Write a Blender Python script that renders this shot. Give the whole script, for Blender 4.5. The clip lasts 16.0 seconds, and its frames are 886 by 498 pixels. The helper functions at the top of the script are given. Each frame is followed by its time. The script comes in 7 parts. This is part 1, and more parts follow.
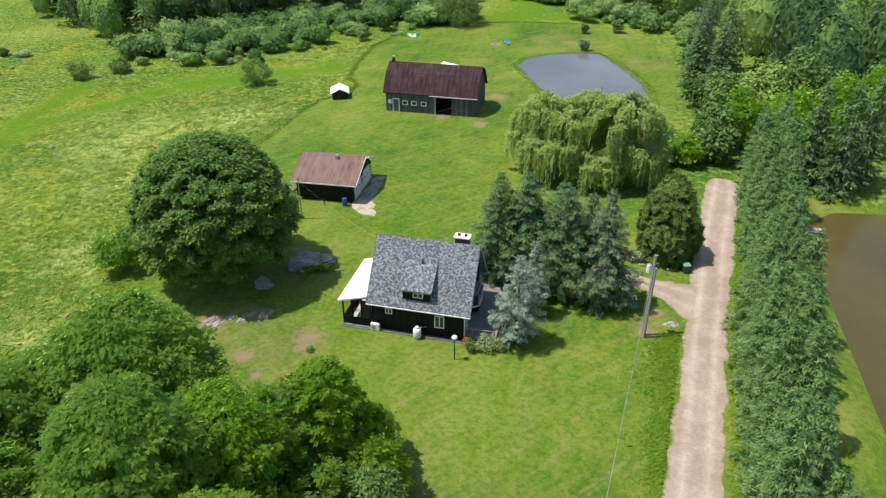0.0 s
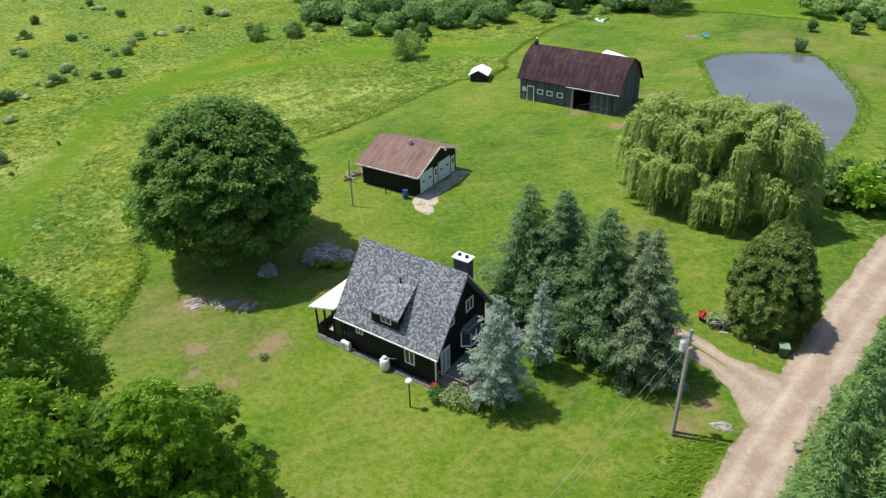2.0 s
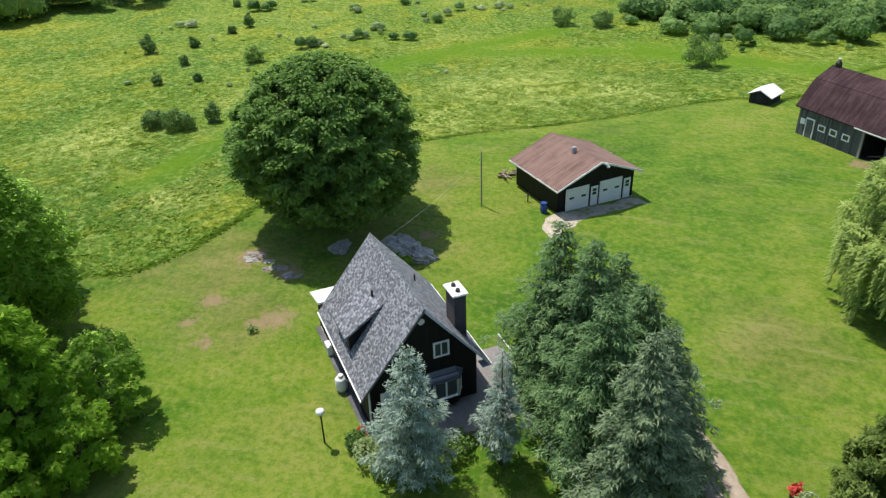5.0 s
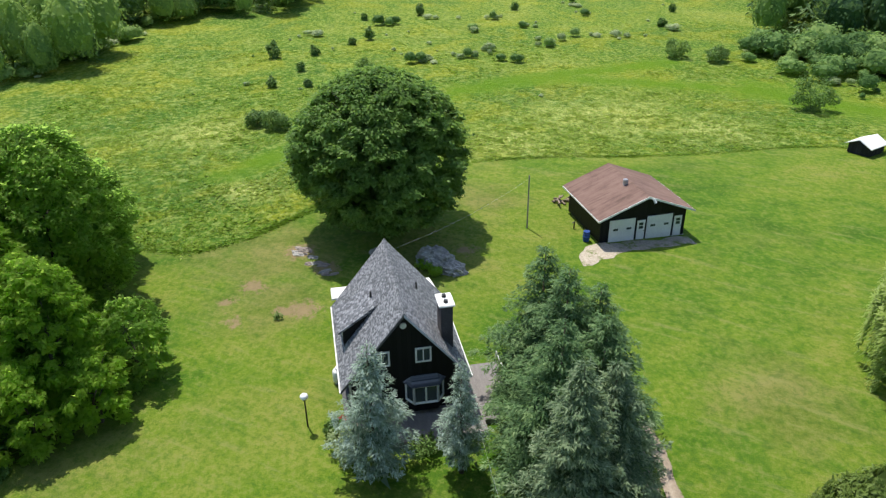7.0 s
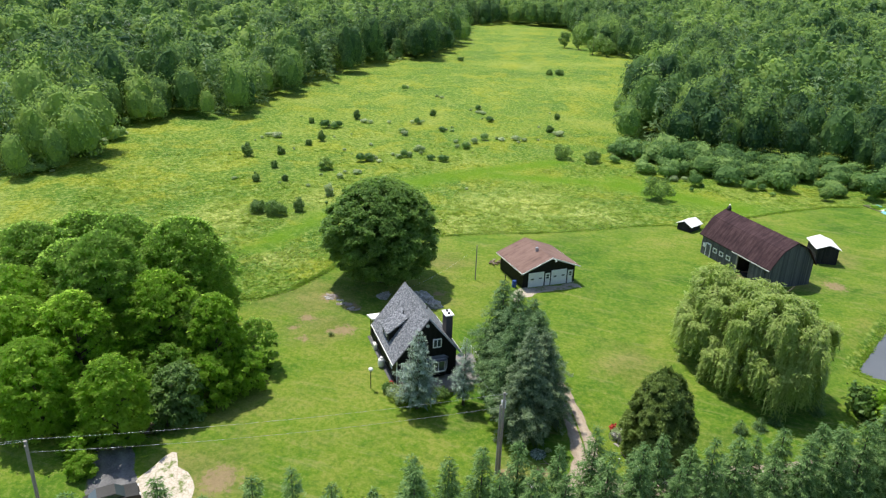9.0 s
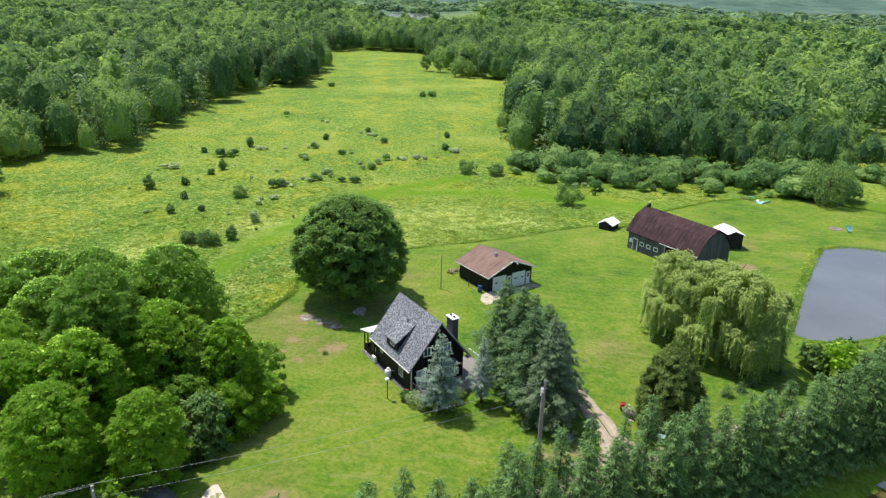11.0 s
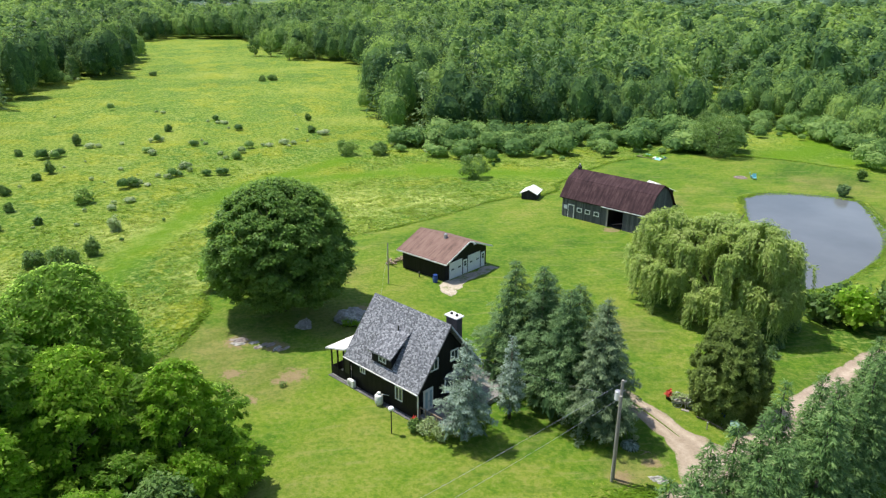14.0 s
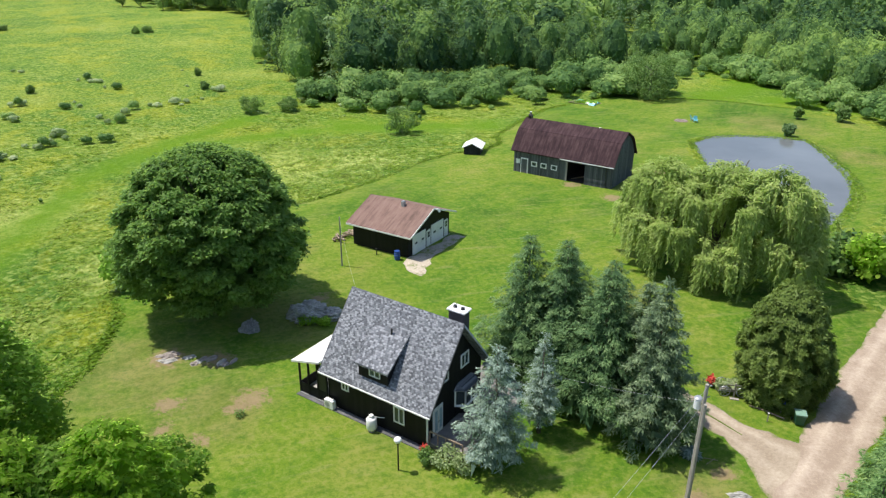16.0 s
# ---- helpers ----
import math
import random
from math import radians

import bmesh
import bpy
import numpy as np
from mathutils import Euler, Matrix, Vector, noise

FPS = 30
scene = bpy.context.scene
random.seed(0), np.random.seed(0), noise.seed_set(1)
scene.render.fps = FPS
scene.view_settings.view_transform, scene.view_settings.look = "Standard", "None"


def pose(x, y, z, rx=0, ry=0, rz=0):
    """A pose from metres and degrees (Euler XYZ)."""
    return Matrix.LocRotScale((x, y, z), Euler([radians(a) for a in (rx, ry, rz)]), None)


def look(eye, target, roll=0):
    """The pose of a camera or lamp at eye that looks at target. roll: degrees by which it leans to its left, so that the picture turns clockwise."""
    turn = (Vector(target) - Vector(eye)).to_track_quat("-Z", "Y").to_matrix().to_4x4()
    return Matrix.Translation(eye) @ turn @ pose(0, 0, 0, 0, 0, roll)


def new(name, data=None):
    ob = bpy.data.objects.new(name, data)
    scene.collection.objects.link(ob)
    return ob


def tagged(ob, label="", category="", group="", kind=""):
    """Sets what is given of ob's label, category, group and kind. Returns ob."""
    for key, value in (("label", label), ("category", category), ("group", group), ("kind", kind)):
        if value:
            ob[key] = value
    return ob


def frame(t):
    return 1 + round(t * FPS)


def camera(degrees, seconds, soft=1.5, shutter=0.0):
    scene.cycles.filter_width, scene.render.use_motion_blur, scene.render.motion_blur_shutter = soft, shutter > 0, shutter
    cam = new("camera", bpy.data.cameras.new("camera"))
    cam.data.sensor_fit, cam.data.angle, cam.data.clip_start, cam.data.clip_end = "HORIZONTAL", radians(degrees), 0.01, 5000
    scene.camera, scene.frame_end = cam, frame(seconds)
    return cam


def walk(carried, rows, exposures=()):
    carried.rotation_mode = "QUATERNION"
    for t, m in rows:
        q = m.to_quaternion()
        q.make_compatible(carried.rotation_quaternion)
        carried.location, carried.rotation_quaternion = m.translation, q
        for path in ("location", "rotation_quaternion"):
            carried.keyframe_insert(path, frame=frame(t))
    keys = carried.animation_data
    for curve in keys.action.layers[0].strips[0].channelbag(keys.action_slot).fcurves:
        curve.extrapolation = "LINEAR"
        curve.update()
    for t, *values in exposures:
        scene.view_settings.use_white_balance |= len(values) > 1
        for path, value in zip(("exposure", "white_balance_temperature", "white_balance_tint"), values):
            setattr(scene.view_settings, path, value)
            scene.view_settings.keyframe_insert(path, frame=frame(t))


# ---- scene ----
cam = camera(63, 16.0, soft=1.3)
PATH = [
    (0, (15.362, -54.796, 40.271), (13.256, -46.419, 35.232), -0.21),
    (0.5, (19.188, -49.875, 39.038), (16.360, -41.736, 33.962), -0.61),
    (1, (22.788, -45.171, 37.999), (19.216, -37.347, 32.898), -0.77),
    (1.5, (25.620, -40.631, 36.798), (21.366, -33.165, 31.682), -1.14),
    (2, (28.312, -35.743, 35.700), (23.344, -28.748, 30.563), -1.62),
    (2.5, (31.866, -26.955, 33.987), (25.710, -21.020, 28.802), -2.26),
    (3, (32.210, -23.165, 32.636), (25.638, -17.673, 27.473), -2.34),
    (3.5, (32.611, -18.561, 31.251), (25.525, -13.742, 26.097), -2.73),
    (4, (33.713, -15.994, 30.432), (26.240, -11.657, 25.398), -2.71),
    (4.5, (35.001, -14.294, 31.022), (27.291, -10.390, 25.989), -1.81),
    (5, (35.436, -10.985, 30.491), (27.398, -7.761, 25.492), -1.96),
    (5.5, (35.586, -8.591, 29.773), (27.310, -5.872, 24.861), -1.49),
    (6, (36.152, -8.099, 30.481), (27.858, -5.522, 25.525), -0.20),
    (6.5, (36.121, -5.594, 29.886), (27.642, -3.539, 24.999), -0.55),
    (6.8, (37.289, -4.662, 30.143), (28.696, -2.853, 25.359), -0.62),
    (7, (39.664, -4.119, 31.050), (31.009, -2.505, 26.309), -0.83),
    (7.5, (45.238, -4.769, 33.045), (36.447, -3.215, 28.540), -0.24),
    (8, (53.262, -8.528, 37.900), (44.504, -6.611, 33.471), 0.78),
    (8.5, (61.257, -14.436, 41.356), (52.505, -11.937, 37.214), 1.60),
    (9, (69.502, -21.844, 43.681), (60.775, -18.728, 39.923), 2.05),
    (9.5, (70.101, -27.155, 43.746), (61.513, -23.502, 40.155), 2.17),
    (10, (68.786, -31.411, 43.291), (60.383, -27.262, 39.801), 2.15),
    (10.5, (67.363, -35.030, 42.709), (59.160, -30.439, 39.299), 1.97),
    (11, (65.292, -38.186, 42.114), (57.326, -33.164, 38.749), 1.77),
    (11.5, (61.598, -38.833, 40.540), (53.823, -33.491, 37.222), 0.92),
    (12, (57.960, -40.418, 39.442), (50.447, -34.707, 36.136), 1.08),
    (12.5, (54.051, -41.108, 38.233), (46.787, -35.077, 34.937), 0.70),
    (13, (50.070, -41.439, 37.126), (43.080, -35.104, 33.808), 0.54),
    (13.5, (46.367, -41.194, 36.154), (39.634, -34.614, 32.782), 0.41),
    (14, (42.195, -40.540, 35.136), (35.758, -33.710, 31.685), 0.41),
    (14.5, (38.248, -39.494, 34.179), (32.109, -32.449, 30.618), 0.49),
    (15, (34.597, -38.194, 33.279), (28.752, -30.964, 29.596), 0.11),
    (15.5, (31.007, -36.994, 32.610), (25.500, -29.583, 28.768), 0.05),
    (16, (27.036, -35.147, 31.666), (21.909, -27.561, 27.646), 0.32),
]
walk(cam, [(t, look(eye, target, roll)) for t, eye, target, roll in PATH], [(0, 0.24), (2, 0.21), (4.5, 0.25), (7, 0.24), (8, 0.26), (9, 0.37), (11.5, 0.42), (13, 0.46), (16, 0.40)])

# ---- daylight: high sun from the west, clear sky ----
SUN_AZ, SUN_EL = radians(199), radians(66)
sun_way = Vector((math.cos(SUN_AZ) * math.cos(SUN_EL), math.sin(SUN_AZ) * math.cos(SUN_EL), math.sin(SUN_EL)))
world = bpy.data.worlds.new("sky")
world.use_nodes = True
scene.world = world
sky = world.node_tree.nodes.new("ShaderNodeTexSky")
sky.sky_type, sky.sun_disc = "NISHITA", False
sky.sun_elevation, sky.sun_rotation = SUN_EL, math.atan2(sun_way.x, sun_way.y) % (2 * math.pi)
world.node_tree.links.new(sky.outputs[0], world.node_tree.nodes["Background"].inputs[0])
world.node_tree.nodes["Background"].inputs[1].default_value = 0.15
sun_data = bpy.data.lights.new("sun", "SUN")
sun_data.energy, sun_data.angle, sun_data.color = 4.5, radians(0.55), (1.0, 0.95, 0.86)
sun = new("sun", sun_data)
sun.matrix_world = look(sun_way * 200, (0, 0, 0))


# ---- materials ----
def graph(name):
    m = bpy.data.materials.new(name)
    m.use_nodes = True
    nt = m.node_tree
    return m, nt, nt.nodes["Principled BSDF"]


def node(nt, kind, **values):
    n = nt.nodes.new("ShaderNode" + kind)
    for key, value in values.items():
        if key in n.inputs:
            n.inputs[key].default_value = value
    return n


def place(nt, scale=1.0, stretch=(1, 1, 1)):
    g = node(nt, "NewGeometry")
    mp = node(nt, "Mapping")
    mp.inputs["Scale"].default_value = [scale * s for s in stretch]
    nt.links.new(g.outputs["Position"], mp.inputs["Vector"])
    return mp.outputs["Vector"]


def local(nt, stretch=(1, 1, 1)):
    g = node(nt, "TexCoord")
    mp = node(nt, "Mapping")
    mp.inputs["Scale"].default_value = stretch
    nt.links.new(g.outputs["Object"], mp.inputs["Vector"])
    return mp.outputs["Vector"]


def noise_of(nt, vec, scale, detail=4.0, rough=0.55, distort=0.0):
    n = node(nt, "TexNoise", Scale=scale, Detail=detail, Roughness=rough, Distortion=distort)
    nt.links.new(vec, n.inputs["Vector"])
    return n.outputs["Fac"]


def ramp(nt, fac, *stops):
    r = node(nt, "ValToRGB")
    e = r.color_ramp.elements
    while len(e) < len(stops):
        e.new(0.5)
    for el, (at, c) in zip(e, stops):
        el.position, el.color = at, (*c, 1) if len(c) == 3 else c
    nt.links.new(fac, r.inputs["Fac"])
    return r.outputs["Color"]


def mix(nt, fac, a, b, blend="MIX"):
    m = node(nt, "Mix")
    m.data_type, m.blend_type = "RGBA", blend
    for slot, v in ((0, fac), (6, a), (7, b)):
        if hasattr(v, "is_linked"):
            nt.links.new(v, m.inputs[slot])
        else:
            m.inputs[slot].default_value = v if slot == 0 or len(v) == 4 else (*v, 1)
    return m.outputs[2]


def maths(nt, op, a, b=0.5, clamp=False):
    m = node(nt, "Math")
    m.operation, m.use_clamp = op, clamp
    for slot, v in ((0, a), (1, b)):
        if hasattr(v, "is_linked"):
            nt.links.new(v, m.inputs[slot])
        else:
            m.inputs[slot].default_value = v
    return m.outputs[0]


def bump(nt, bsdf, height, strength=0.3, distance=0.02):
    b = node(nt, "Bump", Strength=strength, Distance=distance)
    nt.links.new(height, b.inputs["Height"])
    nt.links.new(b.outputs["Normal"], bsdf.inputs["Normal"])


def surface(name, dark, light, grain=8.0, blotch=0.6, rough=0.7, metal=0.0, stretch=(1, 1, 1), relief=0.25, spots=None):
    """A weathered surface: blotches and grain between two colours, fine relief."""
    m, nt, p = graph(name)
    v = local(nt, stretch)
    f = maths(nt, "ADD", maths(nt, "MULTIPLY", noise_of(nt, v, grain, 5), 0.55), maths(nt, "MULTIPLY", noise_of(nt, v, blotch, 3), 0.45))
    c = ramp(nt, f, (0.32, dark), (0.68, light))
    if spots:
        c = mix(nt, ramp(nt, noise_of(nt, v, blotch * 2.7, 5), (0.55, (0, 0, 0)), (0.72, (1, 1, 1))), c, spots)
    nt.links.new(c, p.inputs["Base Color"])
    p.inputs["Roughness"].default_value, p.inputs["Metallic"].default_value = rough, metal
    bump(nt, p, noise_of(nt, v, grain * 2, 4), relief, 0.01)
    return m


def foliage(name, deep, mid, bright, through_light=0.28, grain=0.0, sheen=0.5):
    """Leaves: colour by plant, by leaf and by a slow drift over the place; a waxy sheen, and some light passes through."""
    m, nt, p = graph(name)
    out = nt.nodes["Material Output"]
    g = node(nt, "NewGeometry")
    a = node(nt, "Attribute")
    a.attribute_name = "tint"
    f = maths(nt, "ADD", maths(nt, "MULTIPLY", g.outputs["Random Per Island"], 0.38), maths(nt, "MULTIPLY", a.outputs["Fac"], 0.62))
    if grain:
        v = place(nt)
        rough = maths(nt, "ADD", maths(nt, "MULTIPLY", noise_of(nt, v, 1.1 / grain, 5, 0.75), 0.6), maths(nt, "MULTIPLY", noise_of(nt, v, 4.0 / grain, 3, 0.7), 0.4))
        f = maths(nt, "ADD", f, maths(nt, "MULTIPLY", maths(nt, "SUBTRACT", rough, 0.5), 1.5))
    c = ramp(nt, f, (0.1, deep), (0.5, mid), (0.92, bright))
    tr, ms = node(nt, "BsdfTranslucent"), node(nt, "MixShader")
    nt.links.new(c, p.inputs["Base Color"])
    p.inputs["Roughness"].default_value = sheen
    p.inputs["Specular IOR Level"].default_value = 0.16
    nt.links.new(mix(nt, 0.3, c, (0.42, 0.60, 0.10)), tr.inputs["Color"])
    ms.inputs[0].default_value = through_light
    nt.links.new(p.outputs[0], ms.inputs[1])
    nt.links.new(tr.outputs[0], ms.inputs[2])
    nt.links.new(ms.outputs[0], out.inputs["Surface"])
    return m


def ground_material():
    """Mown lawn and rough meadow, told apart by the distance from the mowing edge."""
    m, nt, p = graph("grass_ground")
    v = place(nt)
    a = node(nt, "Attribute")
    a.attribute_name = "mown"
    edge = maths(nt, "ADD", a.outputs["Fac"], maths(nt, "MULTIPLY", maths(nt, "SUBTRACT", noise_of(nt, v, 0.9, 4), 0.5), 2.2))
    is_lawn = maths(nt, "MULTIPLY", maths(nt, "ADD", edge, 0.25), 2.2, True)
    # lawn: broad drift of fresh and dry, fine grain, mower stripes, olive dry turf, bare places
    broad = noise_of(nt, v, 0.045, 4, 0.55)
    mid = noise_of(nt, place(nt, 1.0, (1.0, 0.6, 1.0)), 0.24, 6, 0.68)
    fine = noise_of(nt, v, 1.9, 6, 0.82)
    tiny = noise_of(nt, v, 11.0, 4, 0.7)
    f = maths(nt, "ADD", maths(nt, "MULTIPLY", broad, 0.38), maths(nt, "ADD", maths(nt, "MULTIPLY", mid, 0.34), maths(nt, "ADD", maths(nt, "MULTIPLY", fine, 0.20), maths(nt, "MULTIPLY", tiny, 0.08))))
    lawn = ramp(nt, f, (0.42, (0.044, 0.112, 0.008)), (0.475, (0.082, 0.165, 0.011)), (0.525, (0.128, 0.200, 0.016)), (0.58, (0.202, 0.230, 0.042)))
    st = node(nt, "TexWave", Scale=0.16, Distortion=0.9, Detail=2.0)
    mp = node(nt, "Mapping")
    mp.inputs["Rotation"].default_value = (0, 0, radians(-6))
    nt.links.new(v, mp.inputs["Vector"])
    nt.links.new(mp.outputs["Vector"], st.inputs["Vector"])
    stripe = maths(nt, "MULTIPLY", st.outputs["Fac"], ramp(nt, noise_of(nt, v, 0.05, 2), (0.42, (0, 0, 0)), (0.60, (1, 1, 1))))
    lawn = mix(nt, maths(nt, "MULTIPLY", stripe, 0.42), lawn, (0.160, 0.215, 0.026))
    olive = ramp(nt, noise_of(nt, place(nt, 1.0, (1.0, 0.7, 1.0)), 0.13, 7, 0.72, 0.5), (0.49, (0, 0, 0)), (0.61, (1, 1, 1)))
    lawn = mix(nt, maths(nt, "MULTIPLY", olive, 0.28), lawn, (0.185, 0.200, 0.040))
    fresh = ramp(nt, noise_of(nt, place(nt, 1.0, (0.7, 1.0, 1.0)), 0.17, 7, 0.72, 0.5), (0.52, (0, 0, 0)), (0.64, (1, 1, 1)))
    lawn = mix(nt, maths(nt, "MULTIPLY", fresh, 0.5), lawn, (0.052, 0.138, 0.010))
    dr = node(nt, "Attribute")
    dr.attribute_name = "dry"
    dry = maths(nt, "MULTIPLY", maths(nt, "ADD", dr.outputs["Fac"], maths(nt, "MULTIPLY", maths(nt, "SUBTRACT", noise_of(nt, v, 0.33, 6, 0.72), 0.5), 2.0)), 1.4, True)
    lawn = mix(nt, maths(nt, "MULTIPLY", dry, 0.66), lawn, mix(nt, ramp(nt, mid, (0.38, (0, 0, 0)), (0.62, (1, 1, 1))), (0.125, 0.142, 0.028), (0.235, 0.200, 0.080)))
    turned = node(nt, "Mapping")
    turned.inputs["Rotation"].default_value = (0, 0, radians(38))
    nt.links.new(v, turned.inputs["Vector"])
    squeezed = node(nt, "Mapping")
    squeezed.inputs["Scale"].default_value = (1.0, 0.16, 1.0)
    nt.links.new(turned.outputs["Vector"], squeezed.inputs["Vector"])
    run = noise_of(nt, squeezed.outputs["Vector"], 1.0, 6, 0.72)
    streak = ramp(nt, run, (0.54, (0, 0, 0)), (0.66, (1, 1, 1)))
    lawn = mix(nt, maths(nt, "MULTIPLY", streak, 0.5), lawn, (0.225, 0.230, 0.078))
    lawn = mix(nt, maths(nt, "MULTIPLY", ramp(nt, run, (0.36, (1, 1, 1)), (0.46, (0, 0, 0))), 0.35), lawn, (0.050, 0.110, 0.014))
    lawn = mix(nt, maths(nt, "MULTIPLY", ramp(nt, fine, (0.42, (1, 1, 1)), (0.49, (0, 0, 0))), 0.42), lawn, (0.050, 0.112, 0.014))
    lawn = mix(nt, maths(nt, "MULTIPLY", ramp(nt, fine, (0.52, (0, 0, 0)), (0.60, (1, 1, 1))), 0.40), lawn, (0.215, 0.232, 0.066))
    w = node(nt, "Attribute")
    w.attribute_name = "worn"
    worn = maths(nt, "MULTIPLY", maths(nt, "ADD", w.outputs["Fac"], maths(nt, "MULTIPLY", maths(nt, "SUBTRACT", noise_of(nt, v, 1.5, 7, 0.8), 0.5), 3.4)), 2.4, True)
    lawn = mix(nt, maths(nt, "MULTIPLY", worn, 0.8), lawn, mix(nt, fine, (0.185, 0.125, 0.070), (0.34, 0.25, 0.155)))
    # meadow: bright tall grass with pale seed heads, yellow flowers and darker rushes
    mb = noise_of(nt, v, 0.035, 4, 0.6, 0.3)
    mf = noise_of(nt, v, 0.8, 7, 0.8)
    g = maths(nt, "ADD", maths(nt, "MULTIPLY", mb, 0.5), maths(nt, "ADD", maths(nt, "MULTIPLY", mf, 0.34), maths(nt, "MULTIPLY", tiny, 0.16)))
    meadow = ramp(nt, g, (0.41, (0.042, 0.122, 0.010)), (0.47, (0.086, 0.185, 0.013)), (0.53, (0.168, 0.244, 0.019)), (0.60, (0.265, 0.318, 0.056)))
    clump = noise_of(nt, v, 0.30, 6, 0.75)
    meadow = mix(nt, maths(nt, "MULTIPLY", ramp(nt, clump, (0.39, (1, 1, 1)), (0.48, (0, 0, 0))), 0.6), meadow, (0.065, 0.160, 0.012))
    meadow = mix(nt, maths(nt, "MULTIPLY", ramp(nt, clump, (0.53, (0, 0, 0)), (0.60, (1, 1, 1))), 0.5), meadow, (0.225, 0.28, 0.066))
    gold = ramp(nt, noise_of(nt, v, 0.08, 6, 0.7, 0.6), (0.50, (0, 0, 0)), (0.60, (1, 1, 1)))
    meadow = mix(nt, maths(nt, "MULTIPLY", gold, 0.48), meadow, (0.335, 0.325, 0.012))
    meadow = mix(nt, maths(nt, "MULTIPLY", ramp(nt, fine, (0.51, (0, 0, 0)), (0.60, (1, 1, 1))), 0.65), meadow, (0.265, 0.31, 0.072))
    meadow = mix(nt, maths(nt, "MULTIPLY", ramp(nt, fine, (0.39, (1, 1, 1)), (0.48, (0, 0, 0))), 0.75), meadow, (0.046, 0.104, 0.014))
    tuft = noise_of(nt, v, 1.25, 3, 0.6)
    meadow = mix(nt, maths(nt, "MULTIPLY", ramp(nt, tuft, (0.40, (1, 1, 1)), (0.48, (0, 0, 0))), 0.5), meadow, (0.058, 0.135, 0.020))
    meadow = mix(nt, maths(nt, "MULTIPLY", ramp(nt, tuft, (0.53, (0, 0, 0)), (0.61, (1, 1, 1))), 0.45), meadow, (0.36, 0.43, 0.12))
    se = node(nt, "Attribute")
    se.attribute_name = "seedy"
    seedy = maths(nt, "MULTIPLY", maths(nt, "ADD", se.outputs["Fac"], maths(nt, "MULTIPLY", maths(nt, "SUBTRACT", noise_of(nt, v, 0.35, 7, 0.78), 0.5), 2.6)), 1.3, True)
    meadow = mix(nt, maths(nt, "MULTIPLY", seedy, 0.85), meadow, mix(nt, ramp(nt, fine, (0.40, (0, 0, 0)), (0.58, (1, 1, 1))), (0.155, 0.255, 0.032), (0.52, 0.53, 0.17)))
    lu = node(nt, "Attribute")
    lu.attribute_name = "lush"
    lush = maths(nt, "MULTIPLY", maths(nt, "ADD", lu.outputs["Fac"], maths(nt, "MULTIPLY", maths(nt, "SUBTRACT", noise_of(nt, v, 0.25, 5), 0.5), 1.5)), 1.1, True)
    meadow = mix(nt, maths(nt, "MULTIPLY", lush, 0.88), meadow, mix(nt, fine, (0.070, 0.168, 0.006), (0.142, 0.255, 0.010)))
    c = mix(nt, is_lawn, meadow, lawn)
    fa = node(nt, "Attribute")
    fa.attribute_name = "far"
    # far woods colour, with bluish distance haze painted in
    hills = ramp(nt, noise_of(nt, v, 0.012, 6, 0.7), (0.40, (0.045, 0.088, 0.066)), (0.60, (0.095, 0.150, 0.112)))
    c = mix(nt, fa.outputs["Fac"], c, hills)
    nt.links.new(c, p.inputs["Base Color"])
    p.inputs["Roughness"].default_value = 0.9
    p.inputs["Specular IOR Level"].default_value = 0.1
    h = maths(nt, "ADD", maths(nt, "MULTIPLY", mf, maths(nt, "SUBTRACT", 1.0, maths(nt, "MULTIPLY", is_lawn, 0.85))), maths(nt, "MULTIPLY", tiny, 0.12))
    bump(nt, p, h, 0.9, 0.55)
    return m


def gravel_material(name, dark, light):
    """Gravel: paler wheel tracks, a darker crown, grass creeping in from the edges."""
    m, nt, p = graph(name)
    v = place(nt)
    a = node(nt, "Attribute")
    a.attribute_name = "across"
    out = maths(nt, "ABSOLUTE", a.outputs["Fac"])
    track = maths(nt, "SUBTRACT", 1.0, maths(nt, "MULTIPLY", maths(nt, "ABSOLUTE", maths(nt, "SUBTRACT", out, 0.45)), 3.6), True)
    patch = noise_of(nt, v, 0.45, 6, 0.7)
    f = maths(nt, "ADD", maths(nt, "MULTIPLY", noise_of(nt, v, 5.0, 6, 0.8), 0.42), maths(nt, "ADD", maths(nt, "MULTIPLY", patch, 0.42), maths(nt, "MULTIPLY", track, 0.09)))
    stone = ramp(nt, f, (0.38, dark), (0.62, light))
    edge = maths(nt, "MULTIPLY", maths(nt, "ADD", maths(nt, "SUBTRACT", out, 0.90), maths(nt, "MULTIPLY", maths(nt, "SUBTRACT", noise_of(nt, v, 1.2, 6, 0.78), 0.5), 0.9)), 6.0, True)
    nt.links.new(mix(nt, edge, stone, mix(nt, noise_of(nt, v, 3.0, 5), (0.07, 0.13, 0.014), (0.17, 0.18, 0.045))), p.inputs["Base Color"])
    p.inputs["Roughness"].default_value = 0.95
    bump(nt, p, noise_of(nt, v, 9.0, 6, 0.75), 0.8, 0.05)
    return m


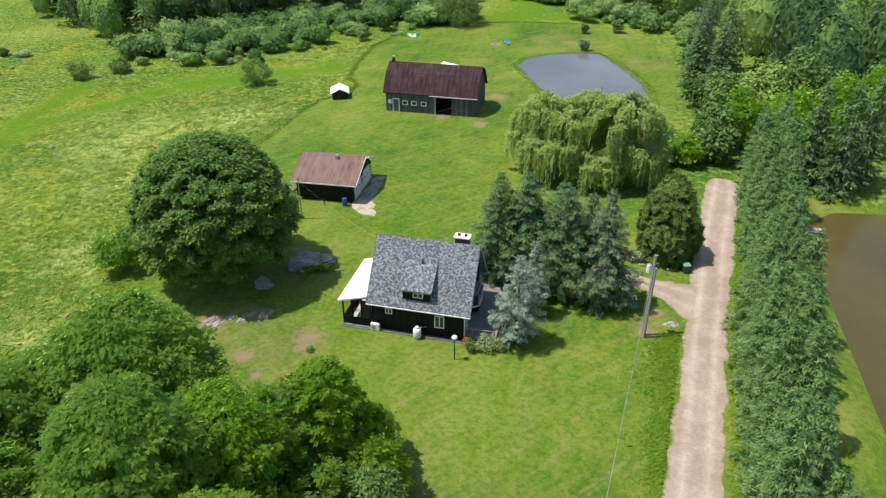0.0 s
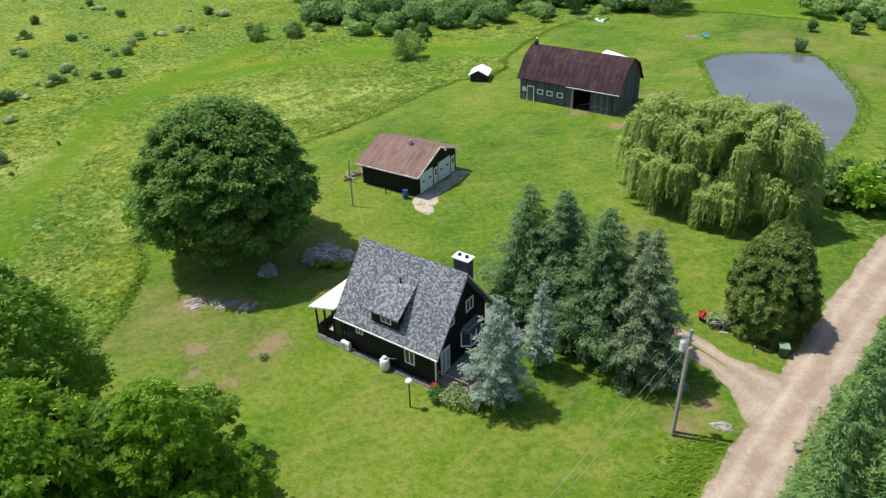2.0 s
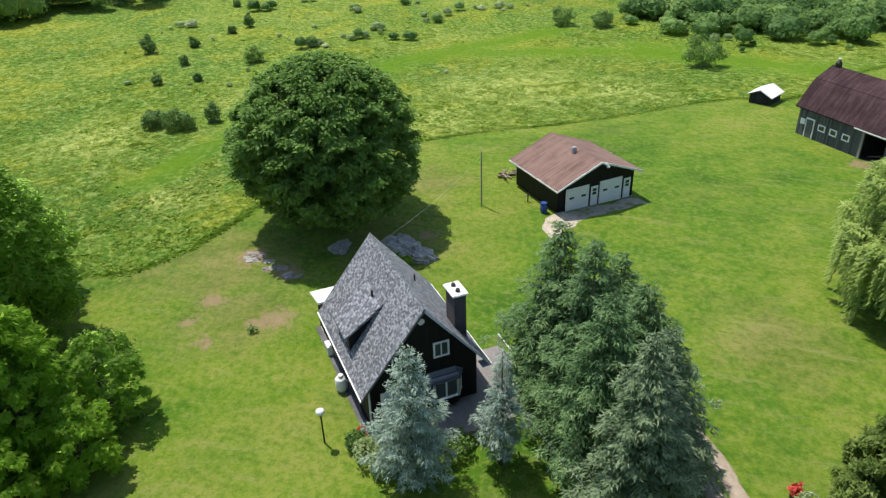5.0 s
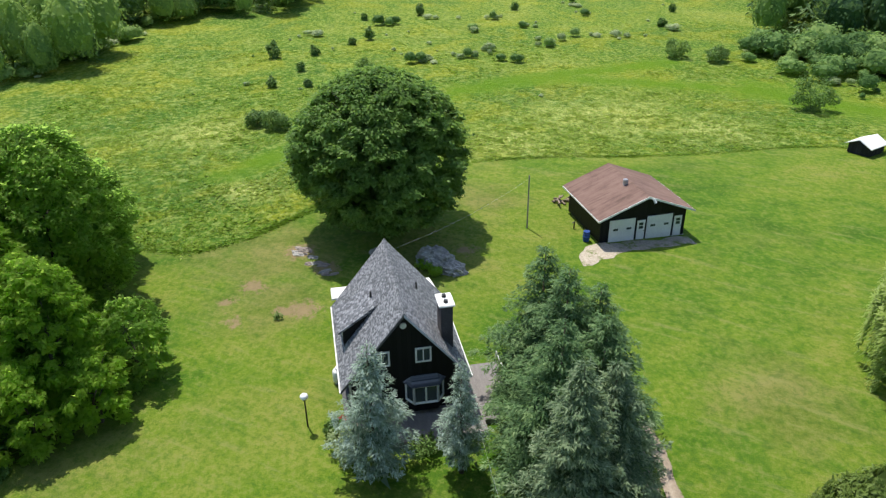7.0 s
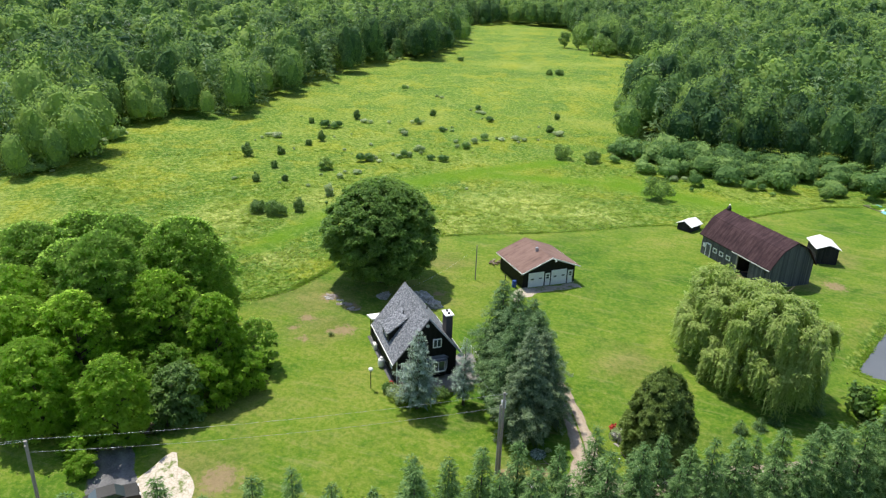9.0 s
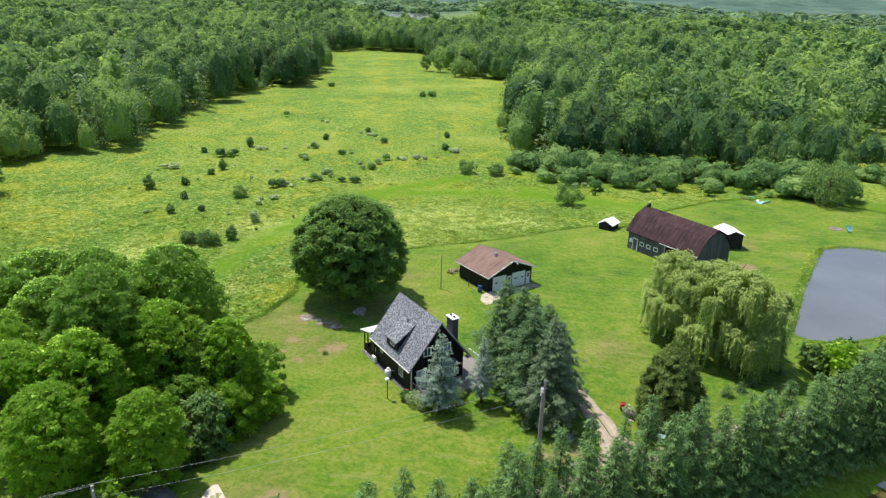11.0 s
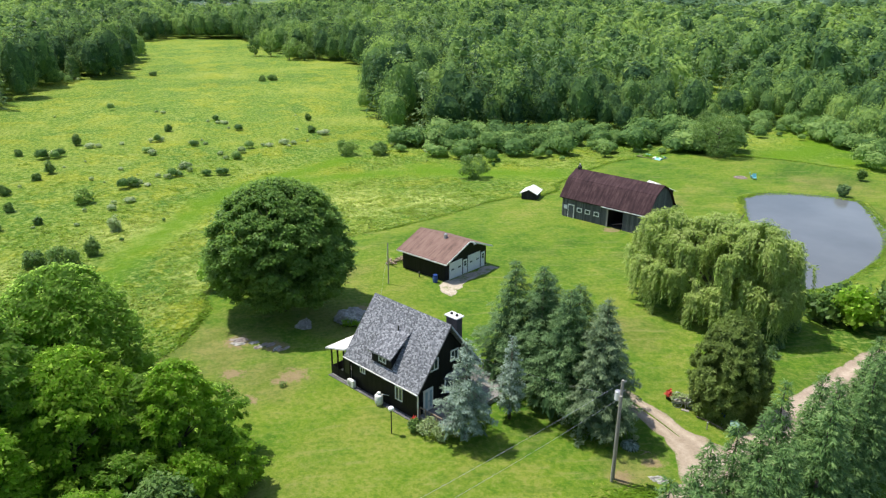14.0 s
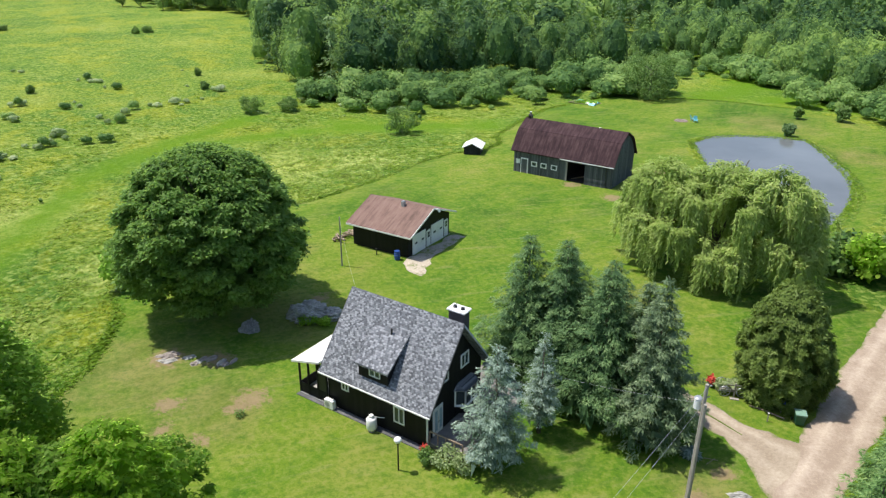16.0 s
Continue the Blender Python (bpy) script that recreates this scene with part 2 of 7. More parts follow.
def apron_material(name, dark, light, bare):
    """Thin gravel with grass coming through."""
    m, nt, p = graph(name)
    v = place(nt)
    stone = ramp(nt, noise_of(nt, v, 5.0, 6, 0.75), (0.36, dark), (0.62, light))
    grass = ramp(nt, noise_of(nt, v, 0.8, 6, 0.75), (bare, (0, 0, 0)), (bare + 0.11, (1, 1, 1)))
    nt.links.new(mix(nt, grass, stone, mix(nt, noise_of(nt, v, 4.0, 4), (0.075, 0.14, 0.014), (0.15, 0.19, 0.03))), p.inputs["Base Color"])
    p.inputs["Roughness"].default_value = 0.95
    bump(nt, p, noise_of(nt, v, 12.0, 5, 0.7), 0.6, 0.03)
    return m


def water_material(name, tint):
    m, nt, p = graph(name)
    v = place(nt)
    nt.links.new(ramp(nt, noise_of(nt, v, 0.06, 4), (0.35, [0.7 * k for k in tint]), (0.7, tint)), p.inputs["Base Color"])
    p.inputs["Roughness"].default_value, p.inputs["IOR"].default_value = 0.11, 1.33
    bump(nt, p, noise_of(nt, v, 1.6, 3, 0.5, 0.5), 0.05, 0.02)
    return m


def shingle_material():
    """Grey laminated shingles: short tabs of differing shade in level courses."""
    m, nt, p = graph("grey_shingles")
    v = local(nt)
    sep = node(nt, "SeparateXYZ")
    nt.links.new(v, sep.inputs[0])
    course = maths(nt, "FLOOR", maths(nt, "MULTIPLY", sep.outputs["Z"], 10.5))
    tab = maths(nt, "FLOOR", maths(nt, "ADD", maths(nt, "MULTIPLY", maths(nt, "ADD", sep.outputs["X"], maths(nt, "MULTIPLY", sep.outputs["Y"], 0.02)), 6.2), maths(nt, "MULTIPLY", course, 0.37)))
    cx = node(nt, "CombineXYZ")
    nt.links.new(tab, cx.inputs[0])
    nt.links.new(course, cx.inputs[1])
    wn = node(nt, "TexWhiteNoise")
    nt.links.new(cx.outputs[0], wn.inputs["Vector"])
    f = maths(nt, "ADD", maths(nt, "MULTIPLY", wn.outputs["Value"], 0.62), maths(nt, "MULTIPLY", noise_of(nt, v, 9.0, 5, 0.75), 0.38))
    lap = maths(nt, "LESS_THAN", maths(nt, "FRACT", maths(nt, "MULTIPLY", sep.outputs["Z"], 10.5)), 0.2)
    f = maths(nt, "SUBTRACT", f, maths(nt, "MULTIPLY", lap, 0.14))
    nt.links.new(ramp(nt, f, (0.15, (0.062, 0.066, 0.076)), (0.5, (0.150, 0.158, 0.176)), (0.84, (0.31, 0.32, 0.345))), p.inputs["Base Color"])
    p.inputs["Roughness"].default_value = 0.9
    bump(nt, p, f, 0.5, 0.03)
    return m


def board_material(name, dark, light, width, rough=0.75, axis="XY"):
    """Upright boards with shadowed joints."""
    m, nt, p = graph(name)
    v = local(nt)
    sep = node(nt, "SeparateXYZ")
    nt.links.new(v, sep.inputs[0])
    run = maths(nt, "MULTIPLY", maths(nt, "ADD", sep.outputs["X"], sep.outputs["Y"]), 1.0 / width)
    board, part_of = maths(nt, "FLOOR", run), maths(nt, "FRACT", run)
    wn = node(nt, "TexWhiteNoise")
    wn.noise_dimensions = "1D"
    nt.links.new(board, wn.inputs["W"])
    f = maths(nt, "ADD", maths(nt, "MULTIPLY", wn.outputs["Value"], 0.5), maths(nt, "MULTIPLY", noise_of(nt, local(nt, (6, 6, 0.7)), 2.0, 5, 0.65), 0.5))
    c = ramp(nt, f, (0.2, dark), (0.8, light))
    joint = maths(nt, "LESS_THAN", part_of, 0.1)
    c = mix(nt, maths(nt, "MULTIPLY", joint, 0.7), c, [0.35 * k for k in dark])
    nt.links.new(c, p.inputs["Base Color"])
    p.inputs["Roughness"].default_value = rough
    p.inputs["Specular IOR Level"].default_value = 0.22
    bump(nt, p, maths(nt, "SUBTRACT", f, joint), 0.5, 0.02)
    return m


def rust_roof_material(name, dark, mid, light, pitch=0.35):
    """Old painted metal or asphalt roof with streaks running down it."""
    m, nt, p = graph(name)
    v = local(nt)
    streak = noise_of(nt, local(nt, (2.6, 0.25, 0.25)), 1.4, 6, 0.7)
    f = maths(nt, "ADD", maths(nt, "MULTIPLY", streak, 0.5), maths(nt, "ADD", maths(nt, "MULTIPLY", noise_of(nt, v, 0.5, 5, 0.65), 0.35), maths(nt, "MULTIPLY", noise_of(nt, v, 9.0, 4), 0.15)))
    nt.links.new(ramp(nt, f, (0.36, dark), (0.5, mid), (0.66, light)), p.inputs["Base Color"])
    p.inputs["Roughness"].default_value = 0.85
    p.inputs["Specular IOR Level"].default_value = 0.15
    sep = node(nt, "SeparateXYZ")
    nt.links.new(v, sep.inputs[0])
    rib = maths(nt, "LESS_THAN", maths(nt, "FRACT", maths(nt, "MULTIPLY", sep.outputs["X"], 1.0 / pitch)), 0.12)
    bump(nt, p, maths(nt, "ADD", rib, streak), 0.4, 0.02)
    return m


def glass_material():
    m, nt, p = graph("window_glass")
    p.inputs["Base Color"].default_value = (0.05, 0.065, 0.07, 1)
    p.inputs["Roughness"].default_value, p.inputs["IOR"].default_value = 0.06, 1.5
    p.inputs["Specular IOR Level"].default_value = 0.8
    return m


GROUND = ground_material()
ROAD = gravel_material("gravel_road", (0.29, 0.222, 0.168), (0.52, 0.43, 0.345))
APRON = apron_material("worn_apron", (0.21, 0.18, 0.14), (0.40, 0.355, 0.29), 0.49)
SANDY = apron_material("sandy_ground", (0.30, 0.25, 0.185), (0.52, 0.455, 0.36), 0.54)
PALE_SAND = apron_material("pale_sand", (0.36, 0.30, 0.225), (0.62, 0.55, 0.46), 0.53)
DARK_GRAVEL = gravel_material("dark_gravel", (0.09, 0.09, 0.095), (0.24, 0.235, 0.23))
DRIVE = gravel_material("drive_gravel", (0.27, 0.212, 0.152), (0.49, 0.41, 0.32))
WATER = water_material("pond_water", (0.150, 0.160, 0.168))
BROWN_WATER = water_material("brown_water", (0.105, 0.088, 0.030))
SHINGLE = shingle_material()
BLACK_BOARD = board_material("black_boards", (0.004, 0.004, 0.005), (0.011, 0.011, 0.012), 0.3, 0.6)
BARN_BOARD = board_material("weathered_boards", (0.052, 0.056, 0.060), (0.140, 0.146, 0.150), 0.22, 0.85)
SHED_BOARD = board_material("dark_shed_boards", (0.014, 0.014, 0.016), (0.038, 0.038, 0.042), 0.25, 0.8)
BARN_ROOF = rust_roof_material("maroon_metal_roof", (0.018, 0.010, 0.012), (0.046, 0.025, 0.028), (0.105, 0.062, 0.062), 0.6)
GARAGE_ROOF = rust_roof_material("brown_shingle_roof", (0.105, 0.068, 0.056), (0.195, 0.124, 0.102), (0.255, 0.172, 0.143), 0.9)
WHITE = surface("white_paint", (0.66, 0.66, 0.65), (0.83, 0.83, 0.81), 6, 1.0, 0.5, relief=0.08)
WHITE_ROOF = surface("white_metal_roof", (0.70, 0.69, 0.66), (0.86, 0.85, 0.82), 3, 0.5, 0.45, relief=0.1)
GLASS = glass_material()
BRICK = surface("dark_brick", (0.040, 0.037, 0.040), (0.088, 0.082, 0.086), 12, 1.5, 0.85, relief=0.5)
CONCRETE = surface("pale_concrete", (0.34, 0.33, 0.31), (0.52, 0.51, 0.48), 7, 0.8, 0.9)
DECK = surface("grey_deck_boards", (0.150, 0.138, 0.132), (0.265, 0.245, 0.235), 9, 0.9, 0.85, stretch=(1, 5, 1))
ROCK = surface("grey_rock", (0.15, 0.143, 0.128), (0.47, 0.455, 0.42), 6.0, 1.1, 0.9, stretch=(0.5, 1.6, 1.6), relief=1.0, spots=(0.52, 0.50, 0.45))
PINK_ROCK = surface("pinkish_rock", (0.14, 0.11, 0.095), (0.43, 0.375, 0.335), 5, 0.9, 0.9, stretch=(0.5, 1.8, 1.5), relief=1.0)
BARK = surface("bark", (0.045, 0.035, 0.026), (0.13, 0.105, 0.082), 9, 1.2, 0.95, stretch=(3, 3, 0.6), relief=0.9)
POLE_WOOD = surface("grey_pole_wood", (0.20, 0.18, 0.155), (0.40, 0.37, 0.33), 8, 0.9, 0.9, stretch=(5, 5, 0.4))
BARE_WOOD = surface("weathered_wood", (0.17, 0.12, 0.085), (0.36, 0.28, 0.21), 8, 0.9, 0.9)
BLACK_METAL = surface("black_metal", (0.012, 0.012, 0.013), (0.03, 0.03, 0.032), 9, 1, 0.45, 0.3)
GREY_METAL = surface("grey_metal", (0.30, 0.31, 0.33), (0.5, 0.51, 0.53), 9, 1, 0.4, 0.5)
BLUE = surface("blue_plastic", (0.012, 0.045, 0.20), (0.025, 0.075, 0.30), 9, 1, 0.45)
TEAL = surface("turquoise_plastic", (0.09, 0.34, 0.42), (0.18, 0.48, 0.56), 9, 1, 0.5)
GREEN_PLASTIC = surface("green_plastic", (0.012, 0.07, 0.04), (0.03, 0.12, 0.07), 9, 1, 0.5)
RED = surface("red_flowers", (0.34, 0.03, 0.02), (0.62, 0.06, 0.035), 14, 3, 0.7)
# pale blue base colour paints the reflection in the door panes
DOOR_GLASS = surface("reflection_toned_glass", (0.30, 0.40, 0.47), (0.46, 0.56, 0.62), 9, 1.0, 0.12, stretch=(1, 8, 1), relief=0.03)
LAMP_GLOBE = surface("opal_globe", (0.78, 0.78, 0.76), (0.88, 0.88, 0.86), 6, 1, 0.25, relief=0.03)
DARK_INSIDE = surface("dark_inside", (0.012, 0.011, 0.010), (0.03, 0.027, 0.024), 5, 1, 0.9)
PORCH_SCREEN = surface("dark_screen", (0.010, 0.010, 0.011), (0.022, 0.022, 0.024), 18, 1, 0.5)

MAPLE = foliage("maple_leaves", (0.066, 0.142, 0.034), (0.168, 0.300, 0.074), (0.30, 0.44, 0.125), 0.56)
BRIGHT = foliage("fresh_leaves", (0.165, 0.325, 0.036), (0.35, 0.565, 0.068), (0.50, 0.67, 0.12), 0.82)
WILLOW = foliage("willow_leaves", (0.145, 0.232, 0.042), (0.295, 0.400, 0.100), (0.48, 0.56, 0.19), 0.48)
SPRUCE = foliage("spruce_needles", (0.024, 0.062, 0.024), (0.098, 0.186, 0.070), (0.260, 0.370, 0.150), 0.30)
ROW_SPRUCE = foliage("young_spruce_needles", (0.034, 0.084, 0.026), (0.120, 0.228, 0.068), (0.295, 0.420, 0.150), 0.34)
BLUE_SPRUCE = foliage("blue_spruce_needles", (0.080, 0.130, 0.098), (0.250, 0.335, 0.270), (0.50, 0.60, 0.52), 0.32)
CEDAR = foliage("cedar_sprays", (0.056, 0.088, 0.020), (0.155, 0.225, 0.050), (0.265, 0.34, 0.095), 0.4)
SHRUB = foliage("shrub_leaves", (0.050, 0.112, 0.026), (0.118, 0.215, 0.050), (0.225, 0.330, 0.105), 0.32)
PALE_SHRUB = foliage("silvery_shrub_leaves", (0.20, 0.28, 0.11), (0.43, 0.51, 0.27), (0.68, 0.72, 0.46), 0.5)
WOODS = foliage("woodland_leaves", (0.048, 0.108, 0.036), (0.135, 0.240, 0.060), (0.300, 0.430, 0.092), 0.3)
WOODS_GRAIN = foliage("woodland_crowns", (0.026, 0.072, 0.038), (0.134, 0.244, 0.076), (0.330, 0.460, 0.115), 0.46, 0.8, 0.8)
SCRUB_GRAIN = foliage("scrub_crowns", (0.050, 0.122, 0.036), (0.150, 0.268, 0.076), (0.32, 0.45, 0.135), 0.42, 0.5, 0.7)
GREY_SPRUCE = foliage("grey_spruce_needles", (0.040, 0.076, 0.042), (0.145, 0.214, 0.112), (0.32, 0.395, 0.22), 0.30)
TALL_GRASS = foliage("tall_grass_blades", (0.130, 0.250, 0.018), (0.225, 0.350, 0.030), (0.42, 0.49, 0.11), 0.55)
# woodland leaves with distance haze put into a bluer colour
HAZED_WOODS = foliage("hazed_woodland_crowns", (0.050, 0.112, 0.068), (0.130, 0.222, 0.118), (0.26, 0.37, 0.165), 0.3, 2.5, 0.8)
GROVE = foliage("grove_leaves", (0.118, 0.250, 0.044), (0.270, 0.455, 0.084), (0.450, 0.605, 0.140), 0.80)


# ---- mesh helpers ----
def link(name, mesh, material, parent=None, label="", at=None):
    if material is not None:
        mesh.materials.append(material)
    ob = new(name, mesh)
    if parent is not None:
        ob.parent = parent
    if at is not None:
        ob.matrix_basis = at
    if label:
        ob["label"] = label
    return ob


def part(name, bm, material, parent, label="", smooth=False):
    mesh = bpy.data.meshes.new(name)
    bmesh.ops.recalc_face_normals(bm, faces=bm.faces)
    bm.to_mesh(mesh)
    bm.free()
    if smooth:
        for poly in mesh.polygons:
            poly.use_smooth = True
    return link(name, mesh, material, parent, label)


def thing(name, at, label, category, group="", kind=""):
    ob = new(name)
    ob.empty_display_size = 0.3
    ob.matrix_basis = at
    return tagged(ob, label, category, group, kind)


def block(bm, x0, x1, y0, y1, z0, z1, bevel=0.0):
    m = Matrix.Translation(((x0 + x1) / 2, (y0 + y1) / 2, (z0 + z1) / 2)) @ Matrix.Diagonal((x1 - x0, y1 - y0, z1 - z0, 1))
    got = bmesh.ops.create_cube(bm, size=1, matrix=m)
    if bevel:
        edges = {e for v in got["verts"] for e in v.link_edges}
        bmesh.ops.bevel(bm, geom=list(edges), offset=bevel, segments=2, affect="EDGES")
    return bm


def box(*a, bevel=0.0):
    return block(bmesh.new(), *a, bevel=bevel)


def tube(bm, a, b, r0, r1, sides=10, caps=True):
    a, b = Vector(a), Vector(b)
    m = Matrix.Translation((a + b) / 2) @ (b - a).to_track_quat("Z", "Y").to_matrix().to_4x4()
    bmesh.ops.create_cone(bm, cap_ends=caps, segments=sides, radius1=r0, radius2=r1, depth=(b - a).length, matrix=m)
    return bm


def prism(bm, outline, axis, lo, hi):
    """An outline in the two other axes, drawn out along axis (0: x, 1: y) from lo to hi."""
    ends = []
    for s in (lo, hi):
        ends.append([bm.verts.new((s, u, w) if axis == 0 else (u, s, w)) for u, w in outline])
    bm.faces.new(ends[0])
    bm.faces.new(ends[1][::-1])
    n = len(outline)
    for i in range(n):
        bm.faces.new((ends[0][i], ends[1][i], ends[1][(i + 1) % n], ends[0][(i + 1) % n]))
    return bm


def window(parent, name, across, along, up, wide, high, axis, face, frame_w=0.09, bars=1, label="white-framed window"):
    """A framed window on a wall that faces axis (0: +x, 1: -y) at the coordinate `across`."""
    sgn = 1 if axis == 0 else -1

    def slab(u0, u1, w0, w1, d0, d1):
        d0, d1 = sorted((across + sgn * d0, across + sgn * d1))
        return (d0, d1, u0, u1, w0, w1) if axis == 0 else (u0, u1, d0, d1, w0, w1)
    bm = bmesh.new()
    a0, a1, z0, z1 = along - wide / 2, along + wide / 2, up, up + high
    for s in ((a0, a1, z1 - frame_w, z1), (a0, a1, z0, z0 + frame_w), (a0, a0 + frame_w, z0 + frame_w, z1 - frame_w), (a1 - frame_w, a1, z0 + frame_w, z1 - frame_w)):
        block(bm, *slab(*s, 0.0, 0.07))
    for i in range(bars):
        u = a0 + wide * (i + 1) / (bars + 1)
        block(bm, *slab(u - 0.035, u + 0.035, z0 + frame_w, z1 - frame_w, 0.0, 0.065))
    w = part(name, bm, WHITE, parent, label)
    step = wide / (bars + 1)
    for i in range(bars + 1):
        pane = part("pane", box(*slab(a0 + step * i + 0.05, a0 + step * (i + 1) - 0.05, z0 + 0.06, z1 - 0.06, 0.005, 0.03)), GLASS, w)
        pane.visible_shadow = True
    return w


# ---- foliage in numpy ----
def fast_mesh(name, verts, per_face, tint=None):
    """A mesh of separate faces with per_face corners each."""
    n = len(verts)
    mesh = bpy.data.meshes.new(name)
    mesh.vertices.add(n)
    mesh.vertices.foreach_set("co", np.ascontiguousarray(verts, np.float32).ravel())
    mesh.loops.add(n)
    mesh.loops.foreach_set("vertex_index", np.arange(n, dtype=np.int32))
    mesh.polygons.add(n // per_face)
    mesh.polygons.foreach_set("loop_start", np.arange(0, n, per_face, dtype=np.int32))
    mesh.polygons.foreach_set("loop_total", np.full(n // per_face, per_face, np.int32))
    mesh.update(calc_edges=True)
    at = mesh.attributes.new("tint", "FLOAT", "POINT")
    at.data.foreach_set("value", np.ascontiguousarray(np.full(n, 0.5) if tint is None else tint, np.float32))
    return mesh


def unit(v):
    return v / np.maximum(np.linalg.norm(v, axis=-1, keepdims=True), 1e-9)


def sprays(centre, normal, along, length, width):
    """Pointed four-cornered leaf sprays: centre, facing, long axis, and size of each."""
    normal = unit(normal)
    along = unit(along - normal * (along * normal).sum(1, keepdims=True))
    side = np.cross(normal, along)
    length, width = np.broadcast_to(length, len(centre))[:, None] / 2, np.broadcast_to(width, len(centre))[:, None] / 2
    return np.stack([centre - along * length, centre + side * width - along * length * 0.1, centre + along * length, centre - side * width - along * length * 0.1], 1).reshape(-1, 3)


def ball(rng, n):
    return unit(rng.normal(size=(n, 3)))


def broadleaf(rng, radius, height, base, lobes, leaves, leaf, small=0.12, large=0.30, corners=4, ragged=0.45):
    """A rounded crown made of many small lobes; leaves sit on their outsides. Leaf sprays as vertices, four each."""
    axes = np.array([radius, radius, height / 2])
    way = ball(rng, lobes)
    way[:, 2] = np.abs(way[:, 2]) * np.where(rng.random(lobes) < 0.62, 1, -1)
    centre = way * axes * (rng.random((lobes, 1)) ** 0.5 * 0.36 + 0.48)
    size = radius * rng.uniform(small, large, lobes)
    stretch = np.array([1, 1, min(1.3, height / (2 * radius))])
    core = 0.66
    centre, size = np.vstack([centre, [0, 0, 0]]), np.append(size, radius * core)
    share = size ** 2 / (size ** 2).sum()
    pick = rng.choice(len(size), leaves * 2, p=share)
    out = ball(rng, leaves * 2)
    p = centre[pick] + out * stretch * (size[pick] * rng.uniform(0.74, 1.14, leaves * 2))[:, None]
    inside = np.zeros(len(p), bool)
    for c, s in zip(centre, size):
        inside |= np.linalg.norm((p - c) / stretch, axis=1) < s * 0.74
    p, out = p[~inside][:leaves], out[~inside][:leaves]
    p = p + np.array([0, 0, base + height / 2])
    p[:, 2] = np.maximum(p[:, 2], 0.15)
    p = p + rng.normal(size=p.shape) * leaf * ragged
    p[:, 2] = np.maximum(p[:, 2], 0.12)
    facing = out * 0.75 + np.array([0, 0, 0.5]) + rng.normal(size=p.shape) * 0.5
    along = ball(rng, len(p)) + out * 0.5 - np.array([0, 0, 0.25])
    s = leaf * rng.uniform(0.55, 1.3, len(p))
    return sprays(p, facing, along, s, s * 0.72) if corners == 4 else shards(p, facing, along, s * 1.15, s * 1.15)


def leafy_crown(rng, radius, low, top, widest, skirt, boughs, leaves, leaf, flat=0.6, ragged=0.10, small=0.13, large=0.25, inner=14):
    """Leaf sprays on many separate boughs set over a dome, with gaps between them and loose growth inside. Vertices, three a spray, and tint."""
    h = np.clip((np.arange(boughs) + rng.random(boughs)) / boughs, 0, 1) ** 0.9
    a = np.arange(boughs) * 2.39996 + rng.normal(0, 0.25, boughs)

    def reach(h):
        upper = np.sqrt(np.maximum(0, 1 - (np.maximum(h - widest, 0) / (1 - widest)) ** 2))
        return np.where(h > widest, upper, skirt + (1 - skirt) * np.sqrt(np.maximum(h, 0) / widest))
    lump = 1 + 0.07 * np.sin(a * 2 + rng.random() * 6) * np.sin(h * 6 + rng.random() * 6) + rng.normal(0, ragged, boughs)
    size = radius * rng.uniform(small, large, boughs)
    out = np.stack([np.cos(a), np.sin(a), 0 * a], 1)
    c = out * (np.maximum(reach(h) * radius * lump - size * 0.7, 0))[:, None]
    c[:, 2] = low + h * (top - low) - size * flat * 0.6
    share = size ** 2 / (size ** 2).sum()
    pick = rng.choice(boughs, leaves, p=share)
    d = unit(rng.normal(size=(leaves, 3)) + out[pick] * 0.7 + np.array([0, 0, 0.55]))
    squash = np.array([1, 1, flat])
    p = c[pick] + (d * (size[pick] * rng.random(leaves) ** 0.4)[:, None] + rng.normal(size=d.shape) * (size[pick] * 0.3)[:, None]) * squash
    facing = out[pick] * 0.25 + d * 0.3 + np.array([-0.25, -0.05, 0.85]) + rng.normal(size=d.shape) * 0.45
    along = out[pick] * 0.6 + d * np.array([0.8, 0.8, 0.0]) + np.array([0, 0, -0.35]) + rng.normal(size=d.shape) * 0.55
    s = leaf * rng.uniform(0.6, 1.35, leaves)
    own = rng.normal(0.5, 0.11, boughs)
    v = shards(p, facing, along, s, s * 0.82)
    # loose growth that closes the view through the middle, its shade painted as darker tint
    n = leaves // inner
    hi = rng.random(n) * 0.92
    ai = rng.random(n) * 6.283
    q = np.stack([np.cos(ai), np.sin(ai), 0 * ai], 1) * (reach(hi) * radius * rng.uniform(0.3, 0.66, n))[:, None]
    q[:, 2] = low + hi * (top - low) * 0.9
    w = shards(q, ball(rng, n) + np.array([0, 0, 0.4]), ball(rng, n), leaf * 3.2, leaf * 2.6)
    v = np.vstack([v, w])
    v[:, 2] = np.maximum(v[:, 2], 0.1)
    return v, np.repeat(np.clip(np.concatenate([own[pick] + rng.normal(0, 0.09, leaves), rng.normal(0.3, 0.08, n)]), 0, 1), 3)


def shards(base, normal, along, length, width):
    """Pointed three-cornered sprays: foot, facing, long axis, and size of each."""
    normal = unit(normal)
    along = unit(along - normal * (along * normal).sum(1, keepdims=True))
    side = np.cross(normal, along)
    length, width = np.broadcast_to(length, len(base))[:, None], np.broadcast_to(width, len(base))[:, None] / 2
    return np.stack([base - side * width, base + along * length, base + side * width], 1).reshape(-1, 3)


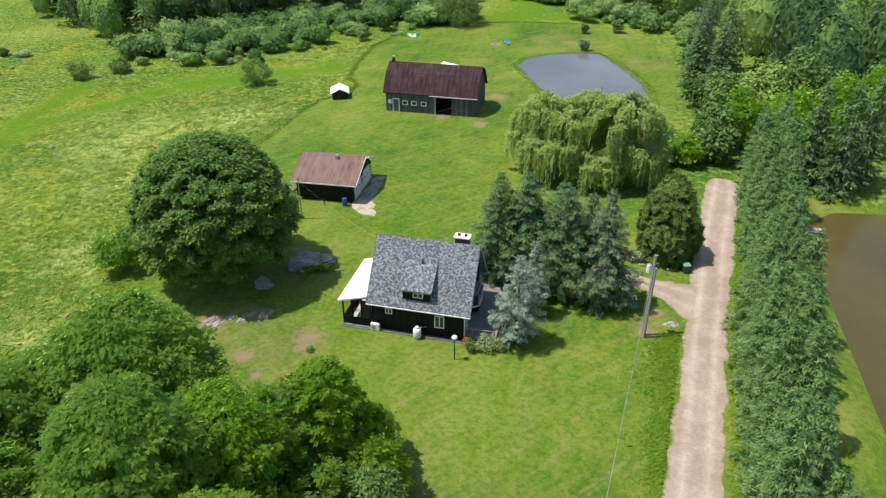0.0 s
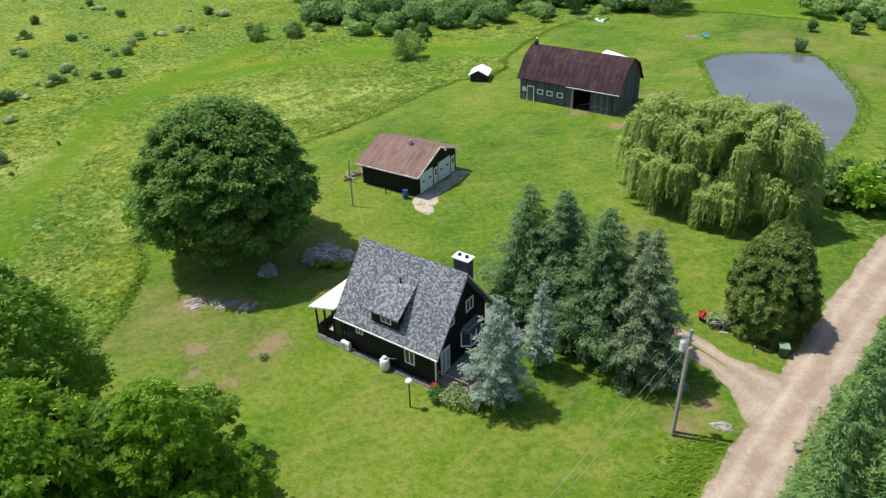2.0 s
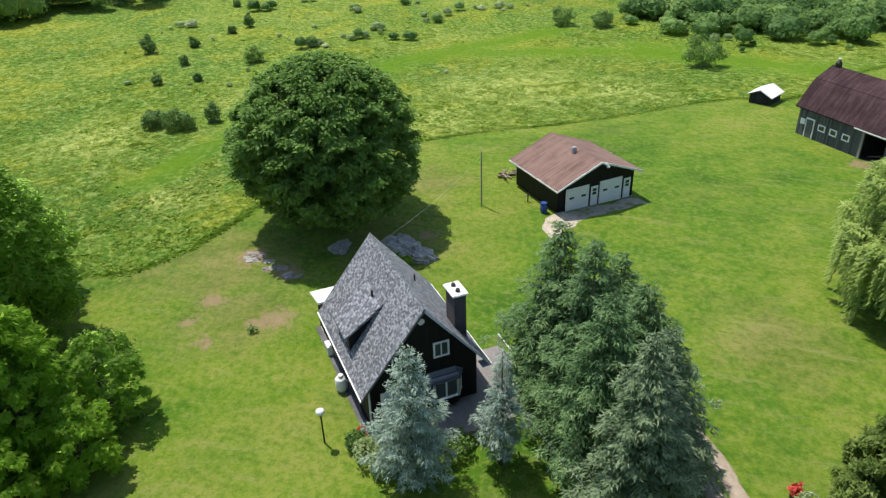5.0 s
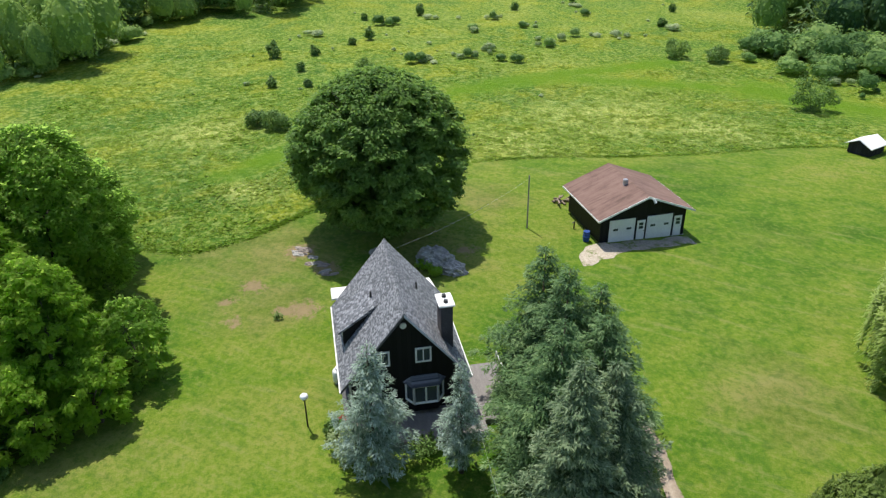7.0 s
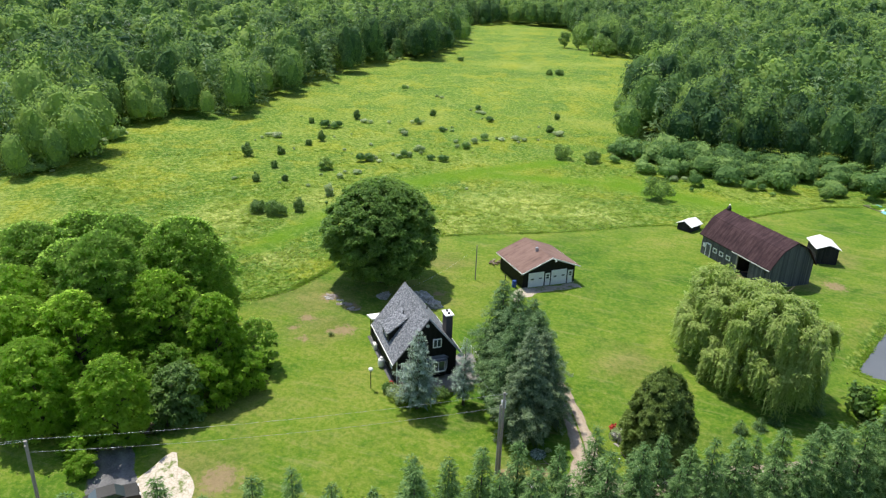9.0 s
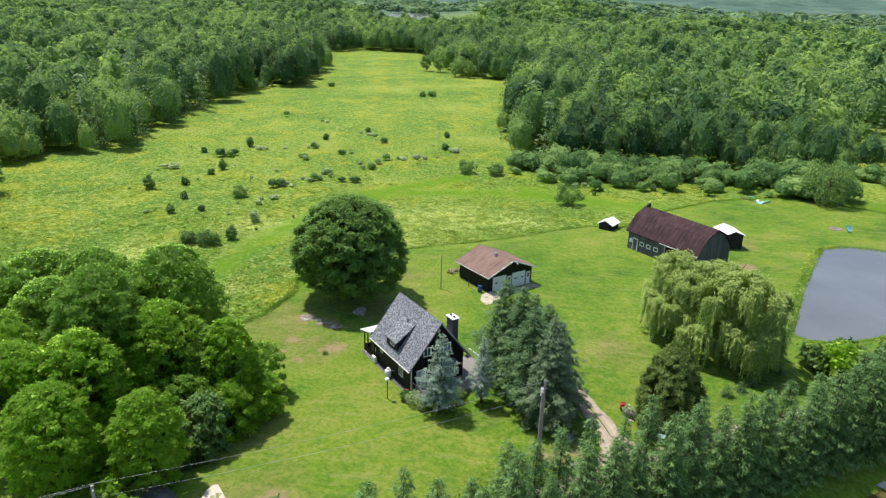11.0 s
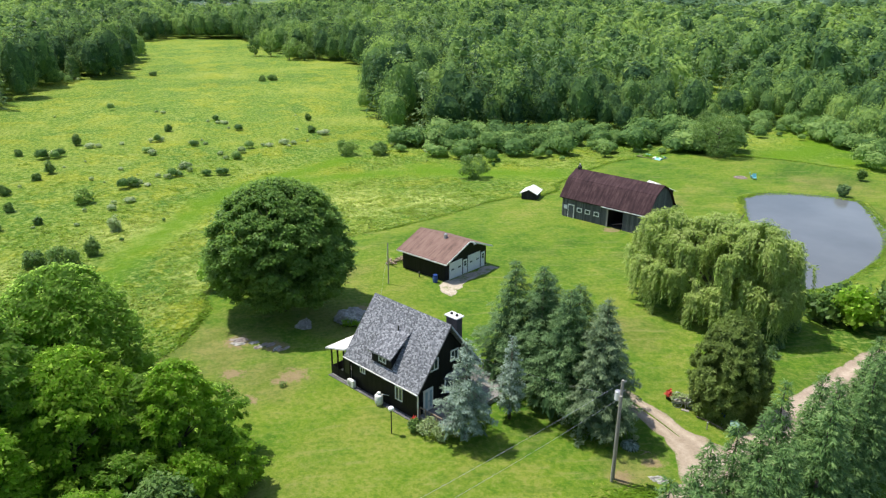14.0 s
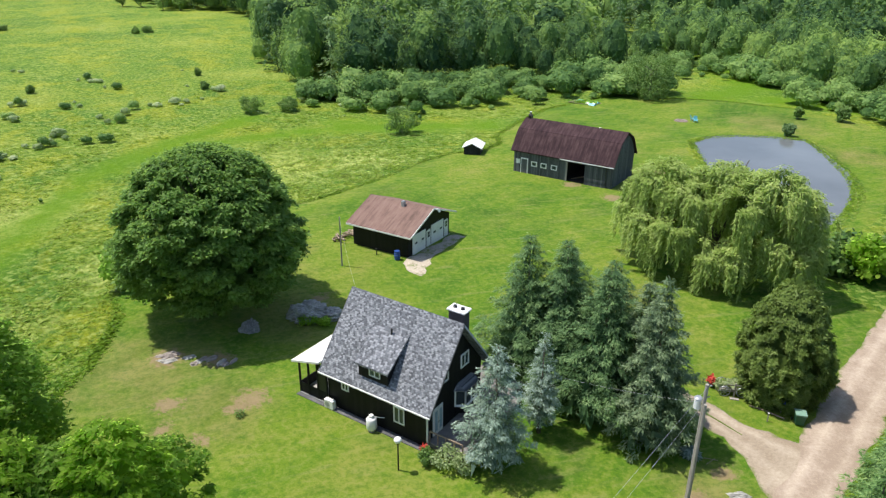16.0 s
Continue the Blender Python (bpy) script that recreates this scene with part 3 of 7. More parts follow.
def ico(steps):
    bm = bmesh.new()
    bmesh.ops.create_icosphere(bm, subdivisions=steps, radius=1)
    v = np.array([[p.co[:] for p in f.verts] for f in bm.faces])
    bm.free()
    return v


def clumped(rng, radius, height, base, steps, lobes, leaves, leaf):
    """A far crown: loose sprays that follow knobbly clumps over a closed inside. Vertices, three a face."""
    way = ball(rng, lobes)
    way[:, 2] = np.abs(way[:, 2]) - 0.25
    way = unit(way)
    strong = rng.uniform(0.14, 0.34, lobes)
    axes = np.array([radius, radius, height / 2])

    def reach(v):
        return 0.72 + (np.exp(-(1 - v @ way.T) / 0.07) * strong).max(1)
    v = ico(steps)
    v = v[v.mean(1)[:, 2] > -0.55].reshape(-1, 3)
    p = v * (reach(v) * 0.86)[:, None] * axes
    d = ball(rng, leaves * 2)
    d = d[d[:, 2] > -0.6][:leaves]
    c = d * (reach(d) * rng.uniform(0.9, 1.06, len(d)))[:, None] * axes
    # sprays face away from the clump they belong to
    own = way[np.argmax(np.exp(-(1 - d @ way.T) / 0.07) * strong, axis=1)]
    out = unit(d * 0.5 + (d - own * 0.8))
    w = shards(c, out * 0.9 + np.array([0, 0, 0.35]) + rng.normal(size=d.shape) * 0.28, ball(rng, len(d)) + out * 0.35, leaf * rng.uniform(0.7, 1.5, len(d)), leaf * 1.05)
    q = np.vstack([p, w]) + np.array([0, 0, base + height / 2])
    q[:, 2] = np.maximum(q[:, 2], 0.1)
    return q


def conifer(rng, height, radius, levels, branches, twigs, leaf, droop=0.25, sparse=0.0, taper=0.74, fill=300, foot=0.04, slim=0.33, belly=0.0):
    """Tiers of drooping branches, each a fan of twigs; young growth pales towards the tips, inner shade is put into the
    tint. Vertices (three a spray) and tint.
    """
    rows = []
    for i in range(levels):
        h = foot + (1 - foot) * (i + rng.uniform(-0.35, 0.35)) / levels
        reach = radius * max(0.0, 1 - h) ** taper * rng.uniform(0.84, 1.1) + 0.12
        reach *= 1 - belly * max(0.0, 1 - (h - foot) / 0.20)
        n = max(4, int(branches * (0.45 + 0.55 * (1 - h))))
        turn = rng.random() * 6.28
        for b in range(n):
            if rng.random() < sparse:
                continue
            a = turn + 6.283 * b / n + rng.normal() * 0.22
            r = reach * rng.uniform(0.62, 1.16)
            k = max(6, int(twigs * r / radius + 4))
            f = 1 - rng.random(k) ** 1.5 * 0.86
            q = rng.uniform(-1, 1, k)
            d = np.array([math.cos(a), math.sin(a), 0])
            side = np.array([-d[1], d[0], 0])
            lift, fall = rng.uniform(0.0, 0.34), droop * rng.uniform(0.6, 1.5)
            off = q * (0.10 + 0.30 * r * (1.08 - f))
            c = d * (r * f)[:, None] + side * off[:, None] + rng.normal(size=(k, 3)) * 0.07
            c[:, 2] += h * height + lift * r * f - fall * 1.3 * r * f * f - np.abs(off) * 0.36
            nor = np.tile([0, 0, 0.9], (k, 1)) + d * 0.4 + side * (q * 0.35)[:, None] + rng.normal(size=(k, 3)) * 0.32
            al = d + side * (q * 0.9)[:, None] + rng.normal(size=(k, 3)) * 0.5 + np.stack([0 * f, 0 * f, 0.3 * f - 0.42], 1)
            own = rng.normal(0, 0.06)
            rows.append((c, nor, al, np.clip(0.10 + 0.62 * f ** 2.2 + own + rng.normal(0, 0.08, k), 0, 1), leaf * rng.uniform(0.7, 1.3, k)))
    # inner growth closing the view through the crown; shade painted as dark tint
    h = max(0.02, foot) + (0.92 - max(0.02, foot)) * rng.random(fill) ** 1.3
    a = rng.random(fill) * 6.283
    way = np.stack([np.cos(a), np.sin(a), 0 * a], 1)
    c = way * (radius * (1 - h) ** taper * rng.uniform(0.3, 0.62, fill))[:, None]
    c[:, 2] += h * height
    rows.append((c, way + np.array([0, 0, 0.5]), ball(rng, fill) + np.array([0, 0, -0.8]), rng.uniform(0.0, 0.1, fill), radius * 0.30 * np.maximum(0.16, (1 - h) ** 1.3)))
    c, nor, al = (np.vstack([r[i] for r in rows]) for i in range(3))
    tint, s = (np.concatenate([r[i] for r in rows]) for i in (3, 4))
    c[:, 2] = np.maximum(c[:, 2], 0.12)
    wide = np.where(np.arange(len(s)) < len(s) - fill, slim, 0.5)
    v = shards(c, nor, al, s, s * wide)
    v[:, 2] = np.maximum(v[:, 2], 0.03)
    return v, np.repeat(tint, 3)


def ovoid(rng, radius, height, tufts, per_tuft, leaf):
    """A dense egg-shaped evergreen of upright fan tufts over an inside whose shade is put into a dark tint. Vertices
    (three a spray) and tint.
    """
    h = rng.random(tufts) ** 1.15
    a = rng.random(tufts) * 6.283
    lump = 1 + 0.07 * np.sin(a * 3 + 1) * np.sin(h * 7) + 0.06 * np.sin(a * 5 + h * 9) + rng.normal(0, 0.055, tufts)
    reach = radius * (1.02 - h) ** 0.46 * (0.66 + 0.34 * np.minimum(1, h / 0.36)) * lump
    way = np.stack([np.cos(a), np.sin(a), 0 * a], 1)
    tuft = way * reach[:, None]
    tuft[:, 2] = 0.15 + h * height * 0.97
    pick = np.repeat(np.arange(tufts), per_tuft)
    n = len(pick)
    out = way[pick] * 0.8 + np.array([0, 0, 0.55])
    c = tuft[pick] + ball(rng, n) * rng.uniform(0.05, 0.34, (n, 1)) - out * 0.1
    al = out + rng.normal(size=(n, 3)) * 0.5
    nor = way[pick] + np.array([0, 0, 0.7]) + rng.normal(size=(n, 3)) * 0.4
    own = rng.normal(0.5, 0.17, tufts)
    s = leaf * rng.uniform(0.7, 1.35, n)
    v = shards(c, nor, al, s, s * 0.5)
    # core sprays take almost no tint, which paints the crown's inner shade
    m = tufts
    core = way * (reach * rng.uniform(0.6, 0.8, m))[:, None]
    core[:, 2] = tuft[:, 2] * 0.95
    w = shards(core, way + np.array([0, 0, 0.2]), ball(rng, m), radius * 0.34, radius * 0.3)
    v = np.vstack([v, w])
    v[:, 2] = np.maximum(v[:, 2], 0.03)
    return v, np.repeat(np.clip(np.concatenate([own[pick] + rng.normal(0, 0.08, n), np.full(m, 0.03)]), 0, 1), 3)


def drift(x, y, size, seed):
    """Smooth random values between 0 and 1 that change over about `size` metres."""
    rng = np.random.default_rng(seed)
    table = rng.random((64, 64))
    u, w = np.asarray(x, float) / size + 900.3, np.asarray(y, float) / size + 900.7
    i, j = np.floor(u).astype(int), np.floor(w).astype(int)
    fu, fw = u - i, w - j
    fu, fw = fu * fu * (3 - 2 * fu), fw * fw * (3 - 2 * fw)
    t = lambda p, q: table[p % 64, q % 64]
    return (t(i, j) * (1 - fu) + t(i + 1, j) * fu) * (1 - fw) + (t(i, j + 1) * (1 - fu) + t(i + 1, j + 1) * fu) * fw


def smooth_step(a, b, x):
    t = np.clip((np.asarray(x, float) - a) / (b - a), 0, 1)
    return t * t * (3 - 2 * t)


def edge_distance(poly, x, y):
    """Signed distance to a closed outline, positive inside."""
    x, y = np.asarray(x, float), np.asarray(y, float)
    best, inside = np.full(x.shape, 1e9), np.zeros(x.shape, bool)
    for (ax, ay), (bx, by) in zip(poly, poly[1:] + poly[:1]):
        ux, uy = bx - ax, by - ay
        t = np.clip(((x - ax) * ux + (y - ay) * uy) / (ux * ux + uy * uy), 0, 1)
        best = np.minimum(best, np.hypot(x - ax - t * ux, y - ay - t * uy))
        cross = (ay > y) != (by > y)
        inside ^= cross & (x < ux * (y - ay) / (uy if uy else 1e-9) + ax)
    return np.where(inside, best, -best)


# ---- the lie of the land ----
POND = [(-5.7, 91), (-4.6, 96), (-0.5, 100.2), (3.3, 102.2), (7.5, 103.6), (10, 104), (12.4, 100), (15.5, 93), (18, 87.3), (20, 81), (20.9, 74), (20.7, 68), (20.1, 61), (18.6, 56), (16.2, 53), (14, 52.4), (9.5, 60.5), (4, 70.5), (0.8, 77.5), (-3.6, 86.5)]
POND_EAST = [(40.5, -80), (39.5, -16), (39, 5), (38.5, 20), (39.5, 31), (43, 35), (60, 38), (110, 40), (110, -80)]
LAWN = [(-31, -75), (-26, -40), (-24, -24), (-20.8, -16), (-22.8, -10.8), (-25, -8.2), (-28.5, -4.3), (-32.6, -2.5), (-36, 6), (-38.1, 15), (-37.5, 24.5), (-36.4, 34), (-36.1, 43), (-36.5, 53), (-35.4, 60), (-32, 64), (-32.0, 69.7), (-35.7, 75.1), (-38.5, 89.2), (-39.7, 102.5), (-33.9, 122.2), (-25.2, 125.2), (-12.0, 130.4), (3.7, 132.6), (17.2, 126.5), (24.5, 114.7), (26.8, 96.6), (25.1, 73.7), (24.1, 59.0), (20.3, 47.8), (23.7, 41.3), (26.4, 37.0), (59.9, 37.1), (62.2, -78.0)]


def land(x, y):
    x, y = np.asarray(x, float), np.asarray(y, float)
    drop = 1.05 * smooth_step(16, 56, y) + 1.15 * smooth_step(55, 115, y) + 2.7 * smooth_step(-26, -80, x)
    z = -np.minimum(drop, 3.2) - 0.55 * smooth_step(7, 21, x) * (1 - smooth_step(10, 40, y) * 0.6)
    z = z + 1.3 * smooth_step(-110, -330, x)
    r = np.hypot(x + 40, y - 30)
    bearing = np.degrees(np.arctan2(-x - 40, y - 30))
    swell = 0.55 + 0.25 * np.sin(bearing * 0.11 + 1.0) + 0.2 * np.sin(bearing * 0.31 + r * 0.004)
    hill = 22 * smooth_step(420, 1250, r) * swell + 24 * np.exp(-((bearing - 50) / 5.5) ** 2) * smooth_step(700, 1250, r)
    valley = 1.05 * np.exp(-((bearing - 60) / 7.0) ** 2) + 0.85 * np.exp(-((bearing - 20) / 9.0) ** 2)
    z = z + hill * (1 - 0.95 * np.minimum(valley, 1)) * (1 - 0.75 * smooth_step(1500, 2400, r))
    z = z + (58 + 16 * np.sin(bearing * 0.21) + 9 * np.sin(bearing * 0.53 + 1)) * smooth_step(1750, 2700, r)
    z = z + 0.10 * np.sin(x * 0.11 + 0.5) * np.sin(y * 0.13) * smooth_step(20, 60, np.hypot(x, y - 10))
    for poly, depth in ((POND, 1.0), (POND_EAST, 2.2)):
        e = edge_distance(poly, x, y)
        level = -1.85 if poly is POND else -1.6
        bank = smooth_step(-3.5, 0.4, e)
        z = np.where(e > -3.5, z * (1 - bank) + (level - depth * smooth_step(-0.3, 4, e) + 0.02) * bank, z)
    return z


def ground_at(x, y):
    return float(land(np.array([x]), np.array([y]))[0])


def axis_steps(lo, hi, step, far):
    inner = list(np.arange(lo, hi + 0.01, step))
    a, b, s = lo, hi, step
    low, high = [], []
    while a > -far:
        s *= 1.16
        a -= s
        low.append(a)
    s = step
    while b < far:
        s *= 1.16
        b += s
        high.append(b)
    return np.array(low[::-1] + inner + high)


WORN = [(-9.5, -6.1, 1.5), (-8.8, -11.6, 1.0), (-13.9, -10.2, 1.3), (-9.7, -7.9, 0.9), (-11.8, -12.1, 0.9), (-19.3, -6.3, 1.6), (-15.9, -4.1, 1.4), (-16.4, 8.5, 1.2), (-14.2, 4.9, 1.2), (-12.6, 56.0, 1.6), (-5.7, 53.7, 1.7), (-5.5, 68.9, 2.0), (14.2, -22.5, 2.0), (20.6, 2.6, 1.1), (21.4, 6.1, 1.0)]
# dry olive turf: place and reach
DRY = [(-19.7, -8.8, 11), (-11.3, -8.9, 8), (-14.8, 4.4, 7), (-22.7, -13.9, 8), (1.9, -22.0, 9), (13.7, -24.0, 8), (20.8, 4.0, 4), (22.4, -8.0, 3), (7.4, 24.3, 8), (-9.5, 64.3, 9), (2.4, 114.3, 14), (19.3, 99.0, 10), (-16.5, 78.0, 9), (-27.5, 12.4, 7)]

# pale seed heads: place and reach
SEEDY = [(-55.0, 37.2, 18.36), (-44.9, 20.1, 10.8), (-46.7, 49.3, 12.96), (-39.5, 2.0, 6.5), (-34.8, -12.0, 5.5), (-67.9, 4.3, 12.96), (-61.0, -18.2, 11.88)]
# green swales in the meadow: from, to, half width
LUSH = [((-40.7, -14.1), (-56.3, -1.0), 4), ((-56.3, -1.0), (-76.3, 21.3), 5), ((-76.3, 21.3), (-82.8, 41.4), 6), ((-82.8, 41.4), (-86.7, 62.5), 5), ((-82.4, 36.8), (-66.7, 69.0), 5), ((-66.7, 69.0), (-43.4, 81.8), 9), ((-3.5, 138.2), (19.5, 139.2), 8), ((-16.4, 125.7), (-9.7, 149.6), 12), ((-9.7, 149.6), (-29.8, 196.2), 11)]


def build_ground():
    xs, ys = axis_steps(-105, 62, 1.15, 3600), axis_steps(-70, 150, 1.15, 3600)
    gx, gy = np.meshgrid(xs, ys)
    z = land(gx, gy)
    nx, ny = len(xs), len(ys)
    verts = np.stack([gx, gy, z], -1).reshape(-1, 3)
    i = np.arange((ny - 1) * (nx - 1))
    r, c = i // (nx - 1), i % (nx - 1)
    a = r * nx + c
    faces = np.stack([a, a + 1, a + nx + 1, a + nx], 1)
    mesh = bpy.data.meshes.new("ground")
    mesh.vertices.add(len(verts))
    mesh.vertices.foreach_set("co", verts.astype(np.float32).ravel())
    mesh.loops.add(faces.size)
    mesh.loops.foreach_set("vertex_index", faces.astype(np.int32).ravel())
    mesh.polygons.add(len(faces))
    mesh.polygons.foreach_set("loop_start", np.arange(0, faces.size, 4, dtype=np.int32))
    mesh.polygons.foreach_set("loop_total", np.full(len(faces), 4, np.int32))
    mesh.polygons.foreach_set("use_smooth", np.ones(len(faces), bool))
    mesh.update(calc_edges=True)
    mown = np.clip(edge_distance(LAWN, gx, gy), -6, 6)
    for poly in (POND,):
        mown = np.minimum(mown, np.clip(-edge_distance(poly, gx, gy) - 1.6, -6, 6))
    worn = np.full(gx.shape, -2.0)
    for wx, wy, wr in WORN:
        worn = np.maximum(worn, 1 - np.hypot(gx - wx, gy - wy) / wr)
    dry = np.full(gx.shape, -2.0)
    for wx, wy, wr in DRY:
        dry = np.maximum(dry, 0.9 - 1.1 * np.hypot(gx - wx, gy - wy) / wr)
    seedy = np.full(gx.shape, -2.0)
    for wx, wy, wr in SEEDY:
        seedy = np.maximum(seedy, 0.8 - np.hypot(gx - wx, gy - wy) / wr)
    lush = np.full(gx.shape, -2.0)
    for (ax, ay), (bx, by), half in LUSH:
        t = np.clip(((gx - ax) * (bx - ax) + (gy - ay) * (by - ay)) / ((bx - ax) ** 2 + (by - ay) ** 2), 0, 1)
        lush = np.maximum(lush, 1 - np.hypot(gx - ax - t * (bx - ax), gy - ay - t * (by - ay)) / half)
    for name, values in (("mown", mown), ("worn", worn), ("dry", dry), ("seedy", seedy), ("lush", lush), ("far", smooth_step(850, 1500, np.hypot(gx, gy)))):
        mesh.attributes.new(name, "FLOAT", "POINT").data.foreach_set("value", values.astype(np.float32).ravel())
    return tagged(link("ground", mesh, GROUND), "mown green lawn running into rough flowering meadow", "ground", kind="structure")


build_ground()


def sheet(name, outline, z, material, label, category):
    bm = bmesh.new()
    bm.faces.new([bm.verts.new((x, y, z)) for x, y in outline])
    bmesh.ops.triangulate(bm, faces=bm.faces)
    return tagged(part(name, bm, material, None), label, category, kind="structure")


def swollen(poly, by):
    cx, cy = np.mean(poly, axis=0)
    return [(x + (x - cx) / math.hypot(x - cx, y - cy) * by, y + (y - cy) / math.hypot(x - cx, y - cy) * by) for x, y in poly]


sheet("water", swollen(POND, 1.0), -1.85, WATER, "still grey pond with grassy banks", "pond")
sheet("water", swollen(POND_EAST, 1.0), -1.6, BROWN_WATER, "brownish still pond behind the spruce row", "pond")


def ribbon(name, line, widths, material, label, category, lift=0.05, seed=1, ragged=0.13):
    """A track that follows the land: a centre line with half widths, ragged edges and a slight crown."""
    rng = np.random.default_rng(seed)
    pts, dense = [Vector((*p, 0)) for p in line], []
    for i in range(len(pts) - 1):
        p0, p1, p2, p3 = pts[max(i - 1, 0)], pts[i], pts[i + 1], pts[min(i + 2, len(pts) - 1)]
        n = max(2, int((p2 - p1).length / 0.6))
        for k in range(n):
            t = k / n
            q = 0.5 * (2 * p1 + (p2 - p0) * t + (2 * p0 - 5 * p1 + 4 * p2 - p3) * t * t + (3 * p1 - p0 - 3 * p2 + p3) * t ** 3)
            dense.append((q, widths[i] * (1 - t) + widths[i + 1] * t))
    dense.append((pts[-1], widths[-1]))
    bm, last = bmesh.new(), None
    across = bm.verts.layers.float.new("across")
    for i, (q, w) in enumerate(dense):
        a, b = dense[max(i - 1, 0)][0], dense[min(i + 1, len(dense) - 1)][0]
        d = (b - a).normalized()
        s = Vector((-d.y, d.x, 0))
        row = []
        for k in range(7):
            f = k / 3 - 1
            p = q + s * (w * f)
            if k in (0, 6):
                p = p + s * f * ragged * 4 * (float(drift(p.x, p.y, 1.3, seed)) + 0.5 * float(drift(p.x, p.y, 0.5, seed + 1)) - 0.75)
            row.append(bm.verts.new((p.x, p.y, ground_at(p.x, p.y) + lift * (1 - f * f * 0.9) + 0.012)))
            row[-1][across] = f
        if last:
            for k in range(6):
                bm.faces.new((last[k], last[k + 1], row[k + 1], row[k]))
        last = row
    return tagged(part(name, bm, material, None, smooth=True), label, category, kind="structure")


ribbon("road", [(16.2, -80), (20.2, -40), (23.4, -20), (24.6, -9), (25.7, 2), (26.8, 12), (27.9, 22), (29.3, 32), (30.1, 38.5), (30.3, 40.6)], [2.1, 2.0, 2.0, 1.95, 1.95, 2.05, 2.2, 2.2, 2.0, 1.2], ROAD, "pale dusty gravel road with wheel tracks", "road", 0.07, 3)
ribbon("driveway", [(26.4, 8.8), (24.9, 9.2), (22.9, 10.1), (20.8, 10.9), (18.4, 11.8), (14, 12.9), (9.6, 13.6), (4, 13.4)], [4.4, 3.5, 2.0, 1.4, 1.35, 1.2, 1.1, 0.9], DRIVE, "narrow gravel driveway branching from the road", "driveway", 0.045, 4)
ribbon("grass_strip", [(21.4, 10.7), (18.4, 11.8), (14, 12.9), (9.6, 13.6)], [0.05, 0.14, 0.2, 0.18], GROUND, "strip of grass between the wheel tracks", "grass", 0.075, 9)
ribbon("apron", [(-13.9, 20.3), (-14.0, 24.6), (-14.3, 29.4)], [1.0, 1.0, 0.6], APRON, "worn gravel apron in front of the garage", "gravel", 0.03, 5, 0.2)
ribbon("apron", [(-14.4, 21.6), (-13.5, 20.0), (-12.3, 18.6), (-11.4, 17.7)], [1.2, 1.35, 0.8, 0.1], SANDY, "pale sandy ground at the garage corner", "gravel", 0.045, 8, 0.2)
ribbon("track", [(9.6, -26.2), (11.2, -27.0), (12.4, -27.2), (14.5, -27.3), (18, -27.7), (21.5, -28.2)], [0.3, 1.1, 2.0, 2.6, 2.3, 2.2], PALE_SAND, "pale sandy parking patch beside trees", "gravel", 0.03, 6, 0.1)
# grey pad whose dark colour also paints the shade of the trees
ribbon("track", [(5.6, -32.2), (9, -31.6), (12.5, -31.5), (16.5, -30.6)], [0.9, 1.9, 2.1, 1.4], DARK_GRAVEL, "dark grey gravel with tree shade put into its colour", "gravel", 0.02, 7, 0.1)


DARK_TRIM = surface("dark_trim", (0.05, 0.052, 0.056), (0.11, 0.112, 0.118))
PALE_TRIM = surface("pale_blue_trim", (0.34, 0.37, 0.42), (0.48, 0.51, 0.56), 6, 1.0, 0.6, relief=0.1)


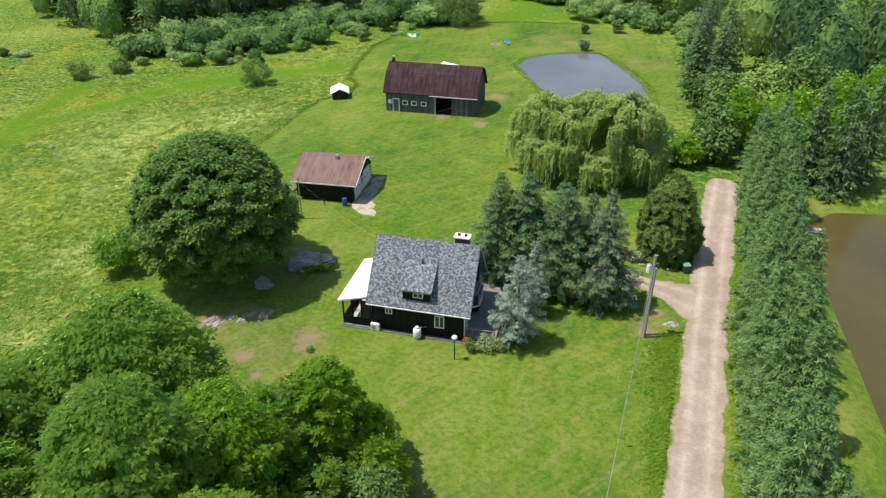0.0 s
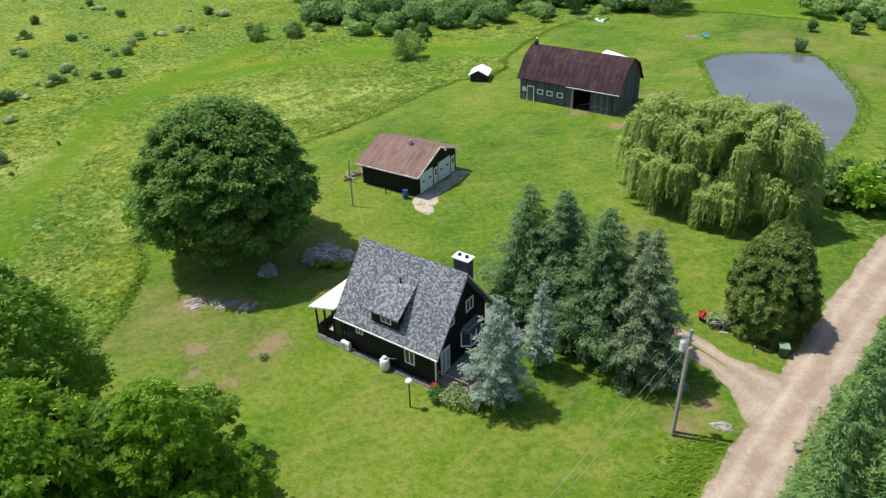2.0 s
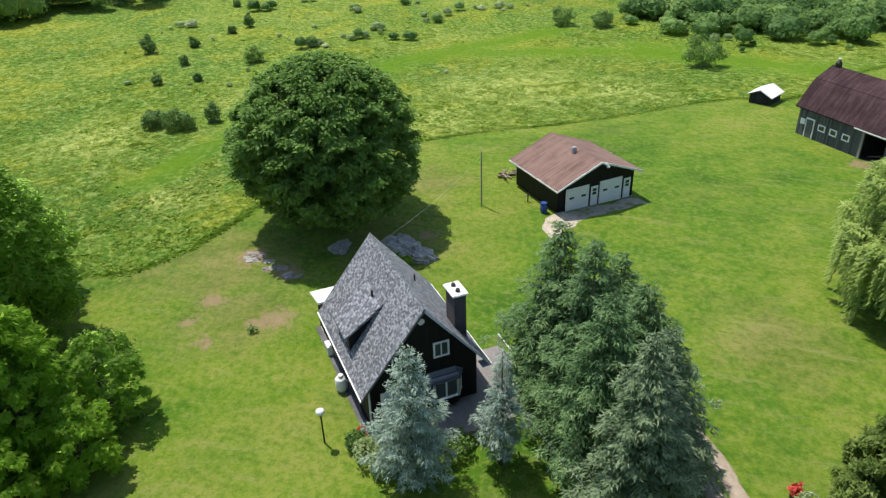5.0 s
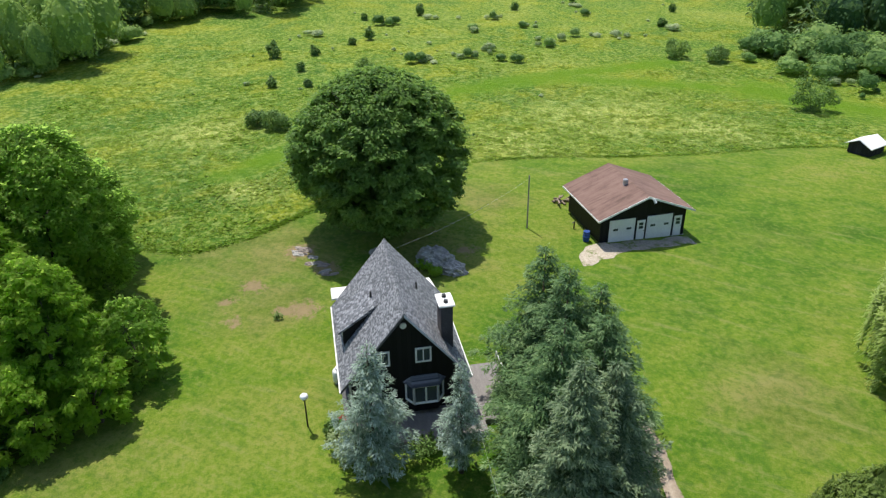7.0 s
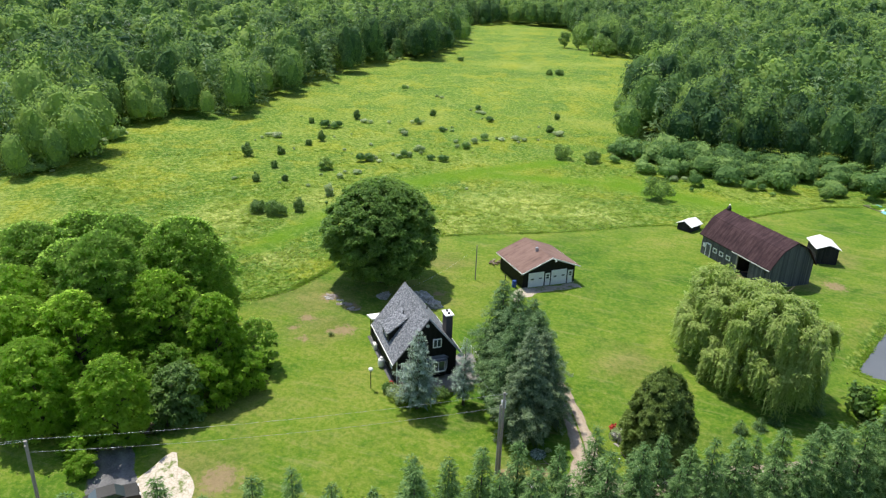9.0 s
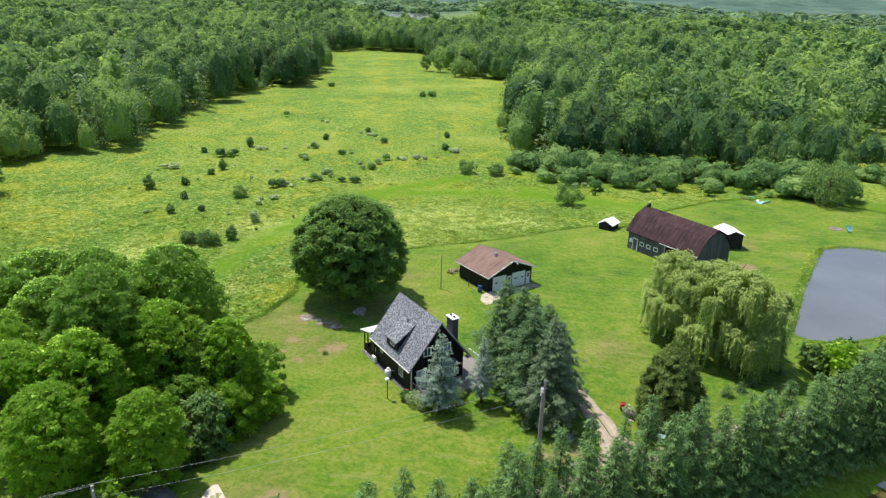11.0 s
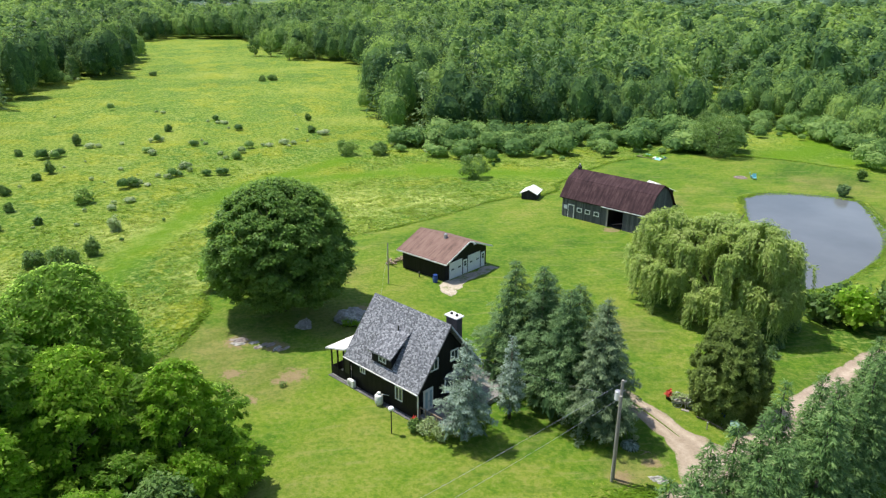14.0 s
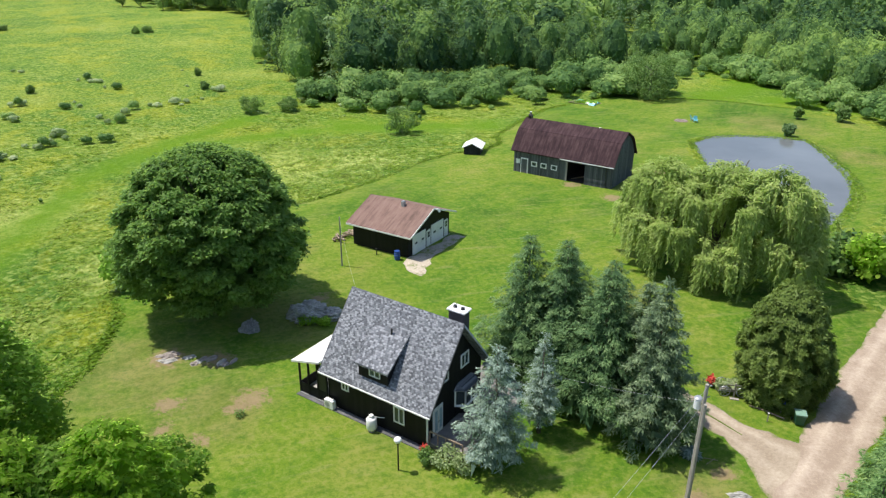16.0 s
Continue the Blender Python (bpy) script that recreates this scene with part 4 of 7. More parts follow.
# ---- the house ----
def build_house():
    h = thing("house", pose(0, 0, 0), "black board-sided cottage with a steep grey shingled roof and dormer", "house")
    rise = 1.24
    ridge, eave_y = 8.08, 4.02
    eave_z = ridge - rise * eave_y
    # walls: gabled body on a pale foundation
    bm = bmesh.new()
    top = ridge - 0.34
    wall_z = top - rise * 3.4
    prism(bm, [(-3.4, 0.0), (3.4, 0.0), (3.4, wall_z), (0, top), (-3.4, wall_z)], 0, -4.35, 4.35)
    part("wall", bm, BLACK_BOARD, h)
    part("foundation", box(-4.4, 4.4, -3.45, 3.45, -0.75, 0.0), CONCRETE, h, "pale concrete foundation")
    part("gravel_strip", box(-7.2, 4.5, -3.92, -3.46, -0.3, 0.05), DARK_GRAVEL, h, "grey gravel strip under the eaves")
    # two roof slopes with their thickness, verge to verge
    for s in (-1, 1):
        bm = bmesh.new()
        prism(bm, [(0, ridge), (s * eave_y, eave_z), (s * eave_y, eave_z - 0.2), (s * 0.0, ridge - 0.26)], 0, -4.62, 5.02)
        part("roof", bm, SHINGLE, h, "grey laminated shingle slope")
        bm = bmesh.new()
        block(bm, -4.64, 5.04, s * eave_y - 0.05 + s * 0.03, s * eave_y + 0.05 + s * 0.03, eave_z - 0.16, eave_z - 0.07)
        part("gutter", bm, WHITE, h, "white eaves gutter")
    bm = bmesh.new()
    prism(bm, [(-0.16, ridge - 0.16), (0, ridge + 0.04), (0.16, ridge - 0.16)], 0, -4.62, 5.02)
    part("ridge_cap", bm, SHINGLE, h)
    for x in (-4.66, 5.0):
        for s in (-1, 1):
            bm = bmesh.new()
            prism(bm, [(0, ridge - 0.02), (s * eave_y, eave_z - 0.02), (s * eave_y, eave_z - 0.2), (0, ridge - 0.22)], 0, x, x + 0.06)
            part("bargeboard", bm, PALE_TRIM if x > 0 and s > 0 else DARK_TRIM, h, "pale grey-blue bargeboard" if x > 0 and s > 0 else "")
    part("soffit", box(4.36, 5.0, 3.5, 3.98, eave_z - 0.24, eave_z - 0.2), PALE_TRIM, h, "pale grey-blue soffit")
    part("vent_pipe", tube(bmesh.new(), (0.1, -1.5, 6.2), (0.1, -1.5, 6.85), 0.07, 0.07, 12), BLACK_METAL, h, "black roof vent pipe")
    # shed dormer on the south slope
    d = part("dormer", prism(bmesh.new(), [(-3.5, 3.45), (-3.5, 4.72), (-1.45, 6.25), (-1.45, 5.9)], 0, -1.28, 1.26), BLACK_BOARD, h)
    part("dormer_roof", prism(bmesh.new(), [(-3.78, 4.72), (-3.78, 4.86), (-1.26, 6.60), (-1.26, 6.40)], 0, -1.46, 1.46), SHINGLE, d, "grey shingled dormer roof")
    window(d, "window", -3.5, 0.15, 4.05, 0.95, 0.55, 1, 0, 0.07, 1)
    # chimney on the north slope
    ch = part("chimney", box(2.12, 3.42, 2.45, 3.2, 0.0, 7.2, bevel=0.02), BRICK, h, "tall dark brick chimney")
    part("chimney_cap", box(2.0, 3.54, 2.32, 3.33, 7.2, 7.33, bevel=0.03), WHITE, ch, "white chimney cap")
    for x in (2.45, 3.1):
        part("flue", tube(bmesh.new(), (x, 2.82, 7.33), (x, 2.82, 7.50), 0.15, 0.13), BLACK_METAL, ch, "dark flue pot")
    for x, y, s in ((-0.46, -1.9, -1), (-0.9, 1.6, 1)):
        part("vent_pipe", tube(bmesh.new(), (x, y, ridge - rise * abs(y) - 0.1), (x, y, ridge - rise * abs(y) + 0.45), 0.06, 0.06), BLACK_METAL, h)
    # windows and doors
    window(h, "window", 4.35, 1.15, 4.05, 1.0, 1.08, 0, 0, 0.11, 1)
    window(h, "window", 4.35, -1.40, 4.05, 1.0, 1.08, 0, 0, 0.11, 1)
    window(h, "window", -3.4, -2.70, 1.80, 0.66, 0.62, 1, 0, 0.08, 1)
    window(h, "window", -3.4, 2.08, 1.02, 0.92, 1.32, 1, 0, 0.09, 1)
    part("gable_vent", tube(bmesh.new(), (4.34, 0, 6.85), (4.42, 0, 6.85), 0.2, 0.2, 16), WHITE, h, "round white gable vent")
    door = part("door", box(4.35, 4.39, -2.72, -1.52, 0.45, 2.58, bevel=0.01), WHITE, h, "white double house door with tall glass")
    for y in (-2.64, -2.10):
        leaf = part("door_leaf", box(4.39, 4.43, y, y + 0.50, 0.47, 2.5, bevel=0.008), WHITE, door)
        part("pane", box(4.431, 4.437, y + 0.1, y + 0.40, 0.75, 2.36), DOOR_GLASS, leaf, "door glass with a pale blue reflection in its colour")
        part("handle", tube(bmesh.new(), (4.44, y + (0.46 if y < -2.3 else 0.05), 1.4), (4.50, y + (0.46 if y < -2.3 else 0.05), 1.4), 0.022, 0.022, 8), BLACK_METAL, leaf)
    # bay window with its little roof
    bay = part("bay_window", prism_up([(4.35, 0.02), (4.95, 0.42), (4.95, 1.92), (4.35, 2.32)], 0.75, 1.32), BLACK_BOARD, h, "three-sided bay window")
    for (x0, y0), (x1, y1) in (((4.35, 0.02), (4.95, 0.42)), ((4.95, 0.42), (4.95, 1.92)), ((4.95, 1.92), (4.35, 2.32))):
        bm = bmesh.new()
        for z in (1.34, 2.62):
            tube(bm, (x0, y0, z), (x1, y1, z), 0.095, 0.095, 4)
        for f in (0, 1):
            tube(bm, (x0 + (x1 - x0) * f, y0 + (y1 - y0) * f, 1.3), (x0 + (x1 - x0) * f, y0 + (y1 - y0) * f, 2.66), 0.085, 0.085, 4)
        bars = 2 if abs(y1 - y0) > 1 else 1
        for k in range(1, bars):
            f = k / bars
            tube(bm, (x0 + (x1 - x0) * f + 0.01, y0 + (y1 - y0) * f, 1.3), (x0 + (x1 - x0) * f + 0.01, y0 + (y1 - y0) * f, 2.66), 0.06, 0.06, 4)
        part("bay_frame", bm, WHITE, bay)
        bm = bmesh.new()
        vs = [bm.verts.new(p) for p in ((x0, y0, 1.34), (x1, y1, 1.34), (x1, y1, 2.62), (x0, y0, 2.62))]
        bm.faces.new(vs)
        part("pane", bm, GLASS, bay)
    bm = bmesh.new()
    low = [bm.verts.new(p) for p in ((4.35, -0.2, 2.66), (5.08, 0.32, 2.66), (5.08, 2.02, 2.66), (4.35, 2.54, 2.66))]
    hi = [bm.verts.new(p) for p in ((4.35, 0.35, 3.05), (4.36, 1.99, 3.05))]
    bm.faces.new(low)
    for f in ((low[0], low[1], hi[0]), (low[1], low[2], hi[1], hi[0]), (low[2], low[3], hi[1]), (low[3], low[0], hi[0], hi[1])):
        bm.faces.new(f)
    part("bay_roof", bm, SHINGLE, bay)
    part("corner_post", box(4.36, 4.46, -3.46, -3.36, -0.5, eave_z - 0.1), WHITE, h, "white corner downpipe")
    # screened porch under a white roof on the west end
    porch = part("porch", box(-7.15, -4.36, -3.55, 2.6, -0.45, 0.12), CONCRETE, h, "concrete porch floor")
    part("porch_roof", prism(bmesh.new(), [(-7.42, 2.78), (-7.42, 2.92), (-4.66, 3.68), (-4.66, 3.54)], 1, -3.95, 3.55), WHITE_ROOF, porch, "white metal porch roof")
    part("porch_wall", box(-7.12, -4.36, -3.52, -3.46, 0.12, 0.95), BLACK_BOARD, porch)
    part("porch_wall", box(-7.15, -7.09, -3.5, 2.55, 0.12, 0.95), BLACK_BOARD, porch)
    part("porch_wall", box(-7.12, -4.36, 2.5, 2.56, 0.12, 2.8), BLACK_BOARD, porch)
    for x in (-7.1, -6.2, -5.3, -4.42):
        part("porch_post", box(x - 0.06, x + 0.06, -3.55, -3.43, 0.12, 2.86 + (x + 7.1) * 0.27), BLACK_BOARD, porch)
    part("screen", box(-5.3, -4.4, -3.5, -3.48, 0.95, 2.9), PORCH_SCREEN, porch)
    for y in (-1.5, 0.5, 2.5):
        part("porch_post", box(-7.16, -7.04, y - 0.06, y + 0.06, 0.12, 2.84), BLACK_BOARD, porch)
    # decks on the east and north sides
    deck = part("deck", box(4.36, 7.2, -3.3, 4.6, -0.25, 0.42), DECK, h, "grey timber deck")
    for y in (-3.25,):
        bm = bmesh.new()
        block(bm, 4.5, 7.1, y - 0.04, y + 0.04, 1.28, 1.36)
        for k in range(5):
            block(bm, 4.5 + k * 0.65 - 0.04, 4.5 + k * 0.65 + 0.04, y - 0.04, y + 0.04, 0.42, 1.28)
        part("railing", bm, BARE_WOOD, deck, "low weathered deck railing")
    back = part("deck", box(0.6, 6.2, 3.5, 6.8, -0.2, 0.38), DECK, h, "grey back deck")
    bm = bmesh.new()
    block(bm, 0.6, 6.2, 6.7, 6.78, 1.25, 1.33)
    for k in range(8):
        block(bm, 0.6 + k * 0.79, 0.68 + k * 0.79, 6.7, 6.78, 0.38, 1.25)
    part("railing", bm, WHITE, back, "white deck railing")
    return h


def prism_up(outline, z0, z1):
    bm = bmesh.new()
    low, high = ([bm.verts.new((x, y, z)) for x, y in outline] for z in (z0, z1))
    bm.faces.new(low)
    bm.faces.new(high[::-1])
    for i in range(len(outline)):
        k = (i + 1) % len(outline)
        bm.faces.new((low[i], low[k], high[k], high[i]))
    return bm


build_house()


def build_tank():
    t = thing("propane_tank", pose(0.15, -4.05, ground_at(0.15, -4.05) - 0.05), "white upright propane tank beside the house wall", "tank")
    bm = bmesh.new()
    bmesh.ops.create_uvsphere(bm, u_segments=20, v_segments=12, radius=0.38)
    for v in bm.verts:
        v.co.z = v.co.z * 0.62 + (0.95 if v.co.z > 0.001 else 0.33 if v.co.z < -0.001 else 0.64)
    part("body", bm, WHITE, t, smooth=True)
    part("collar", tube(bmesh.new(), (0, 0, 1.14), (0, 0, 1.32), 0.17, 0.17, 14), WHITE, t)
    part("foot_ring", tube(bmesh.new(), (0, 0, 0), (0, 0, 0.14), 0.28, 0.28, 16), GREY_METAL, t)
    part("hose", tube(bmesh.new(), (0.1, 0.05, 1.2), (0.75, 0.5, 1.1), 0.025, 0.025, 6), WHITE, t)


build_tank()


def build_heat_pump():
    t = thing("heat_pump", pose(-3.95, -3.78, -0.1), "white heat pump unit hung on the house wall", "heat pump")
    part("casing", box(-0.42, 0.42, -0.17, 0.17, 0.15, 0.85, bevel=0.02), WHITE, t)
    part("fan_grille", tube(bmesh.new(), (-0.12, -0.175, 0.5), (-0.12, -0.19, 0.5), 0.22, 0.22, 20), GREY_METAL, t, "grey round fan grille")
    for x in (-0.3, 0.3):
        part("bracket", box(x - 0.03, x + 0.03, -0.15, 0.36, 0.08, 0.15), BLACK_METAL, t)


build_heat_pump()


def build_yard_lamp():
    t = thing("lamp_post", pose(4.14, -6.23, ground_at(4.14, -6.23) - 0.03), "black lamp post with a white globe on the lawn", "lamp post")
    part("post", tube(bmesh.new(), (0, 0, 0), (0, 0, 2.25), 0.055, 0.045, 12), BLACK_METAL, t)
    bm = bmesh.new()
    bmesh.ops.create_uvsphere(bm, u_segments=20, v_segments=12, radius=0.26, matrix=Matrix.Translation((0, 0, 2.42)) @ Matrix.Diagonal((1, 1, 0.8, 1)))
    part("globe", bm, LAMP_GLOBE, t, smooth=True)
    part("collar", tube(bmesh.new(), (0, 0, 2.14), (0, 0, 2.24), 0.11, 0.11, 12), BLACK_METAL, t)


build_yard_lamp()


# ---- the garage ----
def build_garage():
    z = -0.30
    turn = radians(3)
    cx, cy = -17.4, 23.56
    g = thing("garage", pose(-18.85 - cx * math.cos(turn) + cy * math.sin(turn), 24.65 - cx * math.sin(turn) - cy * math.cos(turn), z, 0, 0, 3), "black double garage with a low brown roof and white doors", "garage")
    y0, y1, x0, x1 = 19.35, 27.85, -21.1, -13.9
    mid, peak, eave = 23.5, 4.72, 2.86
    bm = bmesh.new()
    prism(bm, [(y0, -0.2), (y1, -0.2), (y1, 2.72), (mid, peak - 0.2), (y0, 2.72)], 0, x0, x1)
    part("wall", bm, BLACK_BOARD, g)
    part("foundation", box(x0 - 0.06, x1 + 0.06, y0 - 0.06, y1 + 0.06, -0.4, 0.08), CONCRETE, g)
    for s, ye in ((-1, 18.82), (1, 28.3)):
        part("roof", prism(bmesh.new(), [(mid, peak), (ye, eave), (ye, eave - 0.14), (mid, peak - 0.18)], 0, -21.62, -13.2), GARAGE_ROOF, g, "faded brown roof slope")
        part("fascia", box(-21.64, -13.18, ye - 0.03 + s * 0.02, ye + 0.03 + s * 0.02, eave - 0.18, eave - 0.03), WHITE, g, "pale eaves trim")
        for x in (-21.66, -13.2):
            part("bargeboard", prism(bmesh.new(), [(mid, peak + 0.01), (ye, eave + 0.01), (ye, eave - 0.16), (mid, peak - 0.17)], 0, x, x + 0.05), WHITE if x > -20 else GARAGE_ROOF, g)
    for ya, yb, top, panels in ((20.22, 22.75, 2.42, 4), (23.95, 26.5, 2.42, 4)):
        d = part("garage_door", box(-13.9, -13.84, ya, yb, 0.08, top), WHITE, g, "white sectional garage door")
        for k in range(panels):
            hgt = (top - 0.08) / panels
            part("panel", box(-13.84, -13.815, ya + 0.04, yb - 0.04, 0.1 + k * hgt, 0.06 + (k + 1) * hgt), WHITE, d)
        for yw in (ya + 0.6, yb - 0.6):
            part("pane", box(-13.815, -13.80, yw - 0.24, yw + 0.24, 1.36, 1.56), GLASS, d)
    for ya, yb in ((22.98, 23.76), (26.72, 27.5)):
        d = part("door", box(-13.9, -13.84, ya, yb, 0.08, 2.1), WHITE, g, "white side door with a small window")
        for zz in (1.25, 1.6):
            part("pane", box(-13.84, -13.825, ya + 0.18, yb - 0.18, zz, zz + 0.28), GLASS, d)
        part("handle", box(-13.84, -13.79, yb - 0.12, yb - 0.07, 1.0, 1.06), BLACK_METAL, d)
    part("roof_vent", box(-17.0, -16.6, 22.72, 23.12, 4.3, 5.02, bevel=0.05), GREY_METAL, g, "square metal roof vent")
    arm = part("lamp_arm", tube(bmesh.new(), (-13.85, 23.6, 4.3), (-12.9, 23.75, 4.55), 0.05, 0.04, 8), WHITE, g, "white outdoor lamp arm")
    part("lamp_head", tube(bmesh.new(), (-12.95, 23.75, 4.6), (-12.75, 23.9, 4.25), 0.1, 0.14, 12), WHITE, arm)
    for yy in (22.86, 26.6):
        part("wall_lamp", box(-13.9, -13.76, yy - 0.07, yy + 0.07, 2.15, 2.45, bevel=0.02), BLACK_METAL, g)
    return g


build_garage()


def build_barrel():
    t = thing("rain_barrel", pose(-15.8, 19.62, ground_at(-15.8, 19.62)), "blue plastic barrel standing against the garage", "barrel")
    bm = bmesh.new()
    prof = [(0.0, 0.26), (0.12, 0.3), (0.3, 0.33), (0.62, 0.33), (0.84, 0.3), (0.95, 0.27)]
    for (za, ra), (zb, rb) in zip(prof, prof[1:]):
        tube(bm, (0, 0, za), (0, 0, zb), ra, rb, 18)
    part("body", bm, BLUE, t, smooth=True)
    part("rim", tube(bmesh.new(), (0, 0, 0.95), (0, 0, 1.0), 0.3, 0.3, 18), BLUE, t)
    hyd = thing("standpipe", pose(-18.4, 19.4, ground_at(-18.4, 19.4)), "small dark standpipe beside the garage wall", "standpipe")
    part("pipe", tube(bmesh.new(), (0, 0, 0), (0, 0, 0.75), 0.06, 0.06), BLACK_METAL, hyd)
    part("tap", tube(bmesh.new(), (0, -0.18, 0.62), (0, 0.05, 0.7), 0.05, 0.07), BLACK_METAL, hyd)


build_barrel()


def build_woodpile():
    t = thing("woodpile", pose(-24.0, 21.0, ground_at(-24.0, 21.0)), "loose pile of split firewood behind the garage", "woodpile")
    rng = random.Random(4)
    for i in range(34):
        x, y, z = rng.uniform(-0.7, 0.6), rng.uniform(-1.6, 1.6), rng.uniform(0.08, 0.55)
        a = rng.uniform(0, 3.14)
        d = Vector((math.cos(a), math.sin(a), rng.uniform(-0.2, 0.2))) * 0.35
        part("log", tube(bmesh.new(), Vector((x, y, z)) - d, Vector((x, y, z)) + d, 0.09, 0.085, 7), BARE_WOOD, t)


build_woodpile()


# ---- the barn ----
def build_barn():
    b = thing("barn", pose(-22.55, 57.0, -1.15, 0, 0, 0.5), "weathered grey board barn with a maroon gambrel roof", "barn")
    L, Wd = 15.4, 8.1
    eave, ridge = 3.72, 7.2
    mid = Wd / 2
    for x0, x1 in ((0, 0.16), (L - 0.16, L)):
        bm = bmesh.new()
        prism(bm, [(0, -0.6), (Wd, -0.6), (Wd, eave), (Wd - 0.95, 4.98), (Wd - 1.85, 6.02), (mid, ridge - 0.06), (1.85, 6.02), (0.95, 4.98), (0, eave)], 0, x0, x1)
        part("wall", bm, BARN_BOARD, b, "gambrel end wall of weathered boards")
    part("wall", box(0.16, L - 0.16, Wd - 0.16, Wd, -0.6, eave), BARN_BOARD, b)
    part("wall", box(0.16, 8.65, 0, 0.16, -0.6, eave), BARN_BOARD, b, "long wall of weathered grey boards")
    part("wall", box(11.3, L - 0.16, 0, 0.16, -0.6, eave), BARN_BOARD, b)
    part("wall", box(8.65, 11.3, 0, 0.16, 2.85, eave), BARN_BOARD, b)
    # floor, loft and stall walls are near black: the bay's shade in their colour
    part("floor", box(0.16, L - 0.16, 0.16, Wd - 0.16, -0.5, 0.06), DARK_INSIDE, b, "earth floor, near black to paint the bay's shade")
    part("loft", box(0.16, L - 0.16, 0.16, Wd - 0.16, 3.0, 3.12), DARK_INSIDE, b, "hayloft floor, near black to paint the bay's shade")
    for x in (8.2, 11.8):
        part("stall_wall", box(x - 0.06, x + 0.06, 0.4, Wd - 0.4, 0.06, 3.0), DARK_INSIDE, b)
    for k in range(3):
        part("timber", tube(bmesh.new(), (9.0 + k * 0.3, 0.9, 0.2 + k * 0.12), (10.9, 2.2 + k * 0.3, 0.5), 0.06, 0.06, 6), BARE_WOOD, b, "loose timber in the bay")
    part("foundation", box(-0.05, L + 0.05, -0.05, Wd + 0.05, -0.9, -0.02), CONCRETE, b, "rough pale foundation")
    over = 0.35
    slope = [(-0.45, eave - 0.52), (0.25, eave + 0.38), (0.9, 5.0), (1.4, 5.66), (1.85, 6.08), (mid, ridge)]
    for s in (0, 1):
        f = (lambda y: y) if s == 0 else (lambda y: Wd - y)
        for lo, hi, lab in ((0, 4, "steep curved lower slope of maroon metal"), (4, 6, "shallow upper slope of maroon metal")):
            low = slope[lo:hi] + ([slope[4]] if lo == 0 else [])
            proud = 0.13 if lo == 0 else 0.145
            if lo:
                low = [(1.85 - 0.06, 6.08 - 0.02)] + low[1:]
            part("roof", prism(bmesh.new(), [(f(y), z) for y, z in low] + [(f(y - 0.03), z + proud) for y, z in low[::-1]], 0, -over, L + over), BARN_ROOF, b, lab)
    part("eave_strip", box(7.6, L + 0.3, -0.56, -0.51, eave - 0.56, eave - 0.44), WHITE, b, "pale strip along the eave")
    cup = part("cupola", box(0.1, 0.6, mid - 0.25, mid + 0.25, ridge, ridge + 0.55), BLACK_METAL, b, "small dark roof ventilator")
    part("cap", tube(bmesh.new(), (0.35, mid, ridge + 0.55), (0.35, mid, ridge + 0.9), 0.36, 0.05, 10), BLACK_METAL, cup)
    part("collar", tube(bmesh.new(), (0.35, mid, ridge + 0.9), (0.35, mid, ridge + 1.05), 0.12, 0.16, 10), WHITE, cup)
    # white-framed door and three small windows in the long wall
    door = part("door", box(1.3, 2.25, -0.09, 0.0, 0.05, 2.15), BARN_BOARD, b, "grey plank door; on an open front, a panel painted shade-dark in a white frame")
    bm = bmesh.new()
    for a in ((1.18, 1.3, 0.05, 2.3), (2.25, 2.37, 0.05, 2.3), (1.3, 2.25, 2.15, 2.3)):
        block(bm, a[0], a[1], -0.12, 0.0, a[2], a[3])
    part("door_frame", bm, WHITE, door)
    for x in (3.35, 4.9, 6.55):
        window(b, "window", -0.0, x, 1.25, 0.95, 0.75, 1, 0, 0.13, 0, "small white-framed barn window")
    sign = part("sign", box(0.4, 1.0, -0.06, 0.0, 1.35, 2.0), WHITE, b, "faded white board")
    # dark open bay and a sliding door hung beside it
    part("jamb", box(8.4, 8.65, -0.12, 0.0, 0.0, 3.0), POLE_WOOD, b)
    slide = part("sliding_door", box(11.35, 14.5, -0.16, -0.06, 0.05, 2.95), BARN_BOARD, b, "sliding plank door; on an open front, a panel painted shade-dark pushed aside")
    part("rail", box(8.4, 14.8, -0.12, -0.02, 2.95, 3.05), BLACK_METAL, b)
    return b


build_barn()


def hut(name, at, wide, deep, high, peak, wall, roof, label, category, open_front=False):
    t = thing(name, at, label, category)
    part("wall", prism(bmesh.new(), [(-wide / 2, -0.25), (wide / 2, -0.25), (wide / 2, high), (0, peak - 0.08), (-wide / 2, high)], 1, -deep / 2, deep / 2), wall, t)
    for s in (-1, 1):
        e = s * (wide / 2 + 0.3)
        drop = high - (peak - high) * 0.6 / wide
        part("roof", prism(bmesh.new(), [(0, peak), (e, drop), (e, drop + 0.08), (0, peak + 0.09)], 1, -deep / 2 - 0.35, deep / 2 + 0.3), roof, t, "white metal roof slope")
    # with open_front a near-black panel paints the shaded opening
    part("door", box(-0.45, 0.45, -deep / 2 - 0.05, -deep / 2, 0.0, min(1.75, high - 0.05)), DARK_INSIDE if open_front else wall, t, "plank door; on an open front, a panel painted shade-dark")
    part("sill", box(-wide / 2 - 0.05, wide / 2 + 0.05, -deep / 2 - 0.35, -deep / 2 - 0.02, -0.3, 0.06), CONCRETE, t)
    return t


